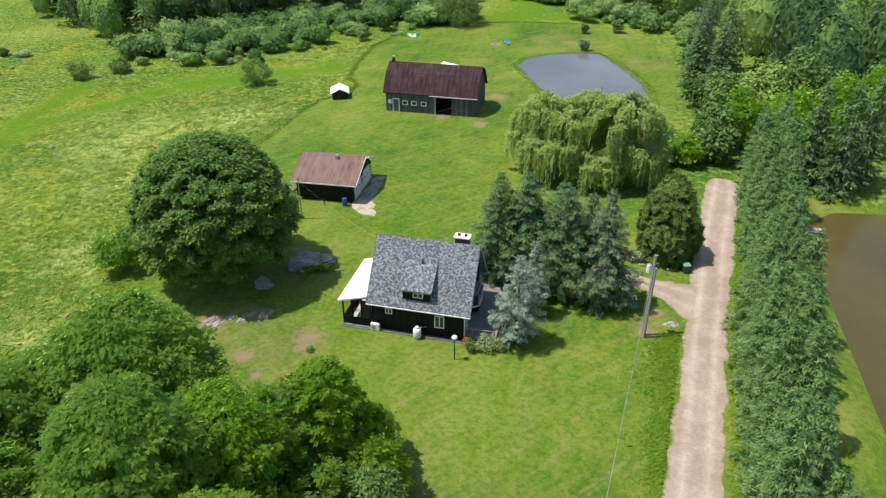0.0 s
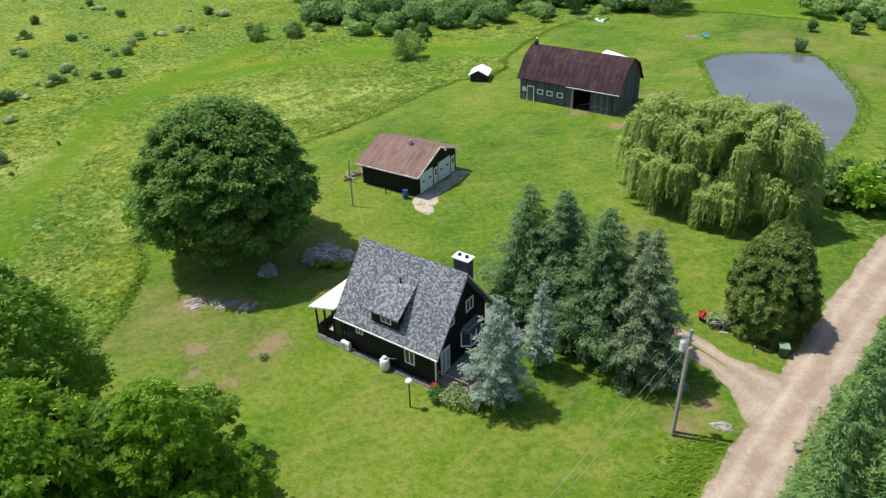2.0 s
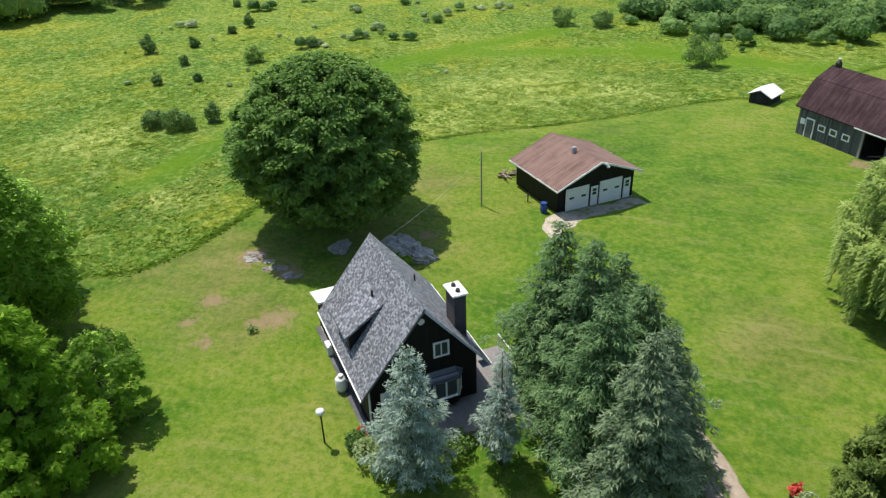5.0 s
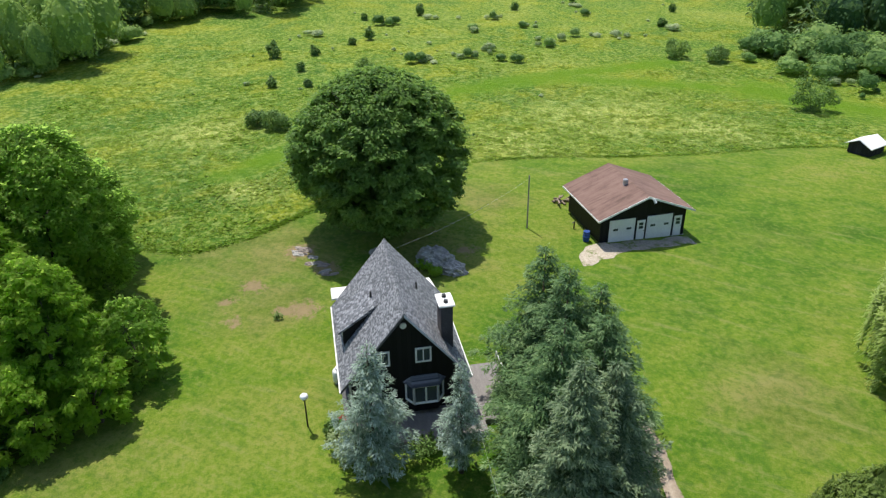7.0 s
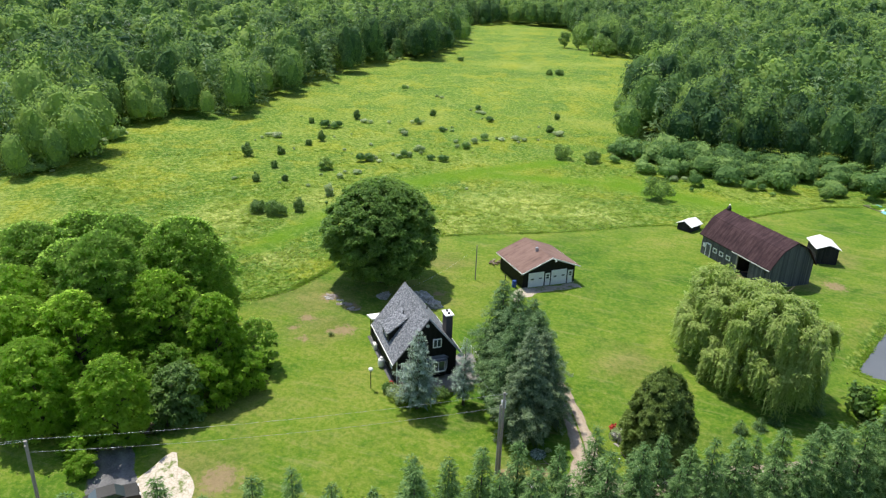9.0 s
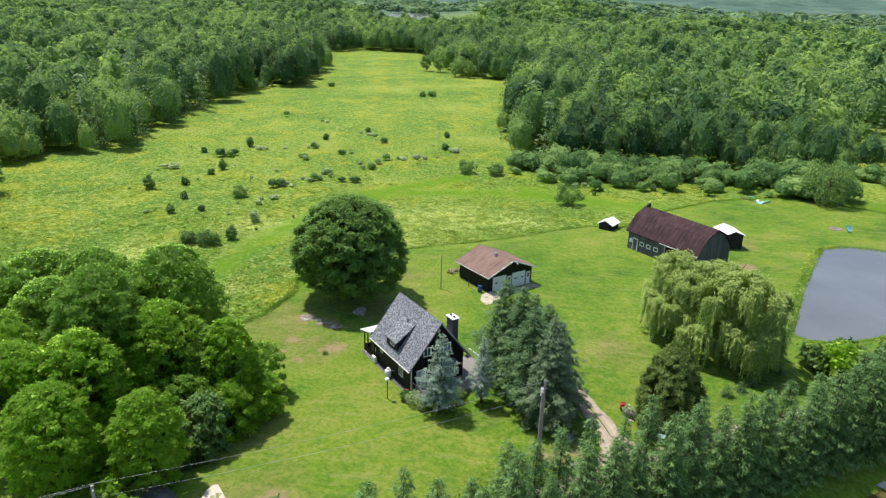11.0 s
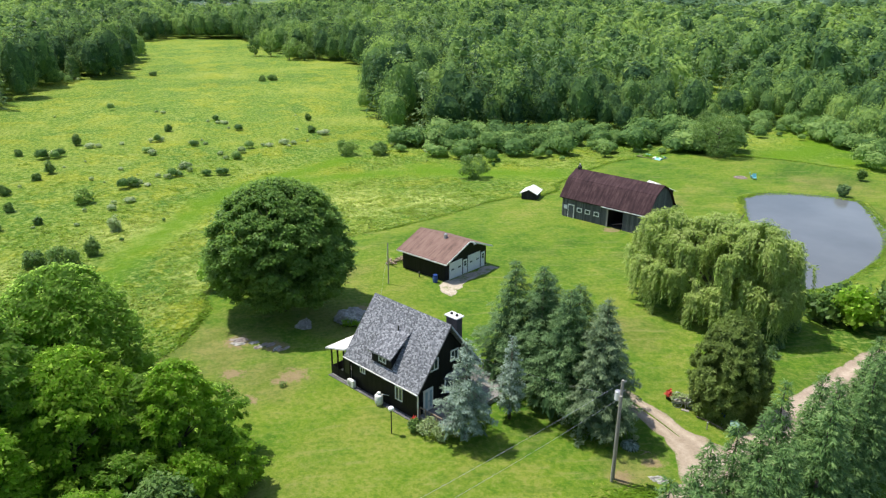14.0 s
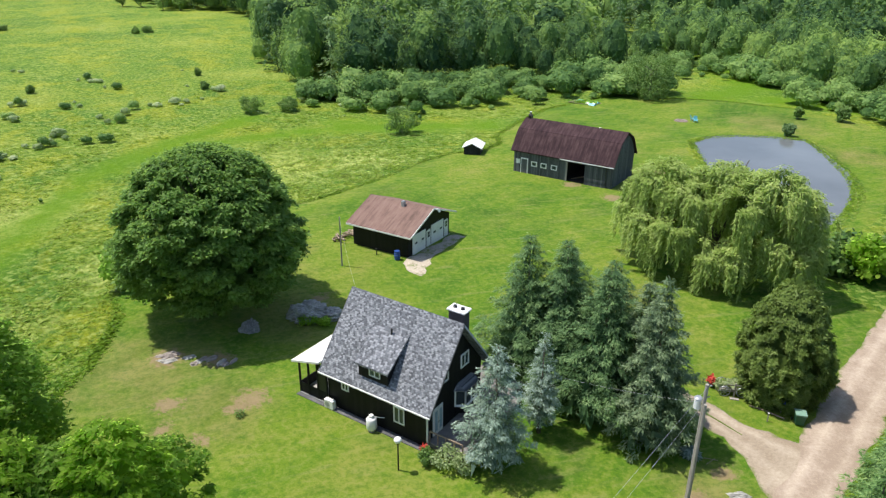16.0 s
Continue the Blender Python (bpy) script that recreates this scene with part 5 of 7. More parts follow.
hut("garden_shed", pose(-32.9, 62.3, -1.62, 0, 0, 22), 2.7, 3.2, 1.6, 2.25, SHED_BOARD, WHITE_ROOF, "small dark plank shed with a white metal roof", "shed")
hut("open_shed", pose(-15.2, 75.6, -1.6, 0, 0, 62), 3.4, 4.6, 3.0, 3.65, SHED_BOARD, WHITE_ROOF, "dark shed with a white roof behind the barn", "shed", True)


# ---- poles and wires ----
def build_utility_pole():
    z = ground_at(20.15, 2.05)
    t = thing("utility_pole", pose(20.15, 2.05, z), "grey wooden utility pole with a white transformer", "utility pole")
    top = 8.1 - z
    part("pole", tube(bmesh.new(), (0, 0, -0.3), (0, 0, top), 0.145, 0.105, 14), POLE_WOOD, t)
    part("stub_pole", tube(bmesh.new(), (0.10, -0.32, -0.3), (0.16, -0.37, top - 1.1), 0.13, 0.10, 12), POLE_WOOD, t, "second shorter grey pole")
    tr = part("transformer", tube(bmesh.new(), (-0.38, 0.16, top - 1.85), (-0.38, 0.16, top - 1.15), 0.22, 0.22, 18), WHITE, t, "pale grey transformer can")
    part("lid", tube(bmesh.new(), (-0.38, 0.16, top - 1.15), (-0.38, 0.16, top - 1.08), 0.24, 0.16, 18), GREY_METAL, tr)
    for k, h in enumerate((top - 0.15, top - 0.9)):
        part("insulator", tube(bmesh.new(), (0.08, 0.06, h), (0.22, 0.1, h + 0.12), 0.035, 0.05, 8), GREY_METAL, t)
    # next pole to the south
    s = thing("utility_pole", pose(16.3, -36.2, ground_at(16.3, -36.2)), "grey wooden utility pole on the lawn edge", "utility pole")
    part("pole", tube(bmesh.new(), (0, 0, -0.3), (0, 0, 8.6), 0.16, 0.12, 14), POLE_WOOD, s)
    part("crossarm", box(-0.4, 0.4, -0.05, 0.05, 8.25, 8.36), POLE_WOOD, s)
    g = thing("utility_pole", pose(-19.5, 15.1, ground_at(-19.5, 15.1)), "thin grey wooden pole beside the garage", "utility pole")
    part("pole", tube(bmesh.new(), (0, 0, -0.3), (0, 0, 5.4), 0.08, 0.06, 10), POLE_WOOD, g)


build_utility_pole()


def wire(a, b, sag, thick=0.008):
    cu = bpy.data.curves.new("overhead_wire", "CURVE")
    cu.dimensions, cu.bevel_depth, cu.bevel_resolution = "3D", thick, 1
    sp = cu.splines.new("POLY")
    a, b, n = Vector(a), Vector(b), 16
    sp.points.add(n)
    for i in range(n + 1):
        f = i / n
        q = a.lerp(b, f)
        sp.points[i].co = (q.x, q.y, q.z - sag * 4 * f * (1 - f), 1)
    cu.materials.append(GREY_METAL)
    dg = new("overhead_wire", cu)
    mesh = bpy.data.meshes.new_from_object(dg)
    bpy.data.objects.remove(dg)
    mesh.name = "overhead_wire"
    ob = new("overhead_wire", mesh)
    return tagged(ob, "thin pale overhead wire between poles", "wire", "overhead wires")


wire((20.2, 1.95, 8.0), (16.3, -36.2, 8.4), 0.5)
wire((20.0, 1.85, 6.5), (16.3, -36.2, 7.2), 0.6)
wire((16.3, -36.2, 8.4), (11, -85, 8.4), 0.6)
wire((15.8, -36.2, 7.9), (10.6, -85, 7.9), 0.6)
wire((20.0, 2.15, 6.7), (4.9, 3.6, 3.7), 0.4, 0.005)
wire((-4.5, 0.4, 7.2), (-19.5, 15.1, 5.1), 0.5, 0.006)


# ---- rocks and yard things ----
def boulder(name, x, y, size, material, label, seed, category="rock", fine=5, turn=None, uneven=1.0):
    bm = bmesh.new()
    bmesh.ops.create_icosphere(bm, subdivisions=fine, radius=1)
    for v in bm.verts:
        ridge = noise.noise(Vector((v.co.x * 1.6 + seed, v.co.y * 7, v.co.z * 5))) * 0.13 + noise.noise(v.co * 15 + Vector((seed, 0, 0))) * 0.04
        n = ridge + noise.noise(v.co * 1.3 + Vector((seed * 3.1, 0, 0))) * 0.42 * uneven + noise.noise(v.co * 3.4 + Vector((0, seed, 0))) * 0.2 + noise.noise(v.co * 8 + Vector((0, 0, seed))) * 0.07
        v.co *= 1 + n
        v.co = Vector((v.co.x * size[0], v.co.y * size[1], max(v.co.z, -0.35) * size[2]))
    ob = part(name, bm, material, None)
    ob.matrix_basis = pose(x, y, ground_at(x, y) - 0.02, 0, 0, seed * 47 if turn is None else turn)
    return tagged(ob, label, category)


boulder("boulder", -14.75, 5.35, (1.95, 1.45, 1.35), ROCK, "large rounded grey boulder on the lawn", 1, turn=35, uneven=0.3)
boulder("boulder", -13.1, 6.5, (1.35, 1.05, 0.75), ROCK, "low broken grey rock beside the boulder", 2, turn=40, uneven=0.6)
boulder("boulder", -17.6, 0.9, (1.2, 0.85, 0.5), ROCK, "dark mossy rock mound in the maple shade", 3)
rocks = random.Random(4)
for k, (cx, cy, n, spread) in enumerate(((-18.9, -6.0, 11, 1.5), (-16.4, -4.9, 5, 0.9), (-14.9, -3.8, 3, 0.5))):
    for i in range(n):
        along, off = rocks.uniform(-spread, spread), rocks.uniform(-0.55, 0.55)
        boulder("rock_outcrop", cx + along * 0.85 - off * 0.4, cy + along * 0.35 + off, (rocks.uniform(0.25, 0.62), rocks.uniform(0.16, 0.34), rocks.uniform(0.10, 0.26)), PINK_ROCK if i % 3 else ROCK, "jagged pinkish grey rock breaking through the grass", 5 + k * 0.5 + i * 0.013, "rock", 3)
boulder("boulder", 22.8, 4.4, (0.7, 0.4, 0.3), ROCK, "pale low stone near the driveway", 12)


def build_bin():
    t = thing("waste_bin", pose(24.4, 14.4, ground_at(24.4, 14.4), 0, 0, 20), "green waste bin standing by the gravel road", "bin")
    bm = box(-0.34, 0.34, -0.4, 0.4, 0.1, 0.9)
    for v in bm.verts:
        if v.co.z < 0.5:
            v.co.x *= 0.8
            v.co.y *= 0.8
    part("body", bm, GREEN_PLASTIC, t)
    part("lid", prism(bmesh.new(), [(-0.44, 0.9), (0.44, 0.9), (0.44, 0.95), (0.1, 1.04), (-0.44, 0.99)], 0, -0.38, 0.38), surface("pale_green_lid", (0.14, 0.26, 0.20), (0.22, 0.34, 0.27)), t, "pale green lid")
    for x in (-0.4, 0.4):
        part("wheel", tube(bmesh.new(), (x - 0.04, 0.35, 0.12), (x + 0.04, 0.35, 0.12), 0.12, 0.12, 14), BLACK_METAL, t)


build_bin()


def flower_tub(x, y, r, tub, bloom, label, seed):
    t = thing("flower_tub", pose(x, y, ground_at(x, y)), label, "planter")
    part("tub", tube(bmesh.new(), (0, 0, 0), (0, 0, 0.45), r * 0.8, r, 16), tub, t)
    rng = np.random.default_rng(seed)
    v, tint = leafy_crown(rng, r * 1.25, 0.4, 0.5 + r * 1.4, 0.3, 0.8, 14, 320, 0.12, small=0.3, large=0.5)
    link("plant", fast_mesh("plant", v, 3, tint), bloom, t)


flower_tub(17.85, 15.5, 0.26, BLACK_METAL, RED, "tub of red flowers on the lawn", 3)
flower_tub(18.5, 15.4, 0.3, CONCRETE, PALE_SHRUB, "stone tub of silvery plants on the lawn", 6)
flower_tub(20.5, 15.9, 0.28, POLE_WOOD, SHRUB, "wooden tub of green plants by the wagon", 7)


def build_wagon():
    t = thing("garden_wagon", pose(19.4, 15.6, ground_at(19.4, 15.6), 0, 0, 25), "old grey farm wagon planted with silvery greenery", "wagon")
    part("bed", box(-0.9, 0.9, -0.5, 0.5, 0.36, 0.44), POLE_WOOD, t)
    for y in (-0.5, 0.5):
        part("side", box(-0.9, 0.9, y - 0.03, y + 0.03, 0.44, 0.56), POLE_WOOD, t)
    for x in (-0.65, 0.65):
        for y in (-0.62, 0.62):
            bm = bmesh.new()
            tor = [(math.cos(k * math.tau / 20) * 0.42, math.sin(k * math.tau / 20) * 0.42) for k in range(20)]
            for k in range(20):
                (a, b), (c, d) = tor[k], tor[(k + 1) % 20]
                tube(bm, (x + a, y, 0.44 + b), (x + c, y, 0.44 + d), 0.035, 0.035, 6)
            for k in range(4):
                a = k * math.pi / 4
                tube(bm, (x + math.cos(a) * 0.42, y, 0.44 + math.sin(a) * 0.42), (x - math.cos(a) * 0.42, y, 0.44 - math.sin(a) * 0.42), 0.02, 0.02, 5)
            part("wheel", bm, GREY_METAL, t, "spoked iron wheel")
    part("shaft", tube(bmesh.new(), (0.9, 0, 0.5), (2.1, 0.2, 0.12), 0.03, 0.03, 8), POLE_WOOD, t)
    v = broadleaf(np.random.default_rng(8), 0.7, 0.6, 0.5, 8, 700, 0.15, ragged=0.1)
    link("plant", fast_mesh("plant", v, 4), PALE_SHRUB, t, "silvery green plant")


build_wagon()


def build_cross_post():
    t = thing("cross_post", pose(19.75, 15.0, ground_at(19.75, 15.0), 0, 0, 20), "weathered wooden post with a crossbar beside the planted wagon", "post")
    part("post", box(-0.05, 0.05, -0.05, 0.05, -0.2, 1.25, bevel=0.012), POLE_WOOD, t)
    part("crossbar", box(-0.62, 0.4, -0.09, -0.05, 1.08, 1.17, bevel=0.012), POLE_WOOD, t)
    part("foot_board", box(-0.3, 0.35, -0.35, -0.05, 0.0, 0.06, bevel=0.01), POLE_WOOD, t)


build_cross_post()


def build_lounger(x, y, turn):
    t = thing("garden_chair", pose(x, y, ground_at(x, y), 0, 0, turn), "turquoise plastic garden chair on the grass", "chair")
    part("seat", box(-0.35, 0.35, -0.35, 0.35, 0.32, 0.38, bevel=0.01), TEAL, t)
    bm = box(-0.35, 0.35, -0.03, 0.03, 0, 0.8, bevel=0.01)
    bmesh.ops.transform(bm, matrix=pose(0, 0.36, 0.36, -18), verts=bm.verts)
    part("backrest", bm, TEAL, t)
    for sx in (-0.31, 0.31):
        for sy in (-0.3, 0.3):
            part("leg", box(sx - 0.04, sx + 0.04, sy - 0.04, sy + 0.04, 0, 0.33), TEAL, t)
        part("armrest", box(sx - 0.06, sx + 0.06, -0.36, 0.34, 0.56, 0.6), TEAL, t)


build_lounger(-10.3, 108.0, 30)
build_lounger(-11.2, 109.2, 120)
ASH = surface("ash", (0.12, 0.085, 0.06), (0.26, 0.20, 0.15), 6, 1.0, 0.95)
ring = thing("fire_ring", pose(-13.0, 107.6, ground_at(-13.0, 107.6)), "ring of stones round a fire pit", "fire pit")
for k in range(12):
    a = k * math.tau / 12
    bm = bmesh.new()
    bmesh.ops.create_icosphere(bm, subdivisions=2, radius=0.2, matrix=Matrix.Translation((0.9 * math.cos(a), 0.9 * math.sin(a), 0.08)) @ Matrix.Diagonal((1, 1.2, 0.7, 1)))
    part("stone", bm, PINK_ROCK, ring)


part("ash", tube(bmesh.new(), (0, 0, -0.1), (0, 0, 0.05), 1.5, 1.35, 20), ASH, ring, "bare trodden ash inside the stones")


def build_garden_bed():
    t = thing("garden_bed", pose(-35.3, 112.4, ground_at(-35.3, 112.4), 0, 0, -6), "vegetable bed covered with pale blue sheets", "garden bed")
    part("soil", box(-3.4, 3.4, -1.8, 1.8, -0.2, 0.08), surface("weedy_soil", (0.05, 0.06, 0.02), (0.13, 0.13, 0.05), spots=(0.08, 0.16, 0.03)), t)
    for x, y, w, d, m in ((1.2, 1.0, 2.6, 0.8, TEAL), (1.4, -0.3, 2.2, 0.7, WHITE), (-1.6, 0.5, 1.2, 1.0, TEAL), (2.3, -1.3, 1.4, 0.6, TEAL)):
        bm = bmesh.new()
        prism(bm, [(-d, 0.1), (-d * 0.6, 0.32), (0, 0.42), (d * 0.6, 0.3), (d, 0.1)], 0, -w / 2, w / 2)
        bmesh.ops.translate(bm, vec=(x, y, 0), verts=bm.verts)
        part("cover", bm, m, t)
    v = broadleaf(np.random.default_rng(21), 0.9, 0.5, 0.05, 8, 500, 0.18) * np.array([3.6, 1.9, 1])
    link("plants", fast_mesh("plants", v, 4), BRIGHT, t)


build_garden_bed()
dock = thing("dock", pose(38.8, 29.3, -1.55), "small pale wooden dock on the east pond", "dock")
for k in range(6):
    part("plank", box(-0.4 + k * 0.4, -0.04 + k * 0.4, -0.6, 0.6, 0.12, 0.18), CONCRETE, dock)
for x in (-0.2, 1.6):
    part("post", tube(bmesh.new(), (x, 0.5, -1.2), (x, 0.5, 0.3), 0.06, 0.06), BARE_WOOD, dock)


def build_log_edging():
    t = thing("log_edging", pose(22.2, 14.5, ground_at(22.2, 14.5), 0, 0, -4), "fallen grey log edging below the cedar", "log")
    part("log", tube(bmesh.new(), (-1.2, 0, 0.07), (0.1, 0.05, 0.08), 0.06, 0.07, 9), BARE_WOOD, t)
    part("log", tube(bmesh.new(), (0.2, 0.02, 0.07), (1.3, -0.1, 0.07), 0.06, 0.05, 9), BARE_WOOD, t)
    s = thing("garden_sign", pose(23.1, 15.0, ground_at(23.1, 15.0)), "small blue sign on a post below the cedar", "sign")
    part("post", tube(bmesh.new(), (0, 0, 0), (0, 0, 0.9), 0.03, 0.03, 8), POLE_WOOD, s)
    part("board", box(-0.2, 0.2, -0.03, 0.0, 0.7, 1.05), BLUE, s)
    k = thing("marker_stake", pose(22.5, 13.4, ground_at(22.5, 13.4)), "short pale marker stake beside the driveway", "stake")
    part("stake", box(-0.04, 0.04, -0.04, 0.04, 0, 0.7, bevel=0.01), POLE_WOOD, k)
    part("cap", box(-0.05, 0.05, -0.05, 0.05, 0.7, 0.73), WHITE, k)


build_log_edging()


def build_car():
    t = thing("car", pose(14.9, -31.2, ground_at(14.9, -31.2) + 0.05, 0, 0, 100), "dark parked car on the gravel patch", "car")
    part("body", prism(bmesh.new(), [(-2.15, 0.3), (2.15, 0.3), (2.2, 0.62), (2.05, 0.82), (1.0, 0.95), (-1.7, 0.98), (-2.15, 0.85)], 1, -0.86, 0.86), BLACK_METAL, t)
    part("cabin", prism(bmesh.new(), [(1.05, 0.94), (0.35, 1.42), (-1.1, 1.45), (-1.75, 0.96)], 1, -0.74, 0.74), GLASS, t, "dark car windows")
    part("roof", box(-1.1, 0.35, -0.72, 0.72, 1.42, 1.48, bevel=0.02), BLACK_METAL, t)
    for x in (-1.35, 1.35):
        for y in (-0.84, 0.84):
            w = part("wheel", tube(bmesh.new(), (x, y - 0.1, 0.31), (x, y + 0.1, 0.31), 0.31, 0.31, 18), DARK_INSIDE, t)
            part("rim", tube(bmesh.new(), (x, y - 0.11, 0.31), (x, y + 0.11, 0.31), 0.19, 0.19, 14), GREY_METAL, w)
    for y in (-0.62, 0.62):
        part("headlight", box(2.12, 2.19, y - 0.16, y + 0.16, 0.58, 0.74), WHITE, t)


build_car()


def build_hosta_bed():
    """Broad blue-green leaves in a low ring, with a pale seedling and loose stakes beside it."""
    rng = np.random.default_rng(61)
    x, y = 19.0, 6.6
    t = thing("hosta_plant", pose(x, y, ground_at(x, y)), "round clump of broad blue-green hosta leaves in the shade", "plant")
    n = 260
    a, f = rng.random(n) * 6.283, np.sqrt(rng.random(n))
    out = np.stack([np.cos(a), np.sin(a), 0 * a], 1)
    c = out * (0.62 * f)[:, None]
    c[:, 2] = 0.48 - 0.34 * f ** 2 + rng.normal(0, 0.03, n)
    v = shards(c, out * 0.5 + np.array([0, 0, 1.0]) + rng.normal(size=(n, 3)) * 0.25, out + np.array([0, 0, -0.35]), rng.uniform(0.22, 0.34, n), 0.2)
    link("leaves", fast_mesh("leaves", v, 3, np.repeat(rng.random(n), 3)), BLUE_SPRUCE, t, "blue-green leaves")
    part("soil", tube(bmesh.new(), (0, 0, -0.1), (0, 0, 0.06), 0.7, 0.62, 18), DARK_INSIDE, t, "dark soil mound")
    broad_tree("shrub", x - 0.1, y + 1.1, 0.55, 0.34, 0.0, 260, 0.11, PALE_SHRUB, "small pale yellow-green plant beside the hosta", 62, "shrub", limbs=0, lobes=5)
    for k, (dx, dy, turn) in enumerate(((1.35, 0.05, 70), (1.3, 0.3, 15))):
        ob = part("garden_stake", tube(bmesh.new(), (-0.45, 0, 0.03), (0.45, 0, 0.06), 0.025, 0.02, 6), BARE_WOOD, None)
        ob.matrix_basis = pose(x + dx, y + dy, ground_at(x + dx, y + dy), 0, 0, turn)
        tagged(ob, "bare wooden stake lying in the grass", "stake", "garden stakes")


def build_brush_pile():
    t = thing("brush_pile", pose(5.0, -29.3, ground_at(5.0, -29.3)), "heap of dry brown branches beside the grove", "brush pile")
    rng = random.Random(12)
    for k in range(70):
        a, f = rng.uniform(0, 6.28), rng.random() ** 0.7
        p = Vector((math.cos(a) * 1.7 * f, math.sin(a) * 1.3 * f, 0.1 + 0.9 * (1 - f) * rng.random()))
        b = rng.uniform(0, 6.28)
        d = Vector((math.cos(b), math.sin(b), rng.uniform(-0.15, 0.35))) * rng.uniform(0.4, 0.9)
        part("branch", tube(bmesh.new(), p - d, p + d, 0.045, 0.015, 5), BARE_WOOD, t)


build_brush_pile()


# ---- trees ----
def trunk_of(parent, height, radius, limbs, spread, seed, from_z=0.3):
    rng = random.Random(seed)
    bm = bmesh.new()
    pts = [Vector((rng.uniform(-0.12, 0.12) * k, rng.uniform(-0.12, 0.12) * k, height * k / 5 - (0.25 if k == 0 else 0))) for k in range(6)]
    for k in range(5):
        tube(bm, pts[k], pts[k + 1], radius * (1 - k / 5.6), radius * (1 - (k + 1) / 5.6), 9, False)
    tube(bm, (0, 0, -0.25), (0, 0, 0.5), radius * 1.45, radius, 9, False)
    part("trunk", bm, BARK, parent, smooth=True)
    for k in range(limbs):
        a, z = rng.uniform(0, 6.28), height * rng.uniform(from_z, 0.85)
        e = Vector((math.cos(a), math.sin(a), rng.uniform(0.5, 1.1))) * spread * rng.uniform(0.6, 1)
        bm = bmesh.new()
        tube(bm, (0, 0, z), e * 0.5 + Vector((0, 0, z - 0.1)), radius * 0.38, radius * 0.25, 7, False)
        tube(bm, e * 0.5 + Vector((0, 0, z - 0.1)), e + Vector((0, 0, z)), radius * 0.25, radius * 0.08, 7, False)
        part("limb", bm, BARK, parent, smooth=True)


def broad_tree(name, x, y, height, radius, base, leaves, leaf, material, label, seed, category="tree", group="", limbs=6, lobes=26, small=0.12, large=0.30):
    t = thing(name, pose(x, y, ground_at(x, y), 0, 0, seed * 61 % 360), label, category, group)
    rng = np.random.default_rng(seed)
    v = broadleaf(rng, radius, height - base, base, lobes, leaves, leaf, small, large)
    tint = np.repeat(np.clip(rng.normal(0.5, 0.16) + rng.normal(0, 0.1, len(v) // 4), 0, 1), 4)
    link("crown", fast_mesh("crown", v, 4, tint), material, t)
    if limbs:
        trunk_of(t, height * 0.7, 0.035 * height * 0.62, limbs, radius * 0.7, seed)
    else:
        for k in range(3):
            a = seed + k * 2.1
            part("stem", tube(bmesh.new(), (0.08 * math.cos(a), 0.08 * math.sin(a), -0.2), (0.3 * radius * math.cos(a), 0.3 * radius * math.sin(a), height * 0.6), 0.05, 0.02, 6), BARK, t)
    return t


def leafy_tree(name, x, y, height, radius, low, leaves, leaf, material, label, seed, group="", boughs=90, widest=0.34, skirt=0.8, flat=0.6, ragged=0.10, limbs=7, category="tree", small=0.13, large=0.25, inner=14):
    t = thing(name, pose(x, y, ground_at(x, y), 0, 0, seed * 61 % 360), label, category, group)
    v, tint = leafy_crown(np.random.default_rng(seed), radius, low, height, widest, skirt, boughs, leaves, leaf, flat, ragged, small, large, inner)
    link("crown", fast_mesh("crown", v, 3, tint), material, t)
    trunk_of(t, height * 0.72, 0.022 * height, limbs, radius * 0.75, seed, 0.2)
    return t


def needle_tree(name, x, y, height, radius, levels, branches, twigs, leaf, material, label, seed, group="", droop=0.25, sparse=0.04, taper=0.74, fill=400, foot=0.04, belly=0.0):
    t = thing(name, pose(x, y, ground_at(x, y), 0, 0, seed * 37 % 360), label, "tree", group)
    rng = np.random.default_rng(seed)
    v, tint = conifer(rng, height, radius, levels, branches, twigs, leaf, droop, sparse, taper, fill, foot, belly=belly)
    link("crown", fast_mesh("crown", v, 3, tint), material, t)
    bm = tube(bmesh.new(), (0, 0, -0.3), (0, 0, height * 0.96), 0.02 * height, 0.02, 9)
    part("trunk", bm, BARK, t, smooth=True)
    return t


leafy_tree("maple_tree", -22.4, 1.7, 15.2, 7.7, 2.7, 96000, 0.31, MAPLE, "huge dense round maple tree on the lawn edge", 11, boughs=560, widest=0.34, skirt=0.66, flat=0.5, ragged=0.05, limbs=8, small=0.06, large=0.12)
broad_tree("shrub", -33.2, 0.1, 5.0, 2.6, 0.2, 1800, 0.5, GROVE, "leafy shrub at the foot of the maple", 12, "shrub", limbs=0)

build_hosta_bed()

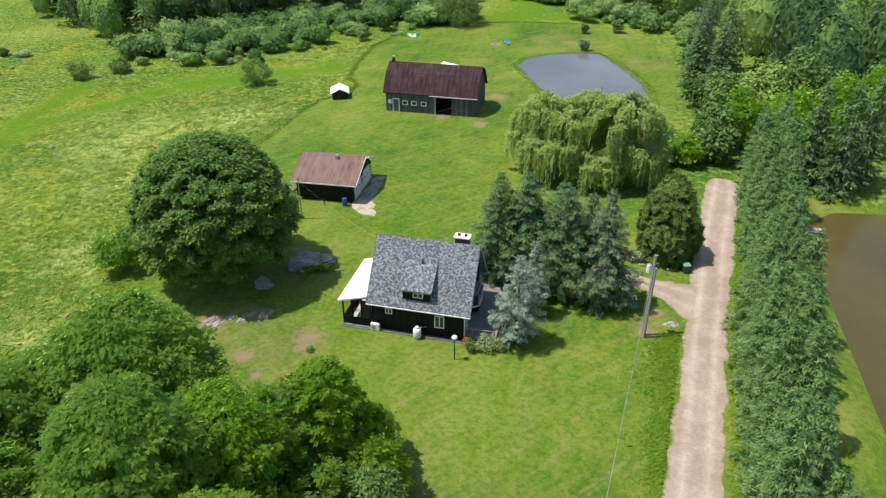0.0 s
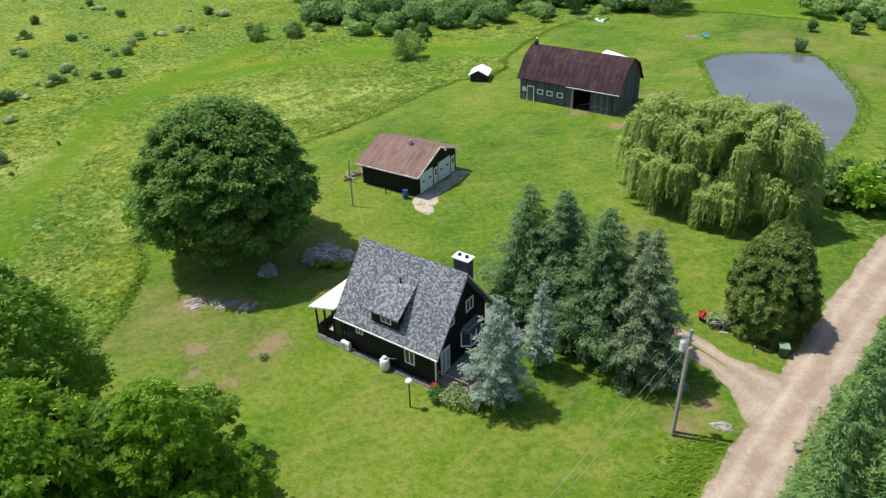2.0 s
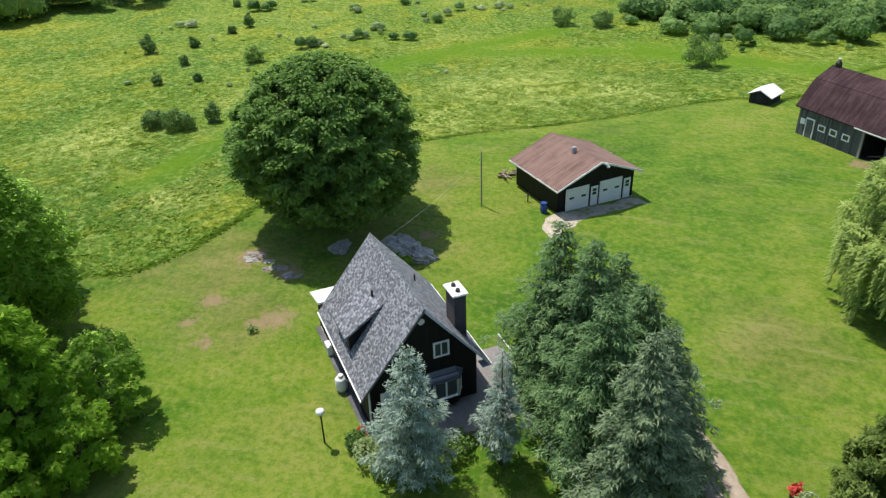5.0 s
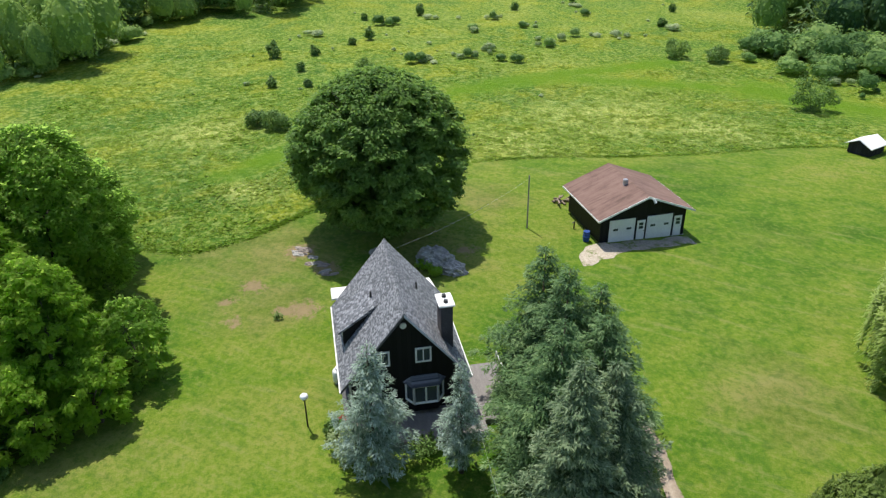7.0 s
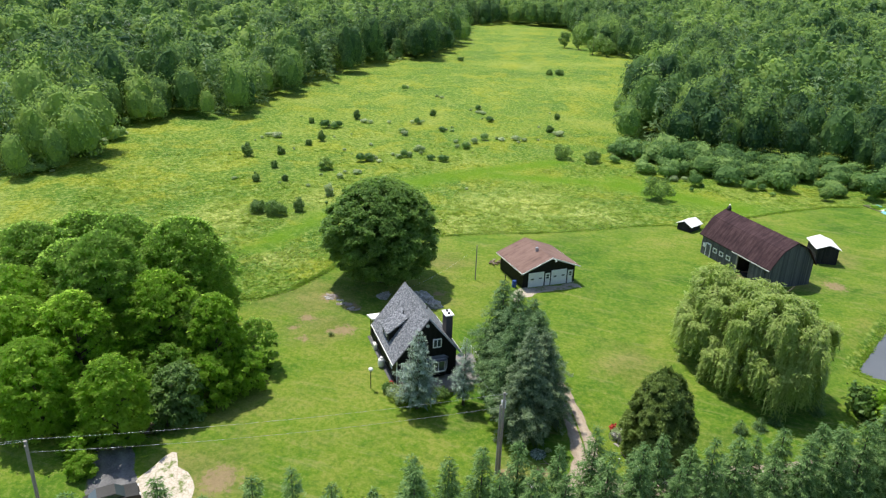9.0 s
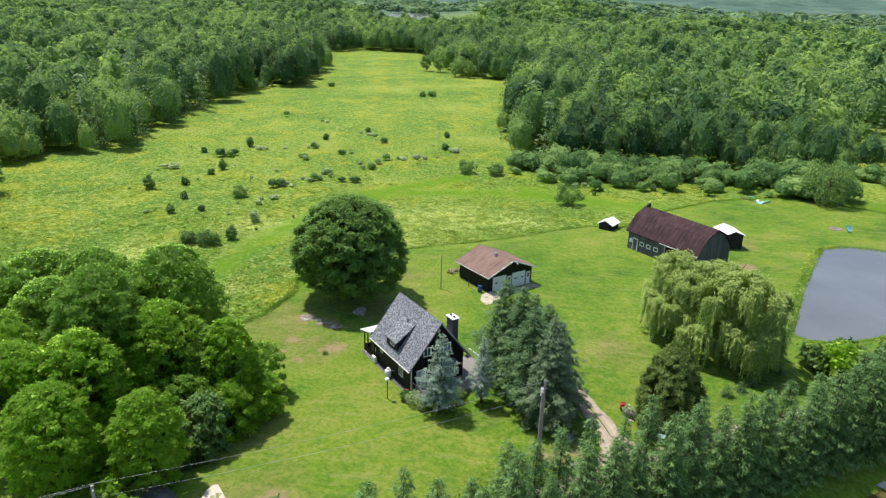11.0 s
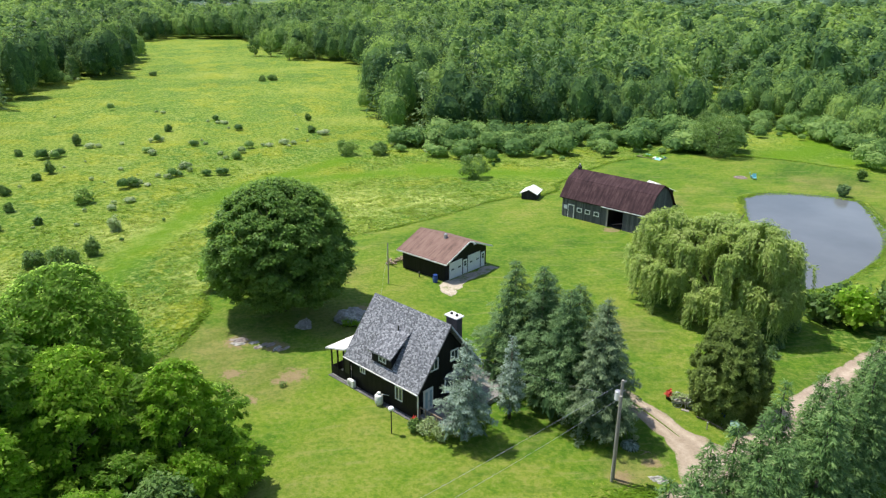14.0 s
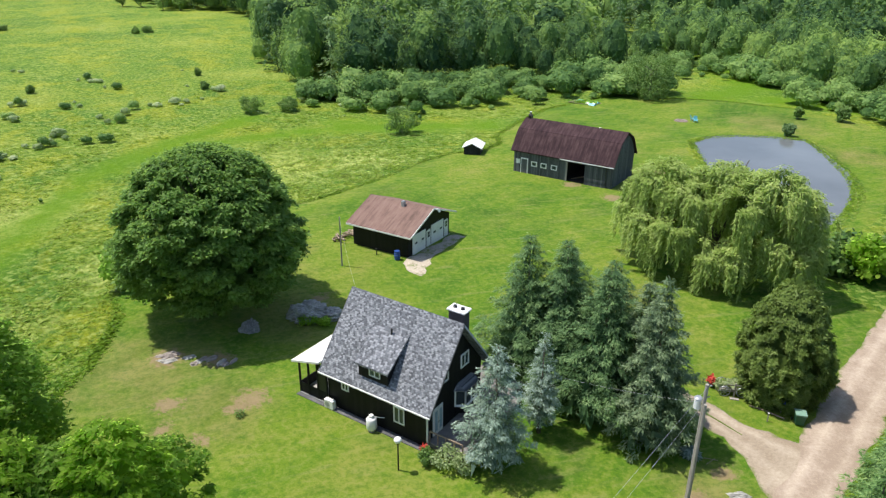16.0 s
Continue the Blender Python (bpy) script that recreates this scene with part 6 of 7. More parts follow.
# the grove south-west of the house
for k, (x, y, h, r, m) in enumerate(((-13.2, -24.2, 16.2, 5.4, GROVE), (-19.5, -31, 14.8, 5.0, GROVE), (-8.0, -32.2, 17.2, 4.6, GROVE), (-5.6, -27.2, 12.9, 4.4, BRIGHT), (-1.2, -21.4, 11.6, 2.8, BRIGHT), (-14.5, -36.0, 14, 4.8, GROVE), (-2.2, -34.8, 13.0, 4.0, BRIGHT), (-21.5, -41.5, 14, 5.2, GROVE), (-9.5, -42.0, 13.5, 4.6, BRIGHT), (6.4, -31.0, 9.8, 3.0, BRIGHT), (-17.0, -50.0, 13, 5, GROVE), (-27, -36, 13, 5, GROVE), (-20.5, -24.0, 10.5, 3.8, GROVE), (-4.4, -40.5, 12.0, 4.2, BRIGHT), (2.6, -38.2, 10.5, 3.8, BRIGHT), (-3.6, -22.8, 9.8, 2.8, GROVE))):
    leafy_tree("grove_tree", x, y, h * 0.93, r, 1.6 if r > 4 else 0.6, int((4600 if m is BRIGHT else 6400) * r), 0.29, m, "tall leafy tree in the dense grove" if m is not BRIGHT else "bright green leafy tree in the grove", 30 + k, "grove trees", int(80 * r), 0.40, 0.62, 0.55, 0.09, 6, small=0.075, large=0.16, inner=90 if m is BRIGHT else 40)
for k, (x, y, h, r, m) in enumerate(((1.0, -19.0, 5.2, 2.0, BRIGHT), (2.2, -22.4, 5.6, 2.4, BRIGHT), (-3.6, -17.4, 6.0, 2.3, GROVE), (4.4, -35.0, 2.6, 1.6, BRIGHT), (7.4, -34.5, 2.2, 1.3, BRIGHT), (10.4, -33.9, 2.0, 1.2, BRIGHT), (3.4, -25.6, 5.8, 2.4, SHRUB), (0.6, -26.2, 6.5, 2.4, GROVE), (5.2, -26.9, 3.2, 1.5, SHRUB))):
    leafy_tree("shrub", x, y, h, r, 0.2, int(2200 * r), 0.26, m, "leafy shrub at the edge of the grove", 50 + k, "grove shrubs", int(22 * r), 0.4, 0.8, 0.7, 0.12, 3, category="shrub", inner=60)

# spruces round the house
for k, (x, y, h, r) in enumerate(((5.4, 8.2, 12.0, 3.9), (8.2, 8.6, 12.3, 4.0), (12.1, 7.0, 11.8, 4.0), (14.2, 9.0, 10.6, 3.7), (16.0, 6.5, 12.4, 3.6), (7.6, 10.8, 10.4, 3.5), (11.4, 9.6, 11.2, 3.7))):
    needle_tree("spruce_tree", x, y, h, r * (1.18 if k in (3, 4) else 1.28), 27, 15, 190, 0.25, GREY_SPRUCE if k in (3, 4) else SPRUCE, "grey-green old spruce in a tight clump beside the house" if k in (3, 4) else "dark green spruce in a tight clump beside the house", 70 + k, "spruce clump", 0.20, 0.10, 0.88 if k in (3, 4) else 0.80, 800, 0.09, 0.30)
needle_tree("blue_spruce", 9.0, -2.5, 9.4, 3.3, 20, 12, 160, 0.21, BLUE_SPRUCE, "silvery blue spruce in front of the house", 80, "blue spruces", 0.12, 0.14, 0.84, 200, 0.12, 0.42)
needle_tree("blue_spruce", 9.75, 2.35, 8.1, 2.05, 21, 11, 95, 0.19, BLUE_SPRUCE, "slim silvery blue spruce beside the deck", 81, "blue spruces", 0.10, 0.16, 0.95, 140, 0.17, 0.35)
cedar = thing("cedar_tree", pose(22.3, 17.5, ground_at(22.3, 17.5)), "broad dense olive green cedar by the road", "tree")
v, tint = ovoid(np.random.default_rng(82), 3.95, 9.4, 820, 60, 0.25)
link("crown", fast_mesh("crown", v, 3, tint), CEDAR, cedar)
part("trunk", tube(bmesh.new(), (0, 0, -0.3), (0, 0, 6.5), 0.24, 0.06, 10), BARK, cedar, smooth=True)
for k, (x, y, h, r) in enumerate(((6.6, -4.3, 1.7, 1.25), (5.3, -4.5, 1.0, 0.8), (7.7, -3.9, 1.4, 1.0), (8.0, 0.4, 1.6, 1.2), (-13.9, 4.4, 0.8, 1.0), (-12.6, 4.9, 0.7, 0.8))):
    broad_tree("shrub", x, y, h, r, 0.0, 900, 0.17, PALE_SHRUB if k in (0, 2) else SHRUB if k < 4 else BRIGHT, "low garden shrub beside the house" if k < 4 else "bright low shrub among the rocks", 90 + k, "shrub", "garden shrubs", limbs=0, lobes=8)
flower_tub(4.75, -4.15, 0.22, BARE_WOOD, RED, "tub of reddish flowers at the house corner", 5)


# seedling spruces below the willow, and a weed left standing in the lawn
for k, (x, y, h) in enumerate(((21.5, 28.3, 1.5), (21.6, 30.7, 1.3), (21.3, 33.0, 1.7), (21.0, 39.0, 1.6))):
    needle_tree("spruce_seedling", x, y, h, 0.75, 10, 7, 16, 0.2, SPRUCE, "small dark spruce seedling in the lawn", 280 + k, "spruce seedlings", 0.1, 0.02, 0.8, 30)
broad_tree("weed", -8.6, -8.2, 0.55, 0.45, 0.0, 160, 0.14, SHRUB, "low green weed standing in the dry lawn", 290, "weed", limbs=0, lobes=6)


def build_willow():
    t = thing("willow_tree", pose(12.0, 36.3, ground_at(12.0, 36.3)) @ Matrix.Diagonal((0.96, 0.92, 1.0, 1)), "wide weeping willow with pale green trailing branches", "tree")
    rng = np.random.default_rng(17)
    mounds = [(-5.4, -0.6, 11.2, 3.4), (5.4, -1.4, 12.0, 3.6), (0.2, 0.6, 11.6, 3.4), (-2.4, -2.6, 10.0, 2.8), (2.6, -3.4, 10.2, 2.8), (8.2, -0.4, 9.6, 2.8), (-7.8, 0.6, 8.8, 2.5), (2.8, 3.2, 10.6, 3.2), (-3.2, 3.0, 9.8, 3.0), (6.8, 2.8, 9.6, 2.8)]
    mounds += [(9.0 * math.cos(a) * rng.uniform(0.86, 1.02), 5.4 * math.sin(a) * rng.uniform(0.86, 1.02), rng.uniform(4.6, 7.6), rng.uniform(1.5, 2.3)) for a in np.arange(26) * 0.2417]
    rows = []
    for mx, my, top, r in mounds:
        for _ in range(int(3.4 * r * r) + 4):
            a, f = rng.random() * 6.283, math.sqrt(rng.random())
            out = np.array([math.cos(a), math.sin(a), 0])
            across = np.array([-out[1], out[0], 0])
            head = np.array([mx, my, 0]) + out * r * f * np.array([1, 0.92, 1])
            head[2] = top - 0.46 * r * f ** 2.2 + rng.normal() * 0.2
            long, own = rng.uniform(1.3, 4.6) * (0.45 + 0.55 * f), rng.normal(0, 0.09)
            # the rounded head of the bough
            n = 34
            c = head + ball(rng, n) * np.array([0.55, 0.55, 0.22])
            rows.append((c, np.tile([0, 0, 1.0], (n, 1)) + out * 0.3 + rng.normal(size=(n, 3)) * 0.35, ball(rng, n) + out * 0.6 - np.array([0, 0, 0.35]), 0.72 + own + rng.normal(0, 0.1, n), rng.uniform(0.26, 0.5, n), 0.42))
            # strands trailing from it; tint falls downwards, painting the sunlit tops
            for _ in range(9):
                drop = min(long * rng.uniform(0.6, 1.25), head[2] - 0.35)
                n = max(4, int(drop / 0.17))
                k = (np.arange(n) + rng.random(n)) / n
                c = head + across * rng.normal() * 0.42 + out * (rng.uniform(0.1, 0.6) * np.sqrt(k))[:, None] + rng.normal(size=(n, 3)) * 0.045
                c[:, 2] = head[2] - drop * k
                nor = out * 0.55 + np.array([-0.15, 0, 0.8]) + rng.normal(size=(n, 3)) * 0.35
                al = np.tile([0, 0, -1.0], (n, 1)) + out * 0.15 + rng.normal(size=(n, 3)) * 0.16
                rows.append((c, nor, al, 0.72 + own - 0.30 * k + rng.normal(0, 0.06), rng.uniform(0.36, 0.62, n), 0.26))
    c, nor, al = (np.vstack([r[i] for r in rows]) for i in range(3))
    shade, s = (np.concatenate([r[i] for r in rows]) for i in (3, 4))
    slim = np.concatenate([np.full(len(r[0]), r[5]) for r in rows])
    v = shards(c, nor, al, s, s * slim)
    v[:, 2] = np.maximum(v[:, 2], 0.05)
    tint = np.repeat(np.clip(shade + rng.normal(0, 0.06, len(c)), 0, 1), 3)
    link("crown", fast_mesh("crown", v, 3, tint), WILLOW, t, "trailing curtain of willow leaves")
    trunk_of(t, 9.0, 0.55, 7, 4.5, 5, 0.2)


build_willow()

# spruce rows between the road and the east pond
def spruce_rows():
    rng = random.Random(3)
    kinds = []
    for k in range(5):
        kinds.append(fast_mesh_tree(200 + k, 10.6, 2.3))
    for row, off in enumerate((4.4, 6.8)):
        y = -46 + row * 1.4
        while y < 46:
            x = 25.8 + 0.1 * (y - 2) + off + rng.uniform(-0.5, 0.5)
            s = rng.uniform(0.82, 1.12) * (1.0 if row else 0.94)
            base = kinds[rng.randrange(5)]
            t = thing("spruce_tree", pose(x, y, ground_at(x, y), 0, 0, rng.uniform(0, 360)) @ Matrix.Diagonal((s, s, s * rng.uniform(0.92, 1.1), 1)), "green spruce in a dense roadside row", "tree", "roadside spruce row")
            for ob in base:
                c = new(ob[0], ob[1])
                c.parent = t
            y += rng.uniform(2.5, 3.3)


def fast_mesh_tree(seed, height, radius):
    rng = np.random.default_rng(seed)
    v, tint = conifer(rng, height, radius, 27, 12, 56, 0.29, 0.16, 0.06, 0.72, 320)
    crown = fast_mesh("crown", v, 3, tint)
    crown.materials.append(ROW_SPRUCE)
    bm = tube(bmesh.new(), (0, 0, -0.4), (0, 0, height * 0.95), 0.2, 0.02, 8)
    trunk = bpy.data.meshes.new("trunk")
    bm.to_mesh(trunk)
    bm.free()
    trunk.materials.append(BARK)
    return (("crown", crown), ("trunk", trunk))


spruce_rows()

# tall spruces and broad trees by the road end and round the ponds
for k, (x, y, h, r) in enumerate(((43.7, 39.6, 15, 3.6), (40.6, 41.8, 14, 3.2), (47.3, 43.9, 15, 3.6), (28.7, 84.8, 13, 3.2), (29.5, 90.6, 14, 3.2), (30.0, 96.6, 14, 3.2), (29.4, 102.8, 13, 3.2), (31.8, 79.1, 13, 3.2), (32.0, 109.2, 14, 3.2), (34.3, 88.3, 14, 3.4), (34.7, 99.1, 14, 3.4))):
    needle_tree("spruce_tree", x, y, h, r, 24, 10, 24, 0.62, SPRUCE, "tall dark spruce near the pond", 120 + k, "pond spruces")
for k, (x, y, h, r, m) in enumerate(((29.0, 51.6, 7.0, 3.6, SHRUB), (25.6, 45.0, 4.6, 2.8, BRIGHT), (29.6, 46.6, 6.0, 3.0, WOODS), (33.1, 54.3, 9, 4.2, BRIGHT), (38.9, 50.9, 11, 4.6, BRIGHT), (45.2, 54.2, 12, 4.8, BRIGHT), (36.7, 59.9, 12, 4.8, WOODS), (51.5, 57.5, 12, 5, BRIGHT), (31.4, 64.5, 9, 4, SHRUB), (57.8, 51.0, 11, 5, BRIGHT), (43.0, 66.5, 13, 5, WOODS), (28.7, 71.3, 5.5, 2.8, SHRUB), (22.3, 44.5, 3.0, 2.2, SHRUB), (23.8, 48.3, 3.4, 2.4, WOODS))):
    broad_tree("broadleaf_tree" if h > 5 else "shrub", x, y, h, r, 0.4, int(640 * r), 0.62, m, "leafy tree beyond the end of the road" if h > 5 else "bushy green shrub near the pond", 140 + k, "tree" if h > 5 else "shrub", "trees by the road end" if h > 5 else "pond shrubs", limbs=3 if h > 5 else 0, lobes=18)
for k, (x, y, h, r, m) in enumerate(((6.8, 106.3, 2.4, 1.2, SPRUCE), (13.2, 125.6, 3.4, 1.6, SHRUB), (17.9, 144.5, 5.0, 2.6, WOODS), (-44.3, 106.3, 3.2, 1.5, WOODS), (-25.9, 125.3, 11.5, 6.2, SHRUB), (5.6, 122.6, 2.5, 1.0, WOODS))):
    broad_tree("shrub" if h < 6 else "broadleaf_tree", x, y, h, r, 0.1 if h < 6 else -3.0, int(1500 * r) + 150, 0.34, m, "round bush standing in the mown grass" if h < 6 else "spreading grey-green tree behind the barn", 170 + k, "shrub" if h < 6 else "tree", "", limbs=3 if h > 6 else 0, lobes=14 if h < 6 else 60)

# bushes in the meadow
for k, (x, y, h, r, m) in enumerate(((-90.2, 66.3, 4.4, 2.8, WOODS), (-52.6, 69.2, 5.6, 3.7, SHRUB), (-85.0, 72.0, 3.6, 2.7, SHRUB), (-91.2, 6.2, 3.0, 2.1, WOODS), (-107, -10, 3.6, 1.6, WOODS), (-107, -2, 2.2, 1.2, SHRUB), (-95, -5, 2.2, 0.9, WOODS), (-85, -10, 2.2, 0.9, WOODS), (-84, -4, 1.6, 0.8, WOODS), (-118, 10, 3.2, 1.2, WOODS), (-114, 6, 1.8, 0.9, SHRUB), (-140, 11, 2.0, 1.0, WOODS), (-143, 25, 3.2, 1.3, WOODS), (-146, 50, 2.4, 1.2, WOODS), (-133, 87, 2.4, 1.0, WOODS), (-118, 77, 2.4, 1.3, SHRUB), (-216, 131, 3.0, 2.6, WOODS), (-216, 126, 3.0, 1.6, WOODS), (-259, 101, 2.6, 1.6, WOODS), (-60.3, -9.0, 3.2, 2.6, SHRUB), (-62.6, -11.6, 2.8, 1.8, WOODS), (-61.0, -4.4, 3.0, 1.3, SHRUB), (-71.4, 3.3, 3.0, 1.1, PALE_SHRUB))):
    broad_tree("meadow_bush", x, y, h * 0.9, r, -0.5, int(900 * r) + 200, 0.28, m, "rounded bush standing alone in the meadow", 190 + k, "bush", "meadow bushes", limbs=0, lobes=12)


for k, (x, y, h, r) in enumerate(((-303.7, 179.3, 9, 3.6), (-295.5, 183.8, 10, 4.0), (-275.0, 180.9, 10, 4.4), (-268.2, 185.6, 9, 4.0), (-197.6, 172.4, 9, 3.8))):
    broad_tree("field_tree", x, y, h, r, 0.2, 900, 0.8, WOODS, "rounded tree at the edge of the far field", 260 + k, "tree", "far field trees", limbs=3, lobes=20)


# ---- woods, scrub and tall grass as broad growth ----
CLEARING = [(-90, -66), (-99, -54), (-104, -42), (-139, -43), (-148, -28), (-153, -8), (-181, 10), (-215, 33), (-243, 51), (-264, 73), (-258, 88), (-300, 112), (-325, 126), (-345, 138), (-425, 166), (-445, 205), (-408, 236), (-330, 200), (-284, 184), (-242, 192), (-200, 174), (-174, 146), (-144, 114), (-120, 101), (-104, 90), (-92, 94), (-80, 108), (-64, 134), (-50, 138), (-44, 152), (-40, 178), (-26, 180), (-12, 164), (4, 150), (27, 142), (40, 122), (42, 74), (60, 64), (130, 60), (130, -160), (-60, -160), (-80, -100)]


def scatter(rng, n, protos, xs, ys, zs, scale, squash, corners=4):
    """Copies of leaf clouds joined into one: position, turn and size of each."""
    out, tints = [], []
    for x, y, z, s, q in zip(xs, ys, zs, scale, squash):
        v = protos[rng.integers(len(protos))]
        a = rng.random() * 6.283
        c, d = math.cos(a), math.sin(a)
        w = np.empty_like(v)
        w[:, 0], w[:, 1], w[:, 2] = (v[:, 0] * c - v[:, 1] * d) * s + x, (v[:, 0] * d + v[:, 1] * c) * s + y, v[:, 2] * s * q + z
        out.append(w)
        stand = 0.5 + 0.20 * math.sin(x * 0.031 + 1.7 * math.sin(y * 0.019)) + 0.12 * math.sin(y * 0.047 + x * 0.02)
        tints.append(np.repeat(np.clip(rng.normal(stand, 0.28) + rng.normal(0, 0.06, len(v) // corners), 0, 1), corners))
    return np.vstack(out), np.concatenate(tints)


def grown(name, v, tint, material, label, category, corners=4):
    return tagged(link(name, fast_mesh(name, v, corners, tint), material), label, category, kind="stuff")


def build_woods():
    rng = np.random.default_rng(77)
    for name, lo, hi, step, leaves, leaf, size in (("woodland_edge", 0, 34, 5.8, 540, 0.42, 1.22), ("woodland", 34, 260, 8.6, 150, 0.84, 1.32), ("far_woodland", 260, 700, 14.0, 40, 1.7, 1.75), ("distant_woodland", 700, 1500, 29.0, 10, 3.8, 2.9)):
        half = {0: 480, 34: 720, 260: 1200, 700: 1750}[lo]
        gx, gy = np.meshgrid(np.arange(-half - 40, 260 if lo < 260 else 700, step), np.arange(-170 if lo < 260 else -500, half, step))
        gx, gy = (g.ravel() + rng.uniform(-0.45, 0.45, g.size) * step for g in (gx, gy))
        e = -edge_distance(CLEARING, gx, gy)
        bearing = np.degrees(np.arctan2(-(gx - 55), gy + 30))
        seen = (bearing > -14) & (bearing < 103) & (e > max(lo, 1.0)) & (e <= hi) & (gx < 80)
        gx, gy = gx[seen], gy[seen]
        gz = land(gx, gy)
        lx, ly = (gx + 950) * -0.866 + (gy - 555) * 0.5, (gx + 950) * 0.5 + (gy - 555) * 0.866
        lake = (np.abs(lx) < 235) & (np.abs(ly) < 85)
        gx, gy, gz = gx[~lake], gy[~lake], gz[~lake]
        leafy = [clumped(np.random.default_rng(300 + k), 3.9, rng.uniform(9.5, 12.5), -1.6, 2, 30 if lo < 260 else 12, leaves, leaf) for k in range(8)]
        tiers, arms, twigs = {0: (13, 7, 3), 34: (8, 5, 1), 260: (5, 4, 0), 700: (4, 3, 0)}[lo]
        firs = [conifer(np.random.default_rng(320 + k), 12.5, 2.8, tiers, arms, twigs, max(leaf, 0.9) * 1.1, 0.3, fill=6)[0] for k in range(3)]
        kind = rng.random(len(gx)) + 0.45 * drift(gx, gy, 70, 6) - 0.22
        for sel, protos, mat_, nm, lab in ((kind < 0.80, leafy, {700: HAZED_WOODS}.get(lo, WOODS_GRAIN), name, "dense mixed leafy woodland"), (kind >= 0.80, firs, {700: HAZED_WOODS}.get(lo, SPRUCE), name + "_conifers", "dark conifers standing among leafy woods")):
            n = int(sel.sum())
            s = rng.uniform(0.55, 1.4, n) * size * (1.0 if protos is leafy else 0.9)
            s = s * np.where((gx[sel] > -75) & (gy[sel] > 105) & (gy[sel] < 260), 0.74, 1.0)
            v, t = scatter(rng, n, protos, gx[sel], gy[sel], gz[sel], s, rng.uniform(0.85, 1.12, n) * {0: 1.34, 34: 1.12, 260: 0.8, 700: 0.5}[lo], 3)
            grown(nm, v, t, mat_, lab, "woods", 3)


build_woods()


def build_scrub():
    rng = np.random.default_rng(91)
    protos = [clumped(np.random.default_rng(400 + k), 1.6, 2.9, -0.3, 2, 18, 240, 0.24) * np.array([1.0, 0.62 + 0.11 * k, 1.0]) for k in range(6)]
    spots = []
    # belts of willow scrub along the woodland edge and the wet ground north of the barn
    for (ax, ay), (bx, by), n, wide, big in (((-90, 86), (-70, 102), 90, 9, 1.5), ((-72, 102), (-54, 126), 90, 10, 1.6), ((-54, 132), (-28, 129), 80, 10, 1.6), ((-46, 150), (-26, 170), 50, 8, 1.5), ((-26, 170), (26, 146), 90, 9, 1.5), ((-94.9, 83.8), (-60.9, 83.2), 34, 5, 1.0), ((-71.9, 90.7), (-42.1, 120.1), 64, 8, 1.2), ((-81.9, 106.6), (-47.4, 140.0), 60, 9, 1.3), ((-47.9, 131.5), (-31.4, 146.8), 22, 4, 1.2), ((2.8, 146.6), (32.1, 126.7), 50, 6, 1.3), ((-142.4, -37.3), (-97.8, -55.9), 34, 4, 1.2), ((-238.1, 21.4), (-159.5, -11.0), 34, 5, 1.2), ((-29.8, 196.2), (-5.6, 163.6), 60, 6, 1.5), ((-6.6, 163.8), (10.1, 142.2), 46, 4, 1.3), ((-44.6, 154.0), (-40.8, 198.9), 26, 4, 1.3), ((27.8, 120.1), (36.7, 62.1), 20, 4, 1.2), ((-322.5, 107.4), (-256.5, 60.8), 24, 5, 1.3)):
        f = rng.random(int(n * 0.85))
        spots += [(ax + (bx - ax) * t + rng.normal() * wide * 0.5, ay + (by - ay) * t + rng.normal() * wide * 0.5, big * rng.choice([0.45, 0.6, 0.8, 1.0, 1.25, 1.6]) * rng.uniform(0.85, 1.15)) for t in f]
    for cx, cy in ((-125, -1), (-133, 16), (-138, 29), (-85, 10), (-95, 17), (-97, 21), (-100, 27), (-104, 34), (-95, 35), (-125, 34), (-136, 41), (-126, 47), (-105, 45), (-111, 50), (-112, 56), (-109, 65), (-152, 67), (-146, 66), (-136, 66), (-173, 62), (-192, 54), (-113, 78)):
        spots += [(cx + rng.normal() * 1.4, cy + rng.normal() * 1.7, rng.uniform(0.35, 1.0)) for _ in range(rng.integers(2, 6))]
    for _ in range(70):
        x, y = rng.uniform(-190, -62), rng.uniform(-24, 95)
        if edge_distance(CLEARING, np.array([x]), np.array([y]))[0] > 4 and math.sin(x * 0.05) + math.sin(y * 0.07 + 1) + rng.normal() * 0.8 > 0.5:
            spots.append((x, y, rng.uniform(0.2, 0.45)))
    a = np.array(spots)
    pale = (a[:, 2] < 0.9) & (a[:, 0] < -62) & (rng.random(len(a)) < 0.84)
    for sel, m, lab in ((pale, PALE_SHRUB, "silvery low willow scrub in the meadow"), (~pale, SCRUB_GRAIN, "scattered green scrub along the woodland edge")):
        q = a[sel]
        v, t = scatter(rng, len(q), protos, q[:, 0], q[:, 1], land(q[:, 0], q[:, 1]), q[:, 2], rng.uniform(0.7, 1.05, len(q)) * (0.8 if m is PALE_SHRUB else 1.0), 3)
        grown("scrub", v, t, m, lab, "scrub", 3)


build_scrub()


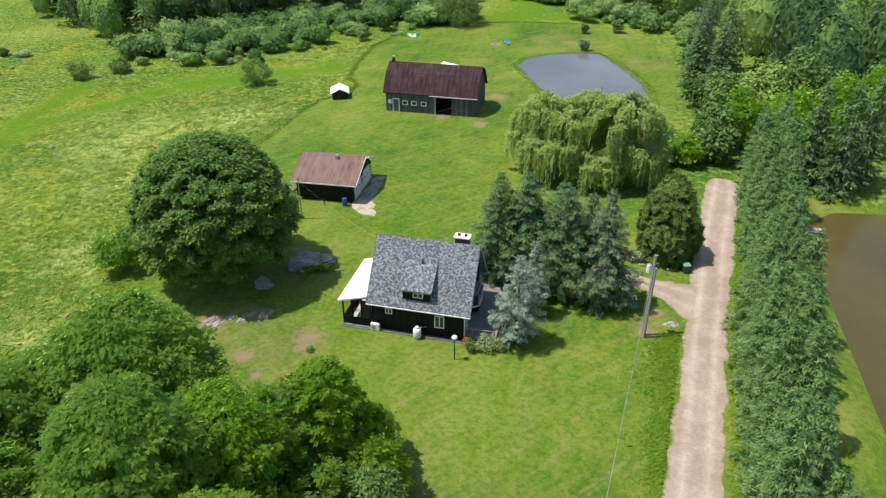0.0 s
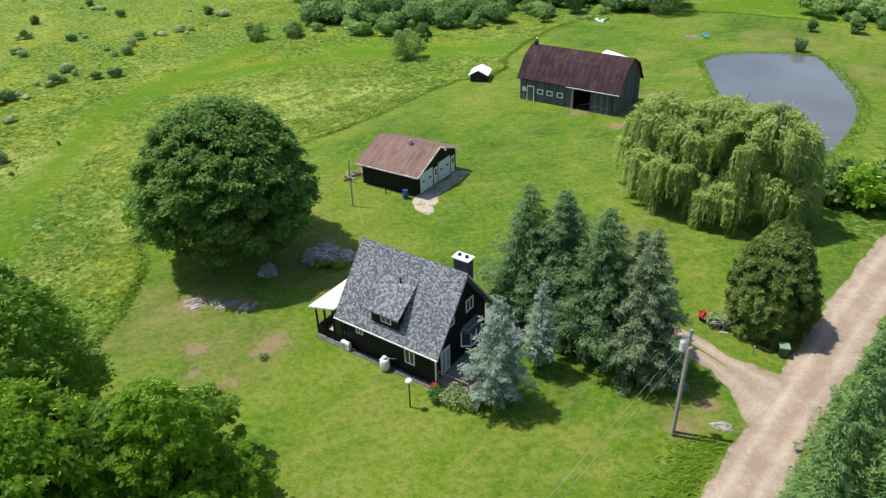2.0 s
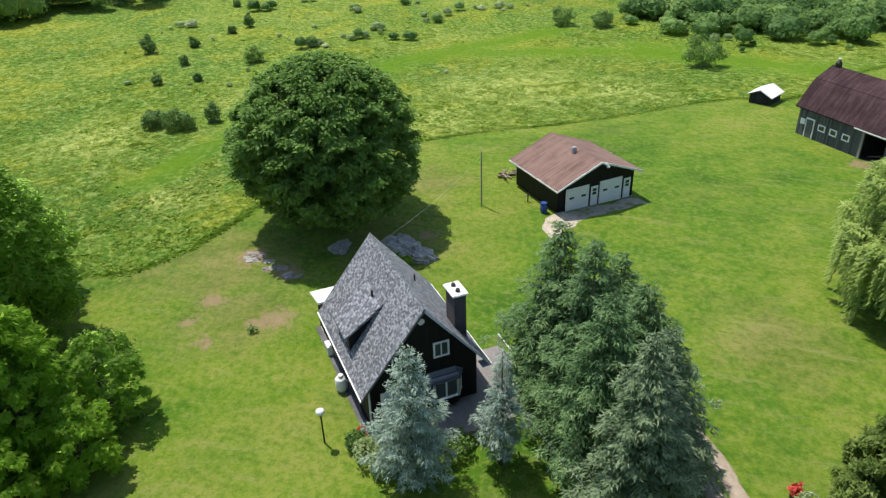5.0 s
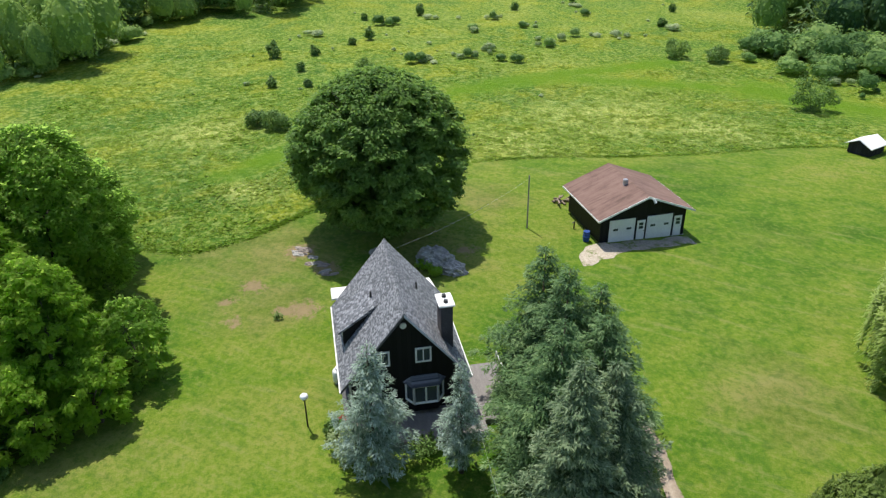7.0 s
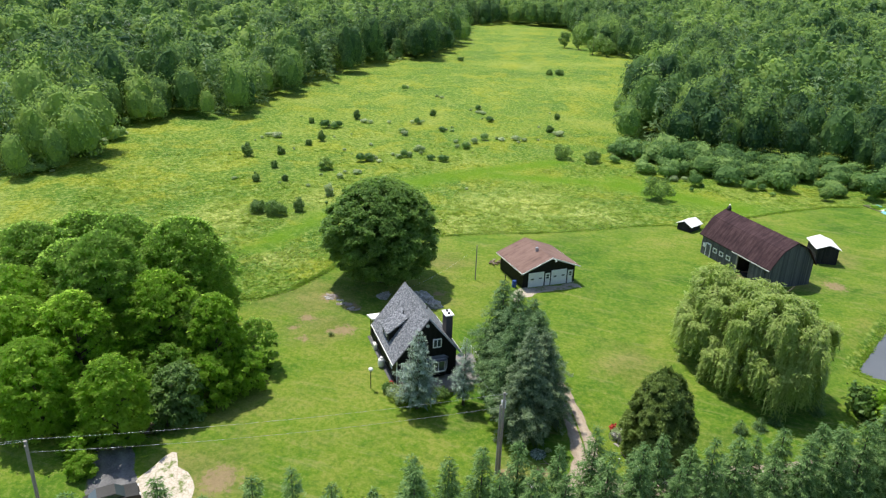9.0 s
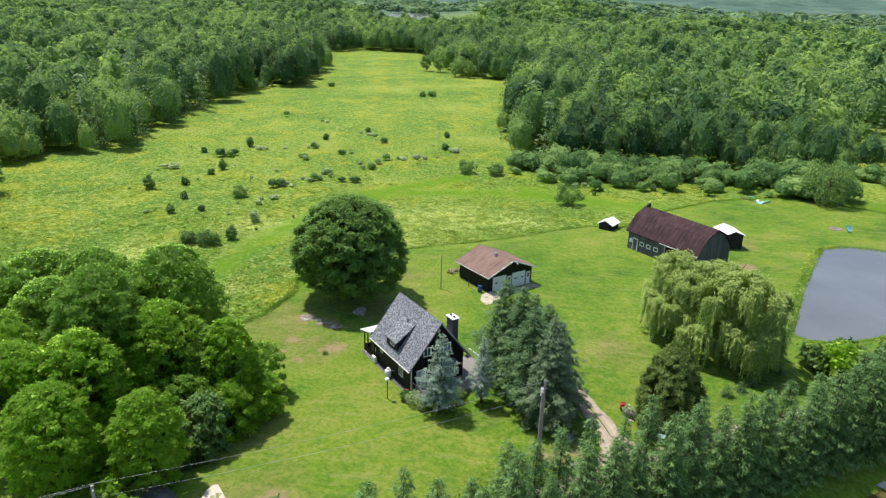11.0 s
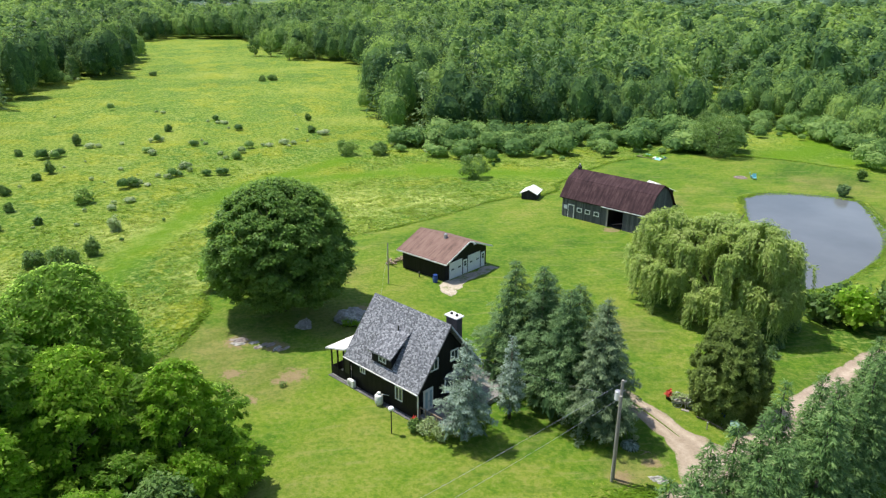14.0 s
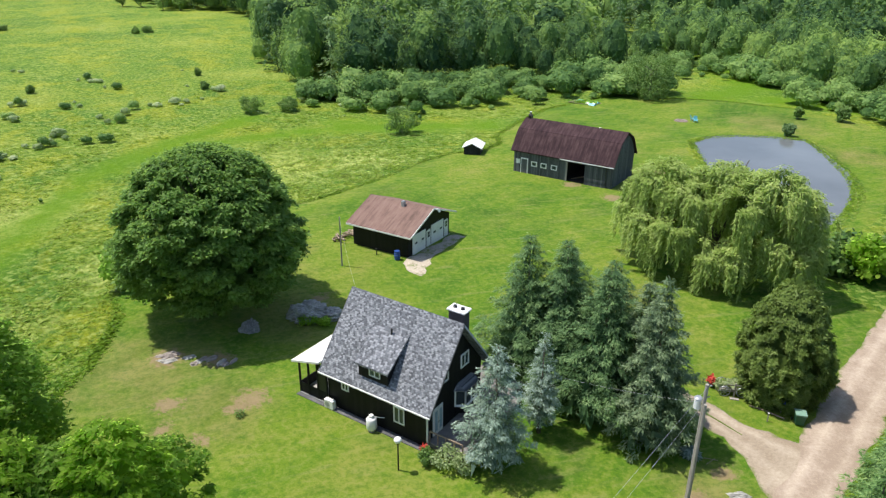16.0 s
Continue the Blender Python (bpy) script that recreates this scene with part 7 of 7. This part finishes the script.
def build_tall_grass():
    """Leaning blades along the mowing edge and over the meadow, thinning with distance."""
    rng = np.random.default_rng(55)
    n = 27000
    x, y = 10 - rng.beta(1.4, 3.0, n) * 190, rng.uniform(-45, 130, n)
    e = edge_distance(LAWN, x, y)
    lush = np.full(n, -2.0)
    for (ax, ay), (bx, by), half in LUSH:
        t = np.clip(((x - ax) * (bx - ax) + (y - ay) * (by - ay)) / ((bx - ax) ** 2 + (by - ay) ** 2), 0, 1)
        lush = np.maximum(lush, 1 - np.hypot(x - ax - t * (bx - ax), y - ay - t * (by - ay)) / half)
    thick = drift(x, y, 5, 1) * 0.5 + drift(x, y, 15, 2) * 0.5
    seedy = np.zeros(n)
    for wx, wy, wr in SEEDY:
        seedy = np.maximum(seedy, np.clip(1.2 - np.hypot(x - wx, y - wy) / wr, 0, 1))
    thick = np.clip(thick + 0.4 * seedy, 0, 1)
    keep = (e < -0.3) & (edge_distance(CLEARING, x, y) > 0) & (rng.random(n) < np.clip(1.15 + e * 0.008, 0.0, 1) * (0.15 + 1.5 * thick)) & (edge_distance(POND, x, y) < -0.2) & (rng.random(n) > lush * 2.5)
    x, y, thick, seedy = x[keep], y[keep], thick[keep], seedy[keep]
    # each clump: a fan of blades, greener or paler as a whole
    per = 19
    wide = rng.gamma(3.0, 0.14, len(x)) * (0.6 + thick)
    own = 0.44 + 0.35 * seedy + 0.75 * (drift(x, y, 11, 3) - 0.5) + rng.normal(0, 0.15, len(x))
    a, f = rng.random((len(x), per)) * 6.283, np.sqrt(rng.random((len(x), per)))
    bx, by = (x[:, None] + np.cos(a) * f * wide[:, None]).ravel(), (y[:, None] + np.sin(a) * f * wide[:, None] * 0.8).ravel()
    groups = [(bx, by, np.repeat(wide * 0.34 + 0.1, per) * rng.uniform(0.5, 1.2, len(bx)), np.repeat(own, per) + rng.normal(0, 0.1, len(bx)))]
    # a taller fringe along the mowing edge; its dark hue paints the bank's shade
    line = np.array(LAWN[2:24])
    seg = np.linalg.norm(np.diff(line, axis=0), axis=1)
    m = 10000
    i = rng.choice(len(seg), m, p=seg / seg.sum())
    p = line[i] + (line[i + 1] - line[i]) * rng.random((m, 1)) + rng.normal(size=(m, 2)) * np.array([0.3, 0.3]) - np.array([0.35, 0])
    groups.append((p[:, 0], p[:, 1], rng.uniform(0.22, 0.6, m) * (0.45 + 0.7 * drift(p[:, 0], p[:, 1], 6, 9)), rng.normal(0.2, 0.15, m)))
    # ragged verges beside the road, and rank weeds between the road and the pole
    m = 12000
    vy = rng.uniform(-45, 38, m)
    vx = 25.75 + 0.1 * (vy - 2) + np.where(rng.random(m) < 0.5, -rng.gamma(2.2, 0.30, m) - 2.2, rng.gamma(2.0, 0.45, m) + 2.2)
    ok = ~((vx < 27) & (vy > 3.5))
    groups.append((vx[ok], vy[ok], rng.uniform(0.14, 0.36, int(ok.sum())), rng.normal(0.2, 0.14, int(ok.sum()))))
    m = 5000
    wy = rng.uniform(-16, 2.5, m)
    wx = 25.75 + 0.1 * (wy - 2) - 2.5 - rng.gamma(2.0, 0.34, m) * (0.3 + 1.2 * drift(0 * wy, wy, 3, 8))
    groups.append((wx, wy, rng.uniform(0.2, 0.5, m), rng.normal(0.12, 0.12, m)))
    # the pond bank
    m = 5000
    ring = rng.random(m) * len(POND)
    i = ring.astype(int)
    pa, pb = np.array(POND)[i], np.array(POND)[(i + 1) % len(POND)]
    pr = pa + (pb - pa) * (ring - i)[:, None]
    pr = pr + unit(pr - np.mean(POND, axis=0)) * rng.uniform(-0.3, 1.6, (m, 1))
    groups.append((pr[:, 0], pr[:, 1], rng.uniform(0.2, 0.5, m), rng.normal(0.3, 0.2, m)))
    x, y, size, hue = (np.concatenate([g[k] for g in groups]) for k in range(4))
    c = np.stack([x, y, land(x, y) + size * 0.05], 1)
    nor = ball(rng, len(x)) * 0.4 + np.array([-0.3, 0, 1.3])
    al = ball(rng, len(x)) + np.array([0, 0, 0.2])
    v = shards(c, nor, al, size * 1.2, size * 0.55)
    grown("tall_grass", v, np.repeat(np.clip(hue, 0, 1), 3), TALL_GRASS, "tall flowering meadow grass and weeds", "grass", 3)


build_tall_grass()

# a far lake in the gap between the hills
bm = bmesh.new()
bmesh.ops.create_circle(bm, cap_ends=True, segments=32, radius=1, matrix=pose(-990, 578, ground_at(-990, 578) + 2.5, 0, 0, 150) @ Matrix.Diagonal((225, 78, 1, 1)))
tagged(part("water", bm, WATER, None), "distant pale lake between wooded hills", "lake", kind="structure")
